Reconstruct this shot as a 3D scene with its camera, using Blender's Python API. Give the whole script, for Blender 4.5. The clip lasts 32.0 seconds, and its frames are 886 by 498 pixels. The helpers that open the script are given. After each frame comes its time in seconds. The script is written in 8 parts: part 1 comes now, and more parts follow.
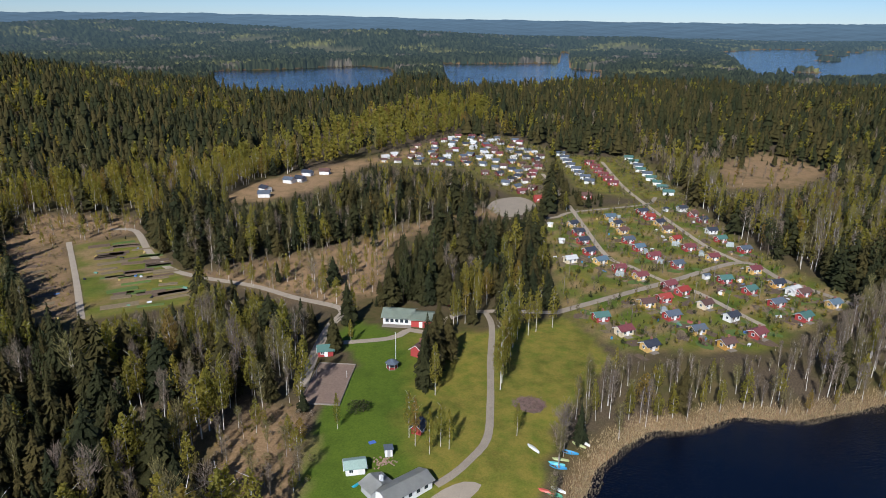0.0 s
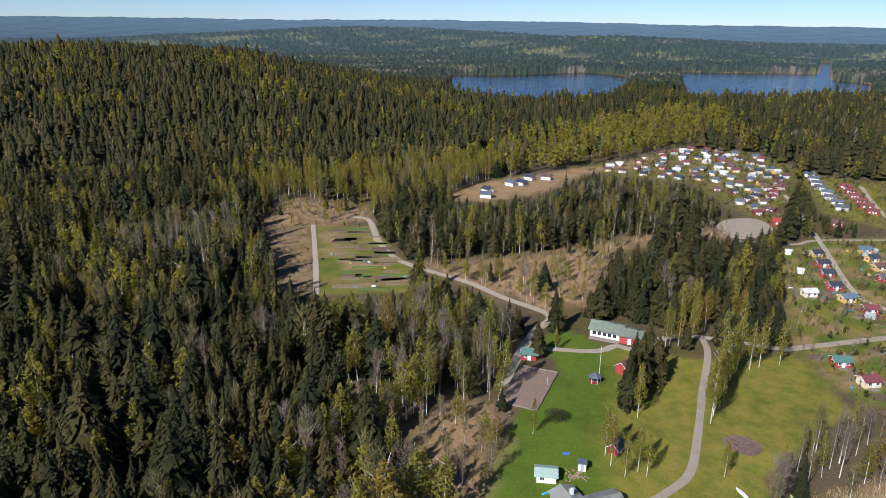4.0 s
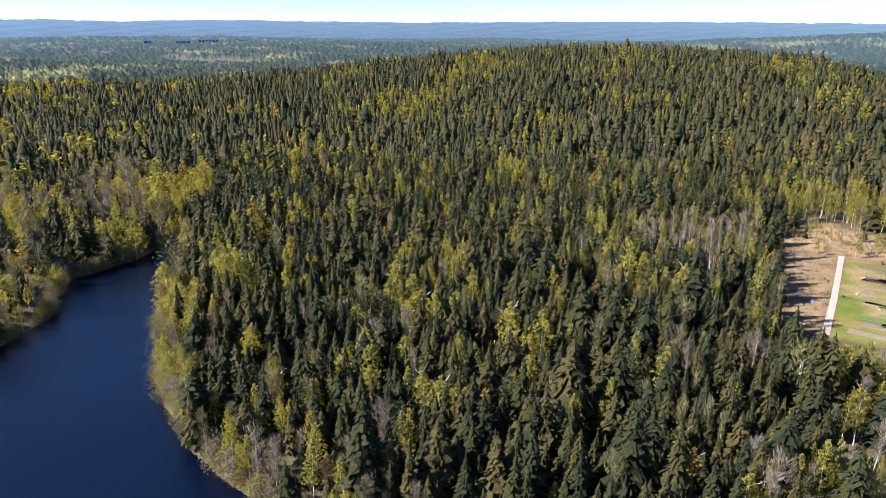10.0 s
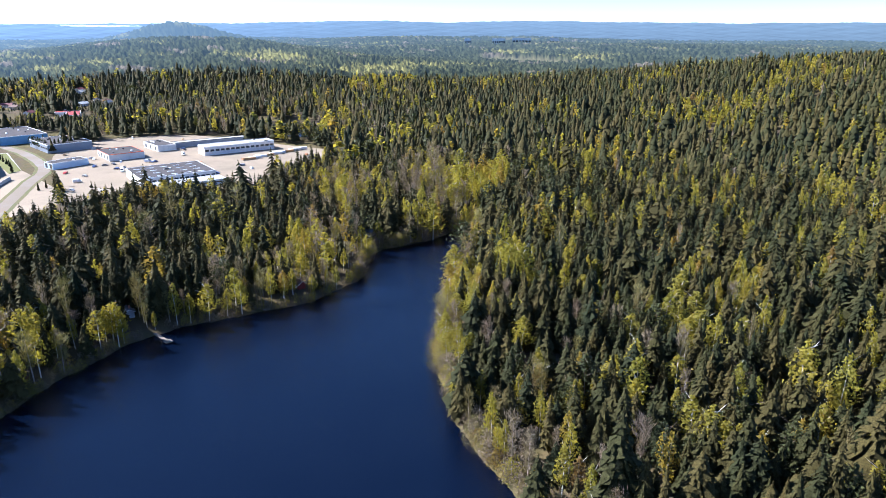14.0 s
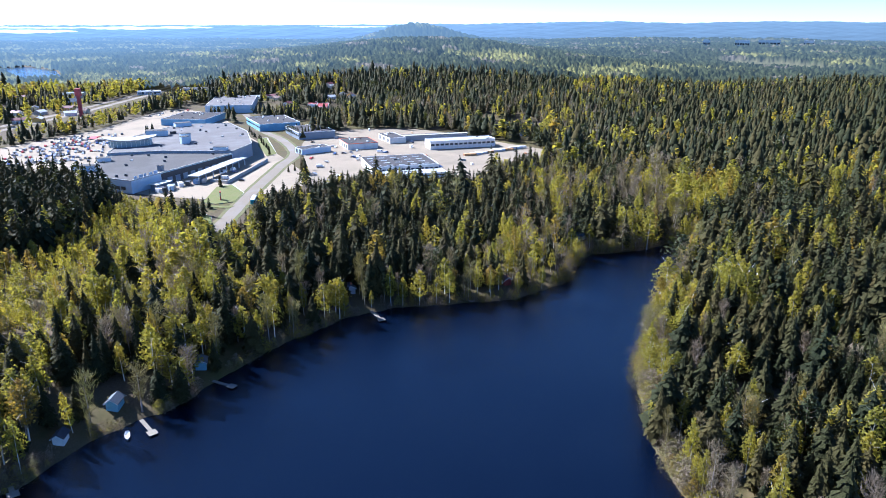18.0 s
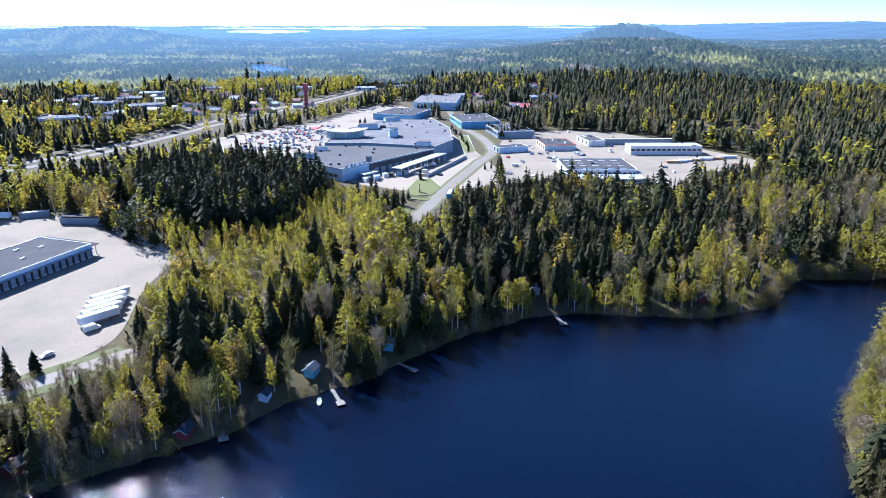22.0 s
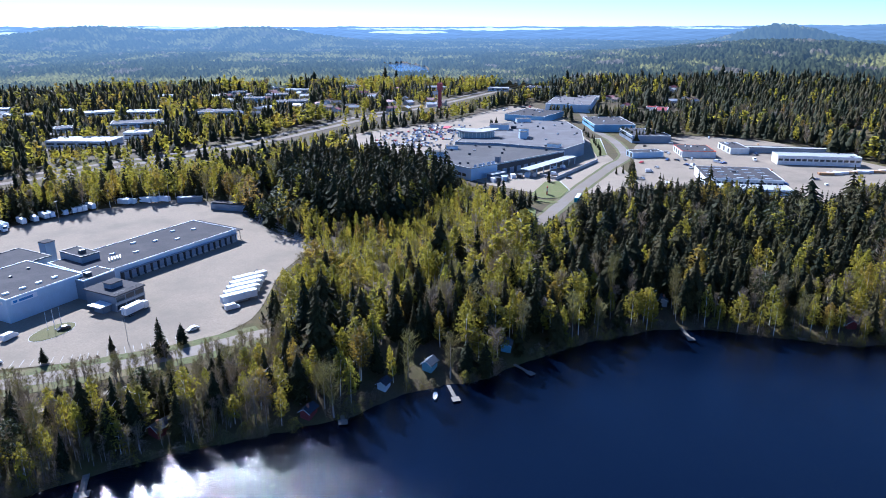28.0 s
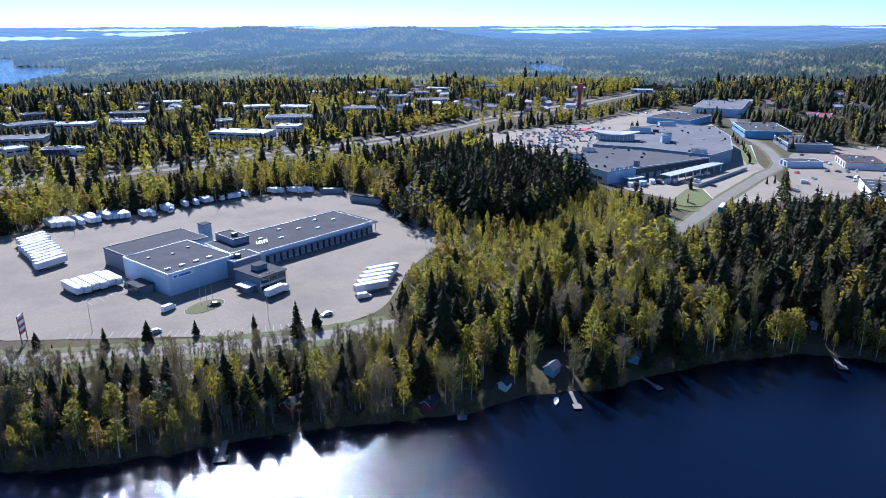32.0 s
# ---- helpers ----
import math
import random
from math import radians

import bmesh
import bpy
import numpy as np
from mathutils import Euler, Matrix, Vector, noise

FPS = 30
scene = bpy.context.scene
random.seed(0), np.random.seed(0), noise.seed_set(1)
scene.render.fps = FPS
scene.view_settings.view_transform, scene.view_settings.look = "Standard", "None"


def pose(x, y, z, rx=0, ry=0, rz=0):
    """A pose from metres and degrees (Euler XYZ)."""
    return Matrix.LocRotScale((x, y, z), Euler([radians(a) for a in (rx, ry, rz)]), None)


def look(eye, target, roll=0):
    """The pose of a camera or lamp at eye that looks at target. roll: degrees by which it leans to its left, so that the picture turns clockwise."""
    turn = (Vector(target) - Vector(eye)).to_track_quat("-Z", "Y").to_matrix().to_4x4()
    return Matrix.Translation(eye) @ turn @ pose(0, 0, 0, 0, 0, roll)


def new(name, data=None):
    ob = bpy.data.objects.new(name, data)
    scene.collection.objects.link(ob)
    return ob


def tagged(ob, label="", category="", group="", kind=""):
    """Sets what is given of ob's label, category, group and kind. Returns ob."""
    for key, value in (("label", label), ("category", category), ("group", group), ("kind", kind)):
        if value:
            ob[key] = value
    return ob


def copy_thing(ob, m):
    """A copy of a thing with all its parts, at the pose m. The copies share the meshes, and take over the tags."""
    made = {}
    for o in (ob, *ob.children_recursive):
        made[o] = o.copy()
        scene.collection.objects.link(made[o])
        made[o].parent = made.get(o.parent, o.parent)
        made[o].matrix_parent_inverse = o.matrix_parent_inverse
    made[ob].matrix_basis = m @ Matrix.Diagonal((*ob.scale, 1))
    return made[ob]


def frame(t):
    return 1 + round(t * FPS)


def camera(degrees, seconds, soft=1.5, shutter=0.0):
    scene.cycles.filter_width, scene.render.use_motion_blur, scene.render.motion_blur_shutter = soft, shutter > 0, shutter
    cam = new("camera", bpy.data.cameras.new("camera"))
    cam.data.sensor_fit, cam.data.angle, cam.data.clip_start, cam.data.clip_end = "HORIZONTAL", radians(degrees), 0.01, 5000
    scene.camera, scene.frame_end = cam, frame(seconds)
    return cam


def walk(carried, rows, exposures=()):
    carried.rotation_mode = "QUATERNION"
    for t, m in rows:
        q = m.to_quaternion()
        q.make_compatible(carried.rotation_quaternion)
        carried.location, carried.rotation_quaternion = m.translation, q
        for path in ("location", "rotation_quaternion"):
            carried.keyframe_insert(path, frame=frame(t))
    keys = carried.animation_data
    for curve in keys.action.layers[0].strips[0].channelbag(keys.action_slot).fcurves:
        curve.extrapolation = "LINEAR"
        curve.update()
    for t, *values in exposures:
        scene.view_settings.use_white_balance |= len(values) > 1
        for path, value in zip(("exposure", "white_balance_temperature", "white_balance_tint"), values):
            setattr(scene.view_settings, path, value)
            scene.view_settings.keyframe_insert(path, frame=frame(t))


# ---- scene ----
cam = camera(66.1, 32.0, soft=0.9)
EYE = 105.0
# seconds, yaw, pitch, lean
EXPOSURES = [(0.0, 0.24, 5650, 12), (3.0, 0.36, 5650, 13), (6.0, 0.92, 5700, 15), (9.0, 1.5, 5650, 16), (13.0, 1.85, 5500, 16), (17.0, 1.8, 5150, 14), (24.0, 1.62, 4820, 15), (32.0, 1.08, 4820, 17)]
ROWS = [
    (0.0, 0.0, -18.59, 0.71), (0.5, 1.7, -18.55, 0.7), (1.0, 3.46, -18.5, 0.68),
    (1.5, 5.25, -18.44, 0.66), (2.0, 7.23, -18.41, 0.65), (2.5, 9.75, -18.39, 0.63),
    (3.0, 12.71, -18.37, 0.61), (3.5, 15.71, -18.33, 0.58), (5.5, 28.56, -18.26, 0.52),
    (6.0, 31.75, -18.23, 0.48), (6.5, 34.95, -18.22, 0.46), (7.0, 38.2, -18.22, 0.43),
    (7.5, 41.8, -18.22, 0.38), (8.0, 45.86, -18.22, 0.34), (8.5, 50.0, -18.25, 0.31),
    (9.0, 54.15, -18.27, 0.3), (9.5, 58.13, -18.27, 0.3), (10.0, 61.81, -18.28, 0.3),
    (10.5, 65.52, -18.27, 0.3), (11.0, 69.13, -18.28, 0.3), (11.5, 72.1, -18.31, 0.29),
    (12.0, 74.48, -18.32, 0.27), (12.5, 77.11, -18.33, 0.27), (13.0, 80.07, -18.33, 0.26),
    (13.5, 83.2, -18.32, 0.26), (14.0, 86.37, -18.33, 0.26), (14.5, 89.53, -18.33, 0.25),
    (16.5, 97.94, -18.34, 0.24), (17.0, 100.24, -18.36, 0.23), (17.5, 102.49, -18.35, 0.21),
    (18.0, 104.73, -18.34, 0.19), (18.5, 106.96, -18.33, 0.17), (19.0, 109.21, -18.34, 0.16),
    (19.5, 111.49, -18.34, 0.14), (20.0, 113.84, -18.33, 0.13), (20.5, 116.14, -18.34, 0.12),
    (21.0, 118.21, -18.34, 0.1), (21.5, 119.95, -18.33, 0.1), (22.0, 121.28, -18.33, 0.1),
    (22.5, 122.2, -18.32, 0.1), (23.0, 122.62, -18.33, 0.09), (23.5, 123.18, -18.32, 0.09),
    (24.0, 123.83, -18.32, 0.1), (24.5, 124.49, -18.31, 0.09), (25.0, 125.14, -18.32, 0.09),
    (25.5, 125.81, -18.32, 0.08), (27.5, 130.83, -18.3, 0.06), (28.0, 132.21, -18.29, 0.05),
    (28.5, 133.58, -18.29, 0.04), (29.0, 134.93, -18.29, 0.03), (29.5, 136.28, -18.29, 0.02),
    (30.0, 137.64, -18.29, -0.0), (30.5, 138.99, -18.29, -0.03), (31.0, 140.35, -18.3, -0.05),
    (31.5, 141.86, -18.31, -0.06), (32.0, 143.63, -18.31, -0.07),
]
walk(cam, [(t, pose(0, 0, EYE, 90 + pitch, 0, yaw) @ pose(0, 0, 0, 0, 0, lean)) for t, yaw, pitch, lean in ROWS],
     exposures=EXPOSURES)

# ---- world and sun ----
SUN_AZ, SUN_EL = 163.0, 37.0          # azimuth counter-clockwise from +y, elevation
world = bpy.data.worlds.new("sky")
scene.world = world
world.use_nodes = True
wn = world.node_tree.nodes
sky = wn.new("ShaderNodeTexSky")
sky.sky_type, sky.sun_disc = "NISHITA", False
sky.sun_elevation, sky.sun_rotation = radians(SUN_EL), radians(360 - SUN_AZ)
sky.air_density, sky.dust_density, sky.ozone_density, sky.altitude = 1.0, 0.3, 6.0, 2500.0
world.node_tree.links.new(sky.outputs[0], wn["Background"].inputs[0])
wn["Background"].inputs[1].default_value = 0.068
sun_dir = Vector((-math.sin(radians(SUN_AZ)) * math.cos(radians(SUN_EL)), math.cos(radians(SUN_AZ)) * math.cos(radians(SUN_EL)), math.sin(radians(SUN_EL))))
sun = new("sun", bpy.data.lights.new("sun", "SUN"))
sun.data.energy, sun.data.angle, sun.data.color = 5.0, radians(0.53), (1.0, 0.93, 0.82)
sun.matrix_world = look(sun_dir * 400, (0, 0, 0))

# ---- materials ----
MATS = {}


def nodes_of(name, rough=0.8, spec=0.3, metal=0.0):
    m = bpy.data.materials.new(name)
    m.use_nodes = True
    nt = m.node_tree
    b = nt.nodes["Principled BSDF"]
    b.inputs["Roughness"].default_value, b.inputs["Metallic"].default_value = rough, metal
    b.inputs["Specular IOR Level"].default_value = spec
    return m, nt, b


def ramp(nt, fac, stops):
    r = nt.nodes.new("ShaderNodeValToRGB")
    while len(r.color_ramp.elements) < len(stops):
        r.color_ramp.elements.new(0.5)
    for e, (p, c) in zip(r.color_ramp.elements, stops):
        e.position, e.color = p, (*c, 1)
    nt.links.new(fac, r.inputs[0])
    return r.outputs[0]


def noise_at(nt, scale, detail=3.0, rough=0.55, space="Object"):
    tc = nt.nodes.new("ShaderNodeTexCoord") if space == "Object" else nt.nodes.new("ShaderNodeNewGeometry")
    n = nt.nodes.new("ShaderNodeTexNoise")
    n.inputs["Scale"].default_value, n.inputs["Detail"].default_value, n.inputs["Roughness"].default_value = scale, detail, rough
    nt.links.new(tc.outputs["Object" if space == "Object" else "Position"], n.inputs["Vector"])
    return n.outputs["Fac"]


def blend(nt, fac, a, b, kind="MIX"):
    m = nt.nodes.new("ShaderNodeMix")
    m.data_type, m.blend_type = "RGBA", kind
    for sock, v in ((m.inputs[0], fac), (m.inputs[6], a), (m.inputs[7], b)):
        if isinstance(v, (int, float)):
            sock.default_value = v
        elif isinstance(v, tuple):
            sock.default_value = (*v, 1)
        else:
            nt.links.new(v, sock)
    return m.outputs[2]


def bump(nt, b, height, strength=0.3, distance=0.05):
    k = nt.nodes.new("ShaderNodeBump")
    k.inputs["Strength"].default_value, k.inputs["Distance"].default_value = strength, distance
    nt.links.new(height, k.inputs["Height"])
    nt.links.new(k.outputs[0], b.inputs["Normal"])


def surface(name, base, rough=0.8, var=0.25, fine=6.0, coarse=0.35, spec=0.3, metal=0.0, relief=0.2, dirt=(0.12, 0.1, 0.08), soil=0.25):
    """A worn surface: grain at a fine scale, soiling at a coarse one, a slight change from piece to piece."""
    if name in MATS:
        return MATS[name]
    m, nt, b = nodes_of(name, rough, spec, metal)
    lo, hi = tuple(c * (1 - var) for c in base), tuple(min(1, c * (1 + var)) for c in base)
    grain = noise_at(nt, fine, 4, 0.6, "World")
    col = ramp(nt, grain, [(0.25, lo), (0.75, hi)])
    stain = noise_at(nt, coarse, 4, 0.65, "World")
    sm = ramp(nt, stain, [(0.45, (0, 0, 0)), (0.75, (soil, soil, soil))])
    col = blend(nt, sm, col, dirt)
    info = nt.nodes.new("ShaderNodeObjectInfo")
    tint = ramp(nt, info.outputs["Random"], [(0.0, (0.88, 0.88, 0.88)), (1.0, (1.08, 1.08, 1.08))])
    col = blend(nt, 1.0, col, tint, "MULTIPLY")
    nt.links.new(col, b.inputs["Base Color"])
    bump(nt, b, grain, relief, 0.04)
    MATS[name] = m
    return m


def foliage(name, stops, shine=0.25, glow_through=0.3, rough=0.65, contrast=1.0):
    """Needles or leaves; each tree has its own place between the stops."""
    m, nt, b = nodes_of(name, rough, shine)
    at = nt.nodes.new("ShaderNodeAttribute")
    at.attribute_name = "tone"
    info = nt.nodes.new("ShaderNodeObjectInfo")
    add = nt.nodes.new("ShaderNodeMath")
    add.operation = "ADD"
    nt.links.new(at.outputs["Fac"], add.inputs[0])
    nt.links.new(info.outputs["Random"], add.inputs[1])
    fr = nt.nodes.new("ShaderNodeMath")
    fr.operation = "FRACT"
    nt.links.new(add.outputs[0], fr.inputs[0])
    col = ramp(nt, fr.outputs[0], stops)
    g = noise_at(nt, 2.6, 5, 0.75, "World")
    k = ramp(nt, g, [(0.34, (1 - 0.62 * contrast,) * 3), (0.5, (0.97, 0.97, 0.97)), (0.66, (1 + 0.55 * contrast,) * 3)])
    col = blend(nt, 1.0, col, k, "MULTIPLY")
    bump(nt, b, g, 0.8 * contrast, 0.35)
    nt.links.new(col, b.inputs["Base Color"])
    if glow_through:
        t = nt.nodes.new("ShaderNodeBsdfTranslucent")
        mx = nt.nodes.new("ShaderNodeMixShader")
        mx.inputs[0].default_value = glow_through
        nt.links.new(blend(nt, 1.0, col, (1.4, 1.33, 0.6), "MULTIPLY"), t.inputs[0])
        nt.links.new(b.outputs[0], mx.inputs[1])
        nt.links.new(t.outputs[0], mx.inputs[2])
        nt.links.new(mx.outputs[0], nt.nodes["Material Output"].inputs[0])
    MATS[name] = m
    return m


NEEDLES = foliage("spruce_needles", [(0.0, (0.02, 0.025, 0.0105)), (0.3, (0.034, 0.034, 0.0115)), (0.65, (0.06, 0.048, 0.015)), (0.85, (0.041, 0.038, 0.0125)), (1.0, (0.025, 0.029, 0.011))], 0.12, 0.06, 0.85)
LEAVES = foliage("spring_birch_leaves", [(0.0, (0.215, 0.196, 0.042)), (0.3, (0.285, 0.247, 0.045)), (0.5, (0.215, 0.204, 0.042)), (0.83, (0.3, 0.256, 0.047)), (0.95, (0.26, 0.185, 0.046)), (1.0, (0.22, 0.15, 0.065))], 0.12, 0.55, 0.7, 0.6)
TWIGS = foliage("bare_twigs", [(0.0, (0.17, 0.13, 0.095)), (0.4, (0.22, 0.175, 0.135)), (0.7, (0.18, 0.15, 0.065)), (1.0, (0.2, 0.18, 0.07))], 0.1, 0.15)
PINE = foliage("pine_needles", [(0.0, (0.04, 0.047, 0.016)), (1.0, (0.06, 0.064, 0.02))], 0.2, 0.15)
GREY_BARK = surface("alder_bark", (0.33, 0.28, 0.245), 0.85, 0.3, 2.0, 0.5, 0.15)
BARK = surface("birch_bark", (0.62, 0.58, 0.52), 0.8, 0.3, 2.0, 0.5, 0.2)
DARK_BARK = surface("spruce_bark", (0.14, 0.105, 0.08), 0.9, 0.3, 2.0)
ASPHALT = surface("asphalt", (0.215, 0.178, 0.138), 0.95, 0.14, 3.0, 0.05, spec=0.1, relief=0.1, dirt=(0.26, 0.24, 0.22), soil=0.7)
YARD = surface("worn_yard_asphalt", (0.285, 0.232, 0.168), 0.95, 0.14, 1.5, 0.035, spec=0.1, relief=0.1, dirt=(0.2, 0.168, 0.125), soil=0.9)
GRAVEL = surface("gravel", (0.34, 0.285, 0.215), 0.95, 0.2, 4.0, 0.25, spec=0.1, relief=0.4)
CONCRETE = surface("concrete", (0.45, 0.44, 0.42), 0.85, 0.12, 3.0)
FELT = surface("roof_felt", (0.07, 0.066, 0.066), 0.95, 0.15, 2.0, 0.12, spec=0.08, dirt=(0.11, 0.1, 0.095), soil=0.6)
WHITE = surface("white_paint", (0.78, 0.78, 0.77), 0.5, 0.05, 3.0, 0.4, soil=0.12)
BLUE_PANEL = surface("pale_blue_cladding", (0.50, 0.60, 0.68), 0.5, 0.05, 2.0, 0.15, soil=0.15)
DARK = surface("dark_steel", (0.05, 0.055, 0.06), 0.5, 0.2, 3.0)
SOIL = surface("bare_soil", (0.145, 0.105, 0.075), 0.95, 0.35, 1.2, 0.2, relief=0.6)
PLANK = surface("grey_planks", (0.22, 0.19, 0.155), 0.85, 0.25, 5.0)


def glass_mat():
    m, nt, b = nodes_of("window_glass", 0.08, 0.6)
    b.inputs["Base Color"].default_value = (0.03, 0.04, 0.05, 1)
    return m


GLASS = glass_mat()


def water_mat():
    m, nt, b = nodes_of("lake_water", 0.07, 0.5)
    b.inputs["Base Color"].default_value = (0.0012, 0.0032, 0.0105, 1)
    b.inputs["IOR"].default_value = 1.33
    n1, n2 = noise_at(nt, 1.8, 2.0, 0.5, "World"), ramp(nt, noise_at(nt, 0.03, 2, 0.5, "World"), [(0.3, (0.55, 0.55, 0.55)), (0.7, (1, 1, 1))])
    k = nt.nodes.new("ShaderNodeMath")
    k.operation = "MULTIPLY"
    nt.links.new(n1, k.inputs[0])
    nt.links.new(n2, k.inputs[1])
    bump(nt, b, k.outputs[0], 1.0, 0.2)
    return m


WATER = water_mat()

# ---- the lie of the land ----
LAKE = [(33, 131.7), (39.3, 142.8), (47.3, 152.4), (56.6, 159), (69.4, 160.6), (80.9, 166.5), (97.9, 165.4), (112.2, 168.6), (130.3, 175),
        (200, 195), (300, 120), (280, -80), (150, -225), (60, -212), (3.7, -179.8), (-5.5, -174.4), (-19.6, -166.8), (-35.9, -160.7),
        (-51.2, -157.2), (-65, -151.9), (-75.7, -145.8), (-89.7, -138.9), (-106.4, -132), (-129.8, -127.2), (-145.7, -118.3), (-163.5, -114.3),
        (-184, -109.7), (-197.9, -103.9), (-217, -94.5), (-231, -79), (-241.9, -56.9), (-252.2, -36.5), (-274.6, -19), (-315, -12.6),
        (-328.3, 12.4), (-352, 34), (-349, 38), (-325.8, 32.8), (-292.6, 26.6), (-237.1, 13.7), (-201, 10.2), (-179, 12.1), (-160.4, 15.2),
        (-141.7, 21.6)]
LAKE += [(-130, 25.2), (-112, 38), (-88, 60), (-52, 88), (-20, 103), (12, 112), (26, 122)]
FAR_LAKES = [[(-475, 1410), (-294, 935), (-208, 891), (-140, 923), (-101, 978), (-94, 1327), (-124, 1575), (-197, 1660), (-290, 1582), (-370, 1494), (-457, 1462)],
             [(-4, 1787), (303, 1874), (417, 2539), (438, 2545), (295, 1671), (350, 1586), (272, 1242), (192, 1119), (96, 1063), (10, 1050)],
             [(1053, 2714), (1345, 3066), (1575, 3135), (1580, 2911), (2028, 3271), (2065, 3047), (1157, 1619), (888, 1419), (679, 1294), (599, 1336), (835, 2039)],
             [(-115, -2792), (-234, -2700), (-185, -2151), (-296, -2066), (-223, -1601), (-92, -1315), (-46, -1284), (60, -1300), (60, -2700)],
             [(-1000, -1020), (-1060, -990), (-1330, -1270), (-1420, -1440), (-1330, -1450)],
             [(-700, -150), (-660, -90), (-690, -60), (-760, -100), (-800, -180)]]
ISLANDS = [(842, 1640, 34), (760, 1590, 14), (1180, 2180, 40), (1420, 2600, 60), (1650, 2900, 50)]
# centre, radius along and across, direction, height
HILLS = [(-740, 690, 470, 330, 44, 57), (-1750, -520, 620, 420, 17, 52), (-2300, 700, 900, 500, 70, 25), (-1250, -3090, 560, 420, 20, 76),
         (-1850, -2740, 420, 320, 60, 66), (900, 2900, 900, 400, 10, 25), (-900, 3000, 1200, 500, 0, 35), (420, 800, 420, 160, 20, 10),
         (-3740, -1120, 240, 270, 17, 88), (-250, 2450, 600, 300, 10, 38), (-1500, 2700, 900, 420, 25, 45), (-3300, 300, 500, 900, 10, 30)]


def inside_distance(x, y, poly):
    """Distance to a closed outline: positive outside, negative inside."""
    p = np.array(poly, float)
    best, odd = np.full(x.shape, 1e9), np.zeros(x.shape, bool)
    for (ax, ay), (bx, by) in zip(p, np.roll(p, -1, 0)):
        dx, dy = bx - ax, by - ay
        k = np.clip(((x - ax) * dx + (y - ay) * dy) / (dx * dx + dy * dy), 0, 1)
        best = np.minimum(best, (x - ax - k * dx) ** 2 + (y - ay - k * dy) ** 2)
        cond = ((ay > y) != (by > y))
        odd ^= cond & (x < (by - ay and dx * (y - ay) / (by - ay)) + ax)
    d = np.sqrt(best)
    return np.where(odd, -d, d)


def line_distance(x, y, pts):
    best = np.full(x.shape, 1e9)
    for (ax, ay), (bx, by) in zip(pts[:-1], pts[1:]):
        dx, dy = bx - ax, by - ay
        k = np.clip(((x - ax) * dx + (y - ay) * dy) / (dx * dx + dy * dy + 1e-9), 0, 1)
        best = np.minimum(best, (x - ax - k * dx) ** 2 + (y - ay - k * dy) ** 2)
    return np.sqrt(best)


def wave(x, y, size, seed=0.0):
    """Smooth unevenness between about -1 and 1."""
    a, b = x / size + seed, y / size - seed * 1.7
    return (np.sin(a + 1.7 * np.sin(b * 0.7 + seed)) + np.sin(b * 1.3 + 1.3 * np.sin(a * 0.6)) + np.sin((a + b) * 0.9 + seed * 3) + np.sin((a - b) * 1.9 + 2 * np.sin(a * 0.31))) / 4


def shore(x, y):
    s = inside_distance(x, y, LAKE)
    for p in FAR_LAKES:
        s = np.minimum(s, inside_distance(x, y, p))
    for cx, cy, r in ISLANDS:
        s = np.maximum(s, r - np.hypot(x - cx, y - cy))
    return s + 1.2 * wave(x, y, 4.0, 2.0)


def height(x, y, s=None):
    x, y = np.asarray(x, float), np.asarray(y, float)
    if s is None:
        s = shore(x, y)
    k = np.clip(s / 30, 0, 1)
    z = np.where(s > 0, 0.15 + 4.6 * k * (2 - k), np.maximum(-4, s * 0.5))
    up = np.clip((s - 40) / 260, 0, 1)
    for cx, cy, ra, rb, turn, h in HILLS:
        c, q = math.cos(radians(turn)), math.sin(radians(turn))
        u, v = (x - cx) * c + (y - cy) * q, -(x - cx) * q + (y - cy) * c
        z = z + up * h * np.maximum(0, np.exp(-(u / ra) ** 2 - (v / rb) ** 2) - 0.08) * 1.087
    r = np.hypot(x, y)
    far = np.clip((r - 700) / 900, 0, 1) * up
    return z + far * (5 + 9 * wave(x, y, 260, 5.0))


def ground_at(x, y):
    return float(height(np.array([x]), np.array([y]))[0])

# ---- outlines of the open places ----
LAWN = [(-32.4, 122), (-34.2, 147.3), (-31, 172.3), (-24.5, 185.9), (-36.1, 205.1), (-32.3, 218.6), (-15.8, 210), (15, 210.9), (35.6, 220.6),
        (44.4, 225.8), (54.7, 191.6), (42.4, 174.1), (29.5, 153.7), (23.8, 132.9), (22.9, 122)]
PLOTS = [(-170.2, 296.9), (-143.8, 308.2), (-112.1, 267), (-97.3, 248.4), (-94.6, 231.7), (-124.3, 215.9)]
PLOTS_B = [(-194.4, 289.5), (-172, 294.4), (-126.6, 215.9), (-139.1, 210.9)]
ALLOT = [(51.6, 340.2), (72.3, 365.2), (118.3, 389.6), (142, 390.7), (144.6, 302.6), (158.7, 239.6), (104, 198.7), (57.9, 197.5), (44.4, 225.8), (47.2, 279.7)]
UPPER = [(-60.7, 495.6), (-38.2, 531), (6.8, 608), (56.3, 596.5), (84.6, 551.8), (56.7, 379), (36.7, 412.4), (13.8, 479.8), (-26.8, 483.3)]
CROSSING = [(24, 372), (31, 390), (46, 397), (53, 379), (44, 359), (32, 354)]
ROWS_AREA = [(86, 535), (84, 425), (115, 395), (146, 400), (150, 525), (120, 520)]
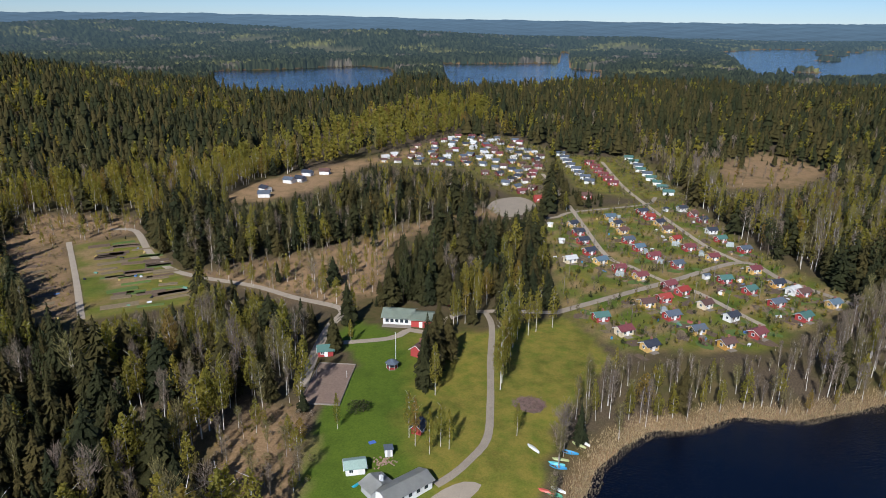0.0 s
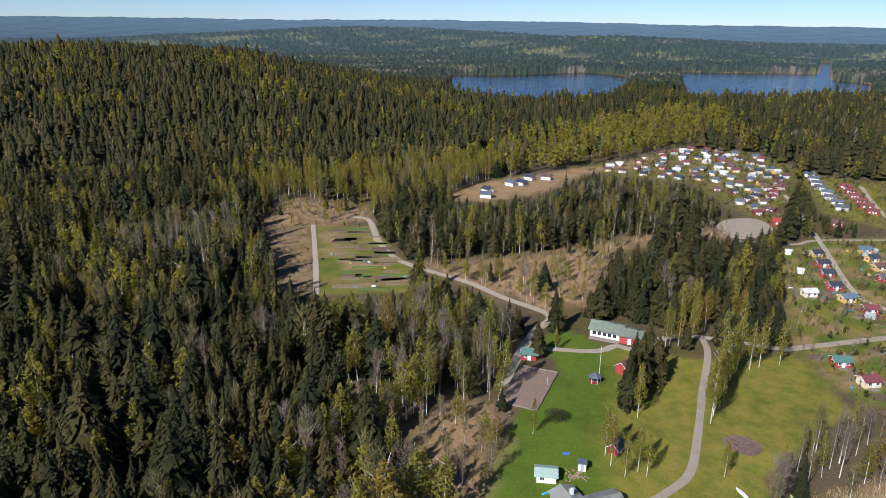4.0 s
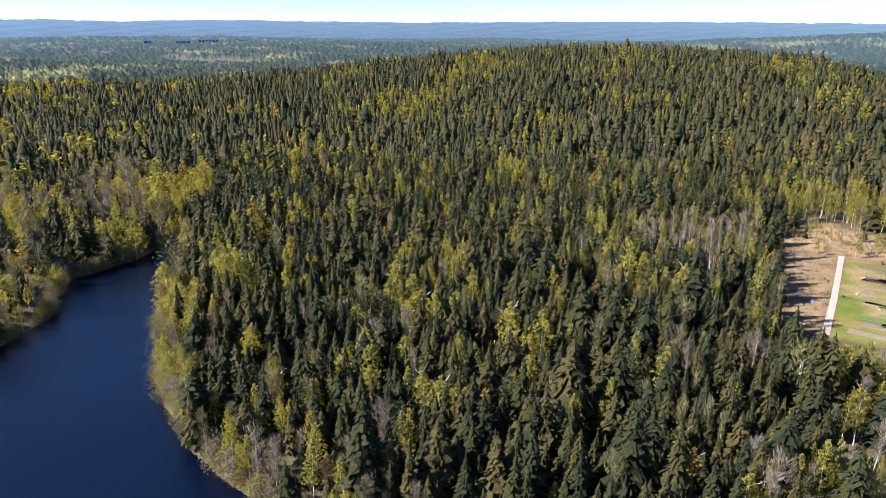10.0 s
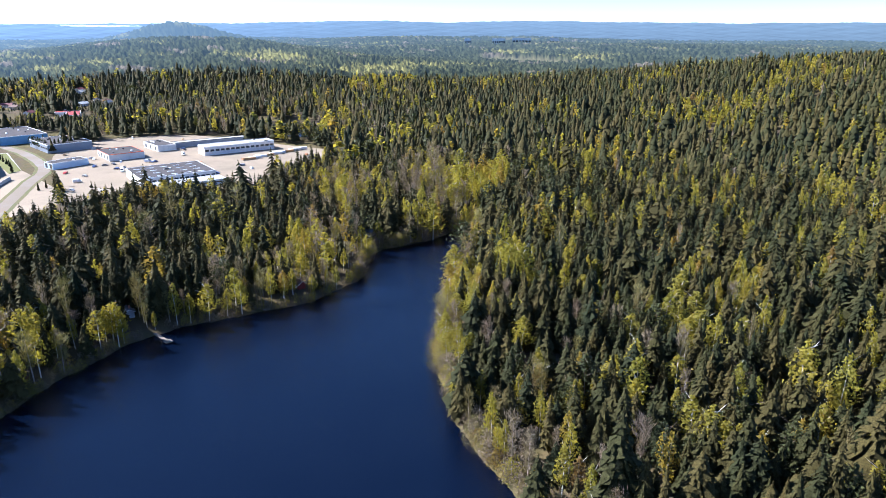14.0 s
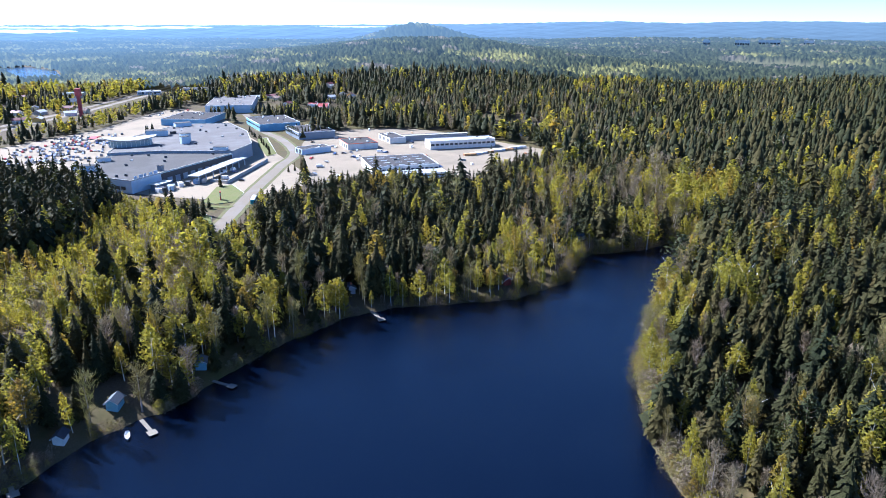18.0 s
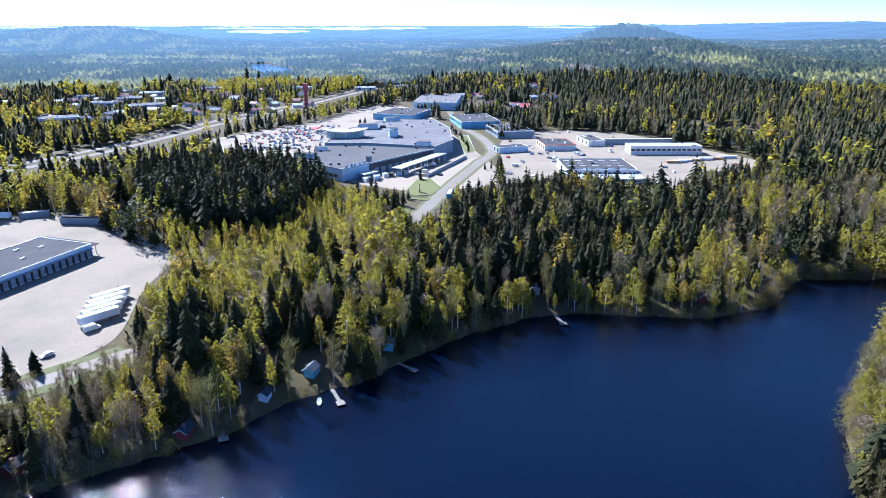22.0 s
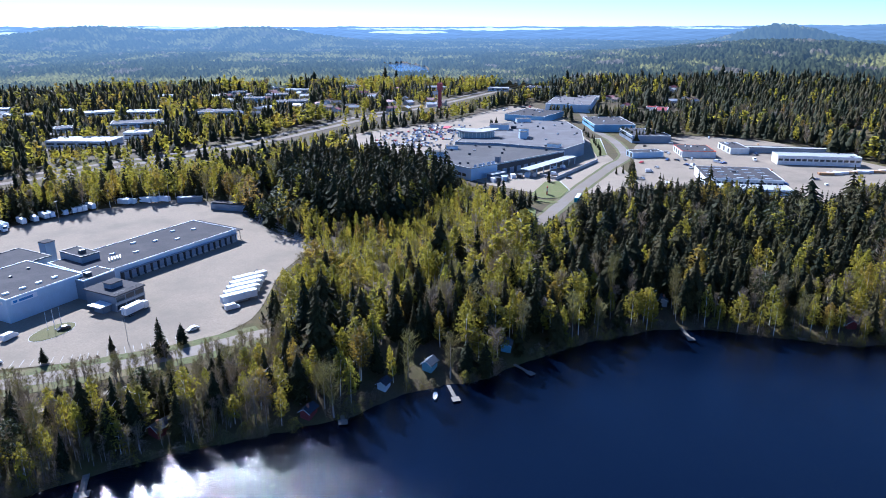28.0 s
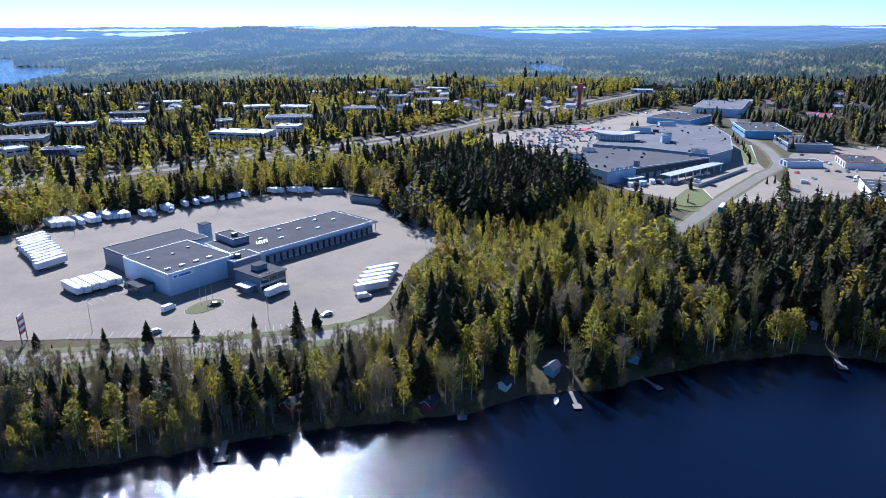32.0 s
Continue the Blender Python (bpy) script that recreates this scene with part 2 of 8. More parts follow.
DEPOT = [(-4.9, -252.1), (-35.3, -231.9), (-66.4, -211.4), (-93.9, -199.2), (-111.3, -198.3), (-124.9, -204.6), (-153, -231.2), (-184.2, -253.2),
         (-186.8, -281.5), (-198.7, -347.9), (-187.1, -384.3), (-147.2, -395.6), (-84.4, -393.5), (-31.9, -391.7), (20, -379.7), (40, -300)]
ROADS = {
    "gravel_path": (GRAVEL, 2.1, [(-1, 130), (2.8, 133.5), (7.6, 140), (11.8, 148.3), (13.6, 164.3), (15.3, 190.6), (17.2, 215.4), (15.5, 227.4)]),
    "yard_road": (GRAVEL, 2.8, [(-35.3, 200.1), (-17.2, 204.4), (-11, 211), (-4.2, 209.4), (3.6, 222.5), (15.5, 227.4), (41.3, 227)]),
    "garden_road": (GRAVEL, 3.2, [(-165, 322), (-151.4, 319.7), (-131.4, 288), (-114.9, 268.2), (-99.8, 258.8), (-74.2, 249.2), (-56.3, 238.3), (-36.6, 227.8), (-38.4, 213.8), (-40, 194.9), (-40, 172.2)]),
    "plot_track": (GRAVEL, 2.4, [(-174.4, 301), (-146.2, 252.9), (-125.3, 215.9)]),
    "allotment_street": (GRAVEL, 3.2, [(40.5, 226.6), (91.4, 259), (132, 284.2), (140.1, 264.5), (148.7, 249.4), (156.2, 236.9)]),
    "allotment_lane": (GRAVEL, 2.5, [(68.3, 463.9), (70.5, 414.9), (72.3, 365.2), (73.7, 293.5), (81.2, 277.4), (91.4, 259), (99.7, 249), (107.5, 229.7), (112.6, 217.7)]),
    "allotment_back_lane": (GRAVEL, 2.6, [(118.6, 506.2), (115.5, 432.6), (117.2, 385.6), (121.1, 340.1), (124.9, 306), (132, 284.2)]),
    "allotment_cross_lane": (GRAVEL, 2.6, [(34.8, 350), (59.5, 353.3), (72.3, 365.2), (116.5, 383.1), (128.2, 400.8)]),
    "depot_street": (ASPHALT, 7.0, [(60, -285), (-3.2, -235.8), (-32.6, -219.5), (-63.7, -204.2), (-90.7, -193), (-115.1, -187), (-150, -172), (-185, -165), (-218, -177), (-253, -184)]),
    "lakeside_lane": (GRAVEL, 3.6, [(20, -226), (0, -214.4), (-10.7, -207.5), (-22.6, -202), (-47, -191), (-84, -180)]),
    "mall_street": (ASPHALT, 7.5, [(-253, -184), (-309.7, -201.4), (-372.7, -220.7), (-449.2, -241.7), (-497.7, -255), (-556.6, -297.3), (-609, -348.7), (-702, -418)]),
    "highway": (ASPHALT, 8.0, [(-20, -516), (-113, -510), (-208, -511), (-292, -516), (-359, -530), (-443, -556), (-538, -580), (-632, -594), (-770, -630), (-1060, -715)]),
    "highway_far_lane": (ASPHALT, 8.0, [(-20, -534), (-113, -528), (-208, -529), (-294, -534), (-363, -548), (-447, -574), (-542, -598), (-636, -612), (-774, -648), (-1062, -733)]),
}


def smooth_line(pts, step=3.0):
    p = [np.array(q, float) for q in pts]
    p = [2 * p[0] - p[1]] + p + [2 * p[-1] - p[-2]]
    out = []
    for i in range(1, len(p) - 2):
        n = max(2, int(np.linalg.norm(p[i + 1] - p[i]) / step))
        for k in range(n):
            t = k / n
            out.append(0.5 * (2 * p[i] + (p[i + 1] - p[i - 1]) * t + (2 * p[i - 1] - 5 * p[i] + 4 * p[i + 1] - p[i + 2]) * t * t + (3 * p[i] - p[i - 1] - 3 * p[i + 1] + p[i + 2]) * t ** 3))
    out.append(p[-2])
    return np.array(out)


def mesh_from(name, verts, faces, mats, index=None, smooth=False):
    me = bpy.data.meshes.new(name)
    me.from_pydata([tuple(v) for v in verts], [], [tuple(f) for f in faces])
    for m in mats:
        me.materials.append(m)
    if index is not None:
        me.polygons.foreach_set("material_index", index)
    if smooth:
        me.polygons.foreach_set("use_smooth", [True] * len(me.polygons))
    me.update()
    return me


# ---- ground: one sheet to the horizon ----
def ground_mat():
    m, nt, b = nodes_of("forest_floor_and_grass", 0.95, 0.15)
    fine, mid, big = noise_at(nt, 2.2, 4, 0.65, "World"), noise_at(nt, 0.22, 4, 0.6, "World"), noise_at(nt, 0.03, 3, 0.6, "World")
    floor_c = ramp(nt, fine, [(0.25, (0.04, 0.032, 0.02)), (0.5, (0.085, 0.062, 0.038)), (0.75, (0.13, 0.10, 0.062))])
    moss = ramp(nt, mid, [(0.35, (0.065, 0.06, 0.018)), (0.7, (0.11, 0.08, 0.033))])
    wood = blend(nt, ramp(nt, big, [(0.4, (0, 0, 0)), (0.6, (1, 1, 1))]), floor_c, moss)
    g1 = ramp(nt, fine, [(0.25, (0.058, 0.094, 0.009)), (0.75, (0.104, 0.146, 0.014))])
    g2 = ramp(nt, fine, [(0.25, (0.145, 0.128, 0.02)), (0.75, (0.225, 0.185, 0.035))])
    at = nt.nodes.new("ShaderNodeAttribute")
    at.attribute_name = "cover"
    sep = nt.nodes.new("ShaderNodeSeparateColor")
    nt.links.new(at.outputs["Color"], sep.inputs[0])
    lawn = blend(nt, ramp(nt, mid, [(0.28, (0.2, 0.2, 0.2)), (0.58, (1, 1, 1))]), g1, g2)
    lawn = blend(nt, sep.outputs[2], lawn, g1)
    lawn = blend(nt, 1.0, lawn, ramp(nt, noise_at(nt, 0.09, 6, 0.7, "World"), [(0.3, (0.68, 0.7, 0.7)), (0.5, (1, 1, 1)), (0.72, (1.22, 1.16, 1.1))]), "MULTIPLY")
    dry = ramp(nt, fine, [(0.2, (0.175, 0.11, 0.052)), (0.5, (0.3, 0.19, 0.095)), (0.8, (0.43, 0.295, 0.165))])
    dry = blend(nt, ramp(nt, noise_at(nt, 0.12, 5, 0.7, "World"), [(0.47, (0, 0, 0)), (0.65, (0.5, 0.5, 0.5))]), dry, moss)
    col = blend(nt, sep.outputs[0], wood, lawn)
    col = blend(nt, sep.outputs[1], col, dry)
    nt.links.new(col, b.inputs["Base Color"])
    bump(nt, b, fine, 0.5, 0.15)
    return m


GROUND = ground_mat()
az = np.radians(np.concatenate([np.arange(-42, 187, 0.45), np.arange(187, 318, 6.0)]))
rad = np.concatenate([np.linspace(2, 84, 8), 88 * 1.0155 ** np.arange(0, 264)])
A_, R_ = np.meshgrid(az, rad)
GX, GY = -np.sin(A_) * R_, np.cos(A_) * R_
GS = shore(GX, GY)
GZ = height(GX, GY, GS)
far_edge = R_ > 4600
GZ = np.where(far_edge, np.maximum(GZ, 2) - (R_ - 4600) * 0.02, GZ)


def soft_in(poly, x, y, edge=2.0, wobble=1.5):
    return np.clip(0.5 - (inside_distance(x, y, poly) + wobble * wave(x, y, 3.0, 1.0)) / edge, 0, 1)


DIRT = [(-50, 122), (-58, 140), (-52, 158), (-36, 164), (-31, 122)]
SLOPE = [(-104, 262), (-39, 231), (-27, 243), (-22, 310), (3, 347), (33, 357), (29, 372), (-9, 345), (-48, 300), (-91, 268)]
CLEARING = [(-220, 345), (-160, 345), (-150, 322), (-172, 296), (-205, 290)]
SANDY = [(-132, 376), (-119, 430), (-76, 488), (-12, 563), (-20, 527), (-59, 481), (-76, 414), (-103, 381)]
EAST_CUT = [(204, 502), (259, 551), (284, 486), (224, 430), (183, 428)]
SPARSE = [SLOPE, CLEARING, DIRT, EAST_CUT]
lawn_w = np.maximum.reduce([soft_in(LAWN, GX, GY), 0.9 * soft_in(ALLOT, GX, GY, 6), 0.9 * soft_in(PLOTS, GX, GY), 0.7 * soft_in(UPPER, GX, GY, 10), 0.9 * soft_in(ROWS_AREA, GX, GY, 8)])
dry_w = np.maximum.reduce([np.clip(1 - GS / 7.0, 0, 1) * (GX > 20) * (GY > 100), 0.8 * soft_in(DIRT, GX, GY, 8, 4), 1.0 * soft_in(SLOPE, GX, GY, 12, 5), 0.95 * soft_in(CLEARING, GX, GY, 10, 5), 0.9 * soft_in(SANDY, GX, GY, 8, 3), 0.8 * soft_in(EAST_CUT, GX, GY, 12, 5), 0.7 * soft_in(PLOTS_B, GX, GY, 4, 2), soft_in(PLOTS, GX, GY, 4) * np.clip(0.15 + 1.3 * wave(GX, GY, 5, 7.0), 0, 0.8), soft_in(ALLOT, GX, GY, 4) * np.clip(1.4 * wave(GX, GY, 4, 8.0) + 0.08, 0, 0.8)])
fresh_w = soft_in([(-45, 118), (-45, 225), (-18, 225), (-8, 190), (-10, 150), (0, 118)], GX, GY, 8, 3)
fresh_w = np.maximum.reduce([fresh_w, soft_in(ALLOT, GX, GY, 4) * np.clip(0.55 + 1.3 * wave(GX, GY, 6, 3.0), 0, 0.95), soft_in(PLOTS, GX, GY, 4) * np.clip(0.4 + wave(GX, GY, 7, 5.0), 0, 0.8)])
nr, na = GX.shape
gv = np.stack([GX, GY, GZ], -1).reshape(-1, 3)
ii, jj = np.meshgrid(np.arange(nr - 1), np.arange(na), indexing="ij")
jn = (jj + 1) % na
gf = np.stack([ii * na + jj, (ii + 1) * na + jj, (ii + 1) * na + jn, ii * na + jn], -1).reshape(-1, 4)[:, ::-1]
gme = bpy.data.meshes.new("ground")
gme.vertices.add(len(gv))
gme.vertices.foreach_set("co", gv.ravel())
gme.loops.add(len(gf) * 4)
gme.loops.foreach_set("vertex_index", gf.ravel())
gme.polygons.add(len(gf))
gme.polygons.foreach_set("loop_start", np.arange(len(gf)) * 4)
gme.polygons.foreach_set("use_smooth", np.ones(len(gf), bool))
gme.update(calc_edges=True)
ca = gme.attributes.new("cover", "FLOAT_COLOR", "POINT")
ca.data.foreach_set("color", np.stack([lawn_w, dry_w, fresh_w, np.ones_like(lawn_w)], -1).ravel())
gme.materials.append(GROUND)
tagged(new("ground", gme), "forest floor and spring grass around the lake", "ground", kind="structure")

# water: one level sheet
wa = np.linspace(0, 2 * math.pi, 96, endpoint=False)
wv = [(0, 0, 0)] + [(-math.sin(a) * r, math.cos(a) * r, 0) for r in (200, 800, 2400, 4700) for a in wa]
wf = [(0, 1 + i, 1 + (i + 1) % 96) for i in range(96)] + [(1 + k * 96 + i, 1 + (k + 1) * 96 + i, 1 + (k + 1) * 96 + (i + 1) % 96, 1 + k * 96 + (i + 1) % 96) for k in range(3) for i in range(96)]
tagged(new("water", mesh_from("water", wv, wf, [WATER])), "dark navy rippled lake water", "water", kind="structure")


def road(name, mat, width, pts, lift=0.1):
    c = smooth_line(pts)
    d = np.gradient(c, axis=0)
    d /= np.linalg.norm(d, axis=1)[:, None] + 1e-9
    nrm = np.stack([-d[:, 1], d[:, 0]], -1)
    w = width / 2 * (1 + 0.07 * wave(c[:, 0], c[:, 1], 5.0, 4.0))[:, None]
    offs = [-1, -0.5, 0, 0.5, 1]
    vs, n = [], len(c)
    for o in offs:
        p = c + nrm * w * o
        z = height(p[:, 0], p[:, 1]) + lift + 0.06 * (1 - abs(o))
        vs += list(np.column_stack([p, z]))
    fs = [(k * n + i, k * n + i + 1, (k + 1) * n + i + 1, (k + 1) * n + i) for k in range(4) for i in range(n - 1)]
    label = {"GRAVEL": ""}.get(name, "pale gravel lane between the plots" if mat is GRAVEL else "grey worn asphalt street")
    return tagged(new(name, mesh_from(name, vs, [f[::-1] for f in fs] if False else fs, [mat])), label, "road", kind="structure")


for rn, (rm, rw, rp) in ROADS.items():
    road(rn, rm, rw, rp, 0.24 if rn in ("mall_street", "depot_street") else 0.1)
VERGE = surface("verge_grass", (0.10, 0.105, 0.035), 0.95, 0.35, 1.5, 0.12, dirt=(0.17, 0.12, 0.06), soil=0.9)
tagged(road("street_verge", VERGE, 12.0, ROADS["mall_street"][2][:7], 0.17), "mown green verges along the street", "verge")
tagged(road("depot_verge", VERGE, 16.0, ROADS["depot_street"][2][:6], 0.16), "mown verges along the depot street", "verge")


def pad(name, mat, outline, label, lift=0.07, step=4.0):
    c = smooth_line(list(outline) + [outline[0]], step)[:-1]
    bm = bmesh.new()
    z = height(c[:, 0], c[:, 1]) + lift
    f = bm.faces.new([bm.verts.new((p[0], p[1], q)) for p, q in zip(c, z)])
    f.normal_update()
    if f.normal.z < 0:
        f.normal_flip()
    bmesh.ops.triangulate(bm, faces=bm.faces[:])
    me = bpy.data.meshes.new(name)
    bm.to_mesh(me)
    bm.free()
    me.materials.append(mat)
    return tagged(new(name, me), label, "pavement", kind="structure")


MALL_AREA = [(-344, -268), (-352, -225), (-401, -198), (-462, -241), (-560, -330), (-660, -420), (-705, -480), (-700, -522), (-558, -496), (-400, -492), (-362, -360)]
INDUSTRY = [(-462, -229), (-396, -190), (-440, -164), (-431, -96), (-502, -85), (-544, -50), (-570, -62), (-600, -110), (-650, -195), (-630, -260), (-560, -275)]
pad("house_yard", GRAVEL, [(-3.5, 124.5), (0.5, 128.5), (5.5, 131.5), (9.5, 131), (7, 127), (3.5, 123), (-1, 120)], "gravel turning place beside the lake house", 0.1, 2.0)
pad("crossing_yard", GRAVEL, CROSSING, "bare gravel yard beside the crossing lanes", 0.1)
pad("depot_yard", YARD, DEPOT, "pale sun-bleached asphalt freight yard", 0.14)
pad("mall_yard", YARD, MALL_AREA, "pale asphalt car park around the shopping centre", 0.13)
pad("industry_yard", YARD, INDUSTRY, "pale asphalt yards between low industrial halls", 0.12)


# plan of the low halls beyond the highway: place, length, look
SUBURB = [(-179, -843, 43, "d"), (-161, -779, 36, "b"), (-162, -752, 23, "w"), (-112, -779, 38, "w"), (-74, -802, 48, "g"), (-56, -705, 47, "g"), (-46, -648, 20, "w"),
          (-75, -630, 24, "n"), (-87, -618, 12, "w"), (-212, -918, 23, "d"), (-245, -926, 32, "w"), (-187, -1085, 61, "w"), (-245, -722, 22, "g"), (-316, -810, 33, "w"),
          (-355, -787, 39, "w"), (-312, -707, 54, "b"), (-279, -634, 24, "w"), (-228, -626, 60, "w"), (-409, -725, 43, "b"), (-516, -810, 29, "b"), (-557, -906, 19, "d"),
          (-573, -838, 34, "g"), (-633, -872, 36, "w")]
SUBURB += [(-713, -842, 33, "d"), (-640, -930, 29, "w"), (-531, -744, 46, "g"), (-785, -725, 29, "w"), (-855, -660, 34, "w"), (-454, -928, 21, "w"), (-87, -881, 26, "d"), (-900, -610, 50, "d")]
hr = random.Random(4)
HOUSES = [(hr.uniform(132, 151), hr.uniform(800, 1090)) for _ in range(44)] + [(hr.uniform(160, 176), hr.uniform(880, 1090)) for _ in range(10)] + [(hr.uniform(112, 120), hr.uniform(860, 1080)) for _ in range(10)]
HOUSES = [(-math.sin(radians(a)) * r, math.cos(radians(a)) * r) for a, r in HOUSES]

# ---- distance: forest with haze painted in, and the far edge of sight ----
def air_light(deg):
    """Haze painted as emission: least at right angles to the sun, most towards it."""
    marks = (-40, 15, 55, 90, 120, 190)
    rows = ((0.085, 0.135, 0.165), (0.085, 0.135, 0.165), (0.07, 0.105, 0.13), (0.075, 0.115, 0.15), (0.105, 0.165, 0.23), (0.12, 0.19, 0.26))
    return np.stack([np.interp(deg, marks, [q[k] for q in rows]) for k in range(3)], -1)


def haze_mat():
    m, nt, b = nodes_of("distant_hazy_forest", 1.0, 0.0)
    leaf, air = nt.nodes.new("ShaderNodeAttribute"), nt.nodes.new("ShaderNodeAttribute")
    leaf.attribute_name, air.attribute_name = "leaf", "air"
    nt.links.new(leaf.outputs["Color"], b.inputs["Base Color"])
    # the haze is a vertex colour that glows
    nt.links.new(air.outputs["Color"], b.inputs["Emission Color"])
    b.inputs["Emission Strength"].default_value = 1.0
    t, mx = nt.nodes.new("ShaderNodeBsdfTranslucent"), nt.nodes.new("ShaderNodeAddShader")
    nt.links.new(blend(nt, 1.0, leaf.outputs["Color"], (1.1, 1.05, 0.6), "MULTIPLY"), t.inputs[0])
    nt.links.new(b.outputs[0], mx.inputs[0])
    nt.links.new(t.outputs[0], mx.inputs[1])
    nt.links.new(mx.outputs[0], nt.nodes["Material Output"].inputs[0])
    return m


HAZE = haze_mat()


def polar_sheet(name, x, y, z, leaf, air, label):
    """A backdrop sheet on rows of rings."""
    nr, na = x.shape
    i, j = np.meshgrid(np.arange(nr - 1), np.arange(na - 1), indexing="ij")
    f = np.stack([i * na + j, i * na + j + 1, (i + 1) * na + j + 1, (i + 1) * na + j], -1).reshape(-1, 4)
    me = bpy.data.meshes.new(name)
    me.vertices.add(nr * na)
    me.vertices.foreach_set("co", np.stack([x, y, z], -1).ravel())
    me.loops.add(len(f) * 4)
    me.loops.foreach_set("vertex_index", f.ravel())
    me.polygons.add(len(f))
    me.polygons.foreach_set("loop_start", np.arange(len(f)) * 4)
    me.update(calc_edges=True)
    one = np.ones((nr * na, 1))
    for key, c in (("leaf", leaf), ("air", air)):
        me.attributes.new(key, "FLOAT_COLOR", "POINT").data.foreach_set("color", np.concatenate([c.reshape(-1, 3), one], 1).ravel())
    me.materials.append(HAZE)
    return tagged(new(name, me), label, "backdrop", kind="structure")


# tree tops from the last single trees to the edge of sight
dg = np.random.default_rng(77)
ca_, cr_ = np.meshgrid(np.arange(-40, 188, 0.115), 1120 * 1.0118 ** np.arange(0, 116))
ca_ = ca_ + 0.05 * (2 * dg.random(ca_.shape) - 1)
cr_ = cr_ * (1 + 0.005 * (2 * dg.random(cr_.shape) - 1))
cx_, cy_ = -np.sin(np.radians(ca_)) * cr_, np.cos(np.radians(ca_)) * cr_
cs_ = shore(cx_, cy_)
mix = wave(cx_, cy_, 55, 1.9) + 0.7 * wave(cx_, cy_, 170, 4.4) + 0.35 * (2 * dg.random(ca_.shape) - 1)
# 1 towards the sun: more leaf tint, thicker painted haze
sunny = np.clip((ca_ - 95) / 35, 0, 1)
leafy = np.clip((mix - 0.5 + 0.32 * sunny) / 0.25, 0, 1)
twiggy = np.clip((wave(cx_, cy_, 48, 8.2) - 0.55) / 0.12, 0, 1) * (1 - leafy)
field = (wave(cx_, cy_, 210, 3.1) + 0.3 * wave(cx_, cy_, 60, 5.0) > 0.78) & (cr_ > 1700)
grow = (15 + 4 * wave(cx_, cy_, 120, 2.2)) * (0.2 + 0.8 * dg.random(ca_.shape)) * (1 - 0.25 * leafy)
grow = np.where(field, 0.6, grow)
cz_ = np.where(cs_ > 5, height(cx_, cy_, cs_) + grow, -9.0)
lone = (0.35 + 1.4 * dg.random(ca_.shape))[..., None]
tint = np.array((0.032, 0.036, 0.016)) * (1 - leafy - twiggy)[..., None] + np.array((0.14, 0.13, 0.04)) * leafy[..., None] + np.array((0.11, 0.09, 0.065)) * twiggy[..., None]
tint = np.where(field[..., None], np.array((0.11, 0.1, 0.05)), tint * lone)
# haze painted in: tree colour dims and emission grows with distance
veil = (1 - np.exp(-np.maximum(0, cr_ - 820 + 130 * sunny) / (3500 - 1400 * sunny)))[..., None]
polar_sheet("backdrop_distant_forest", cx_, cy_, cz_, tint * (1 - veil), air_light(ca_) * veil, "wooded country fading into blue haze painted as glow")

# the rim: far ridges and lakes at the edge of sight, all in emitted colour
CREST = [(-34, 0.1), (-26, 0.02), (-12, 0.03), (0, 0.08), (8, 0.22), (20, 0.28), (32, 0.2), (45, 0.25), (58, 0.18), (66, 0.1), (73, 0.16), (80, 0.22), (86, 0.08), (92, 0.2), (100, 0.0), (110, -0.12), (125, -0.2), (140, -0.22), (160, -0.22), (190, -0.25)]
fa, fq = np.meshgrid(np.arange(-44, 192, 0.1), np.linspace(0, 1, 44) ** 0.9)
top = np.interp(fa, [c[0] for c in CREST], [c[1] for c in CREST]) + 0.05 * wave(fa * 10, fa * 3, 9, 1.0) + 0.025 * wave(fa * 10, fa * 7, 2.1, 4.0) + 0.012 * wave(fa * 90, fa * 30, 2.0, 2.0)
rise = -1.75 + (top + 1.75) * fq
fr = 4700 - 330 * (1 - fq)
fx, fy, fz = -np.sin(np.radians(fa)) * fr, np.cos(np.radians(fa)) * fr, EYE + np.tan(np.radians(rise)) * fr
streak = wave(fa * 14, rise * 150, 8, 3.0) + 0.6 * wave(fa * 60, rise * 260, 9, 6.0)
# blue haze put into the emitted colour, brighter towards the crest
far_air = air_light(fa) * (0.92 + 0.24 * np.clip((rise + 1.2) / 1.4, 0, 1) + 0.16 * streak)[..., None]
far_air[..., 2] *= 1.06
# lake glints painted into the emission: bearing from, to, middle and half height
LAKE_GLINTS = [(160.5, 169.5, -0.72, 0.17), (170, 182, -0.95, 0.13), (163, 172, -0.42, 0.07), (131.5, 138.5, -0.62, 0.12), (126, 131.5, -0.4, 0.12), (122.5, 127.5, -0.36, 0.08), (143.5, 147, -0.42, 0.09), (128, 141, -0.38, 0.05), (147, 158, -0.3, 0.05), (109, 115, -0.28, 0.05)]
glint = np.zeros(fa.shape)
for a0, a1, mid, half in LAKE_GLINTS:
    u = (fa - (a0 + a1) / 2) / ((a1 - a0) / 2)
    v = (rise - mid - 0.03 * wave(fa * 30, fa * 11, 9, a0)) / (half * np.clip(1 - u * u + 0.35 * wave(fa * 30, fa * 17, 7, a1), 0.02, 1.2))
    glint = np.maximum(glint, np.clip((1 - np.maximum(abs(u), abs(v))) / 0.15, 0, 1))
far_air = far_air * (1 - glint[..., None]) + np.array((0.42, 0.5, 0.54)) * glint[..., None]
polar_sheet("backdrop_far_ridge", fx, fy, fz, np.full((*fa.shape, 3), 0.01), far_air, "faint ridges in painted blue haze with painted lake glints on the horizon")

# ---- trees ----
rng = np.random.default_rng(7)


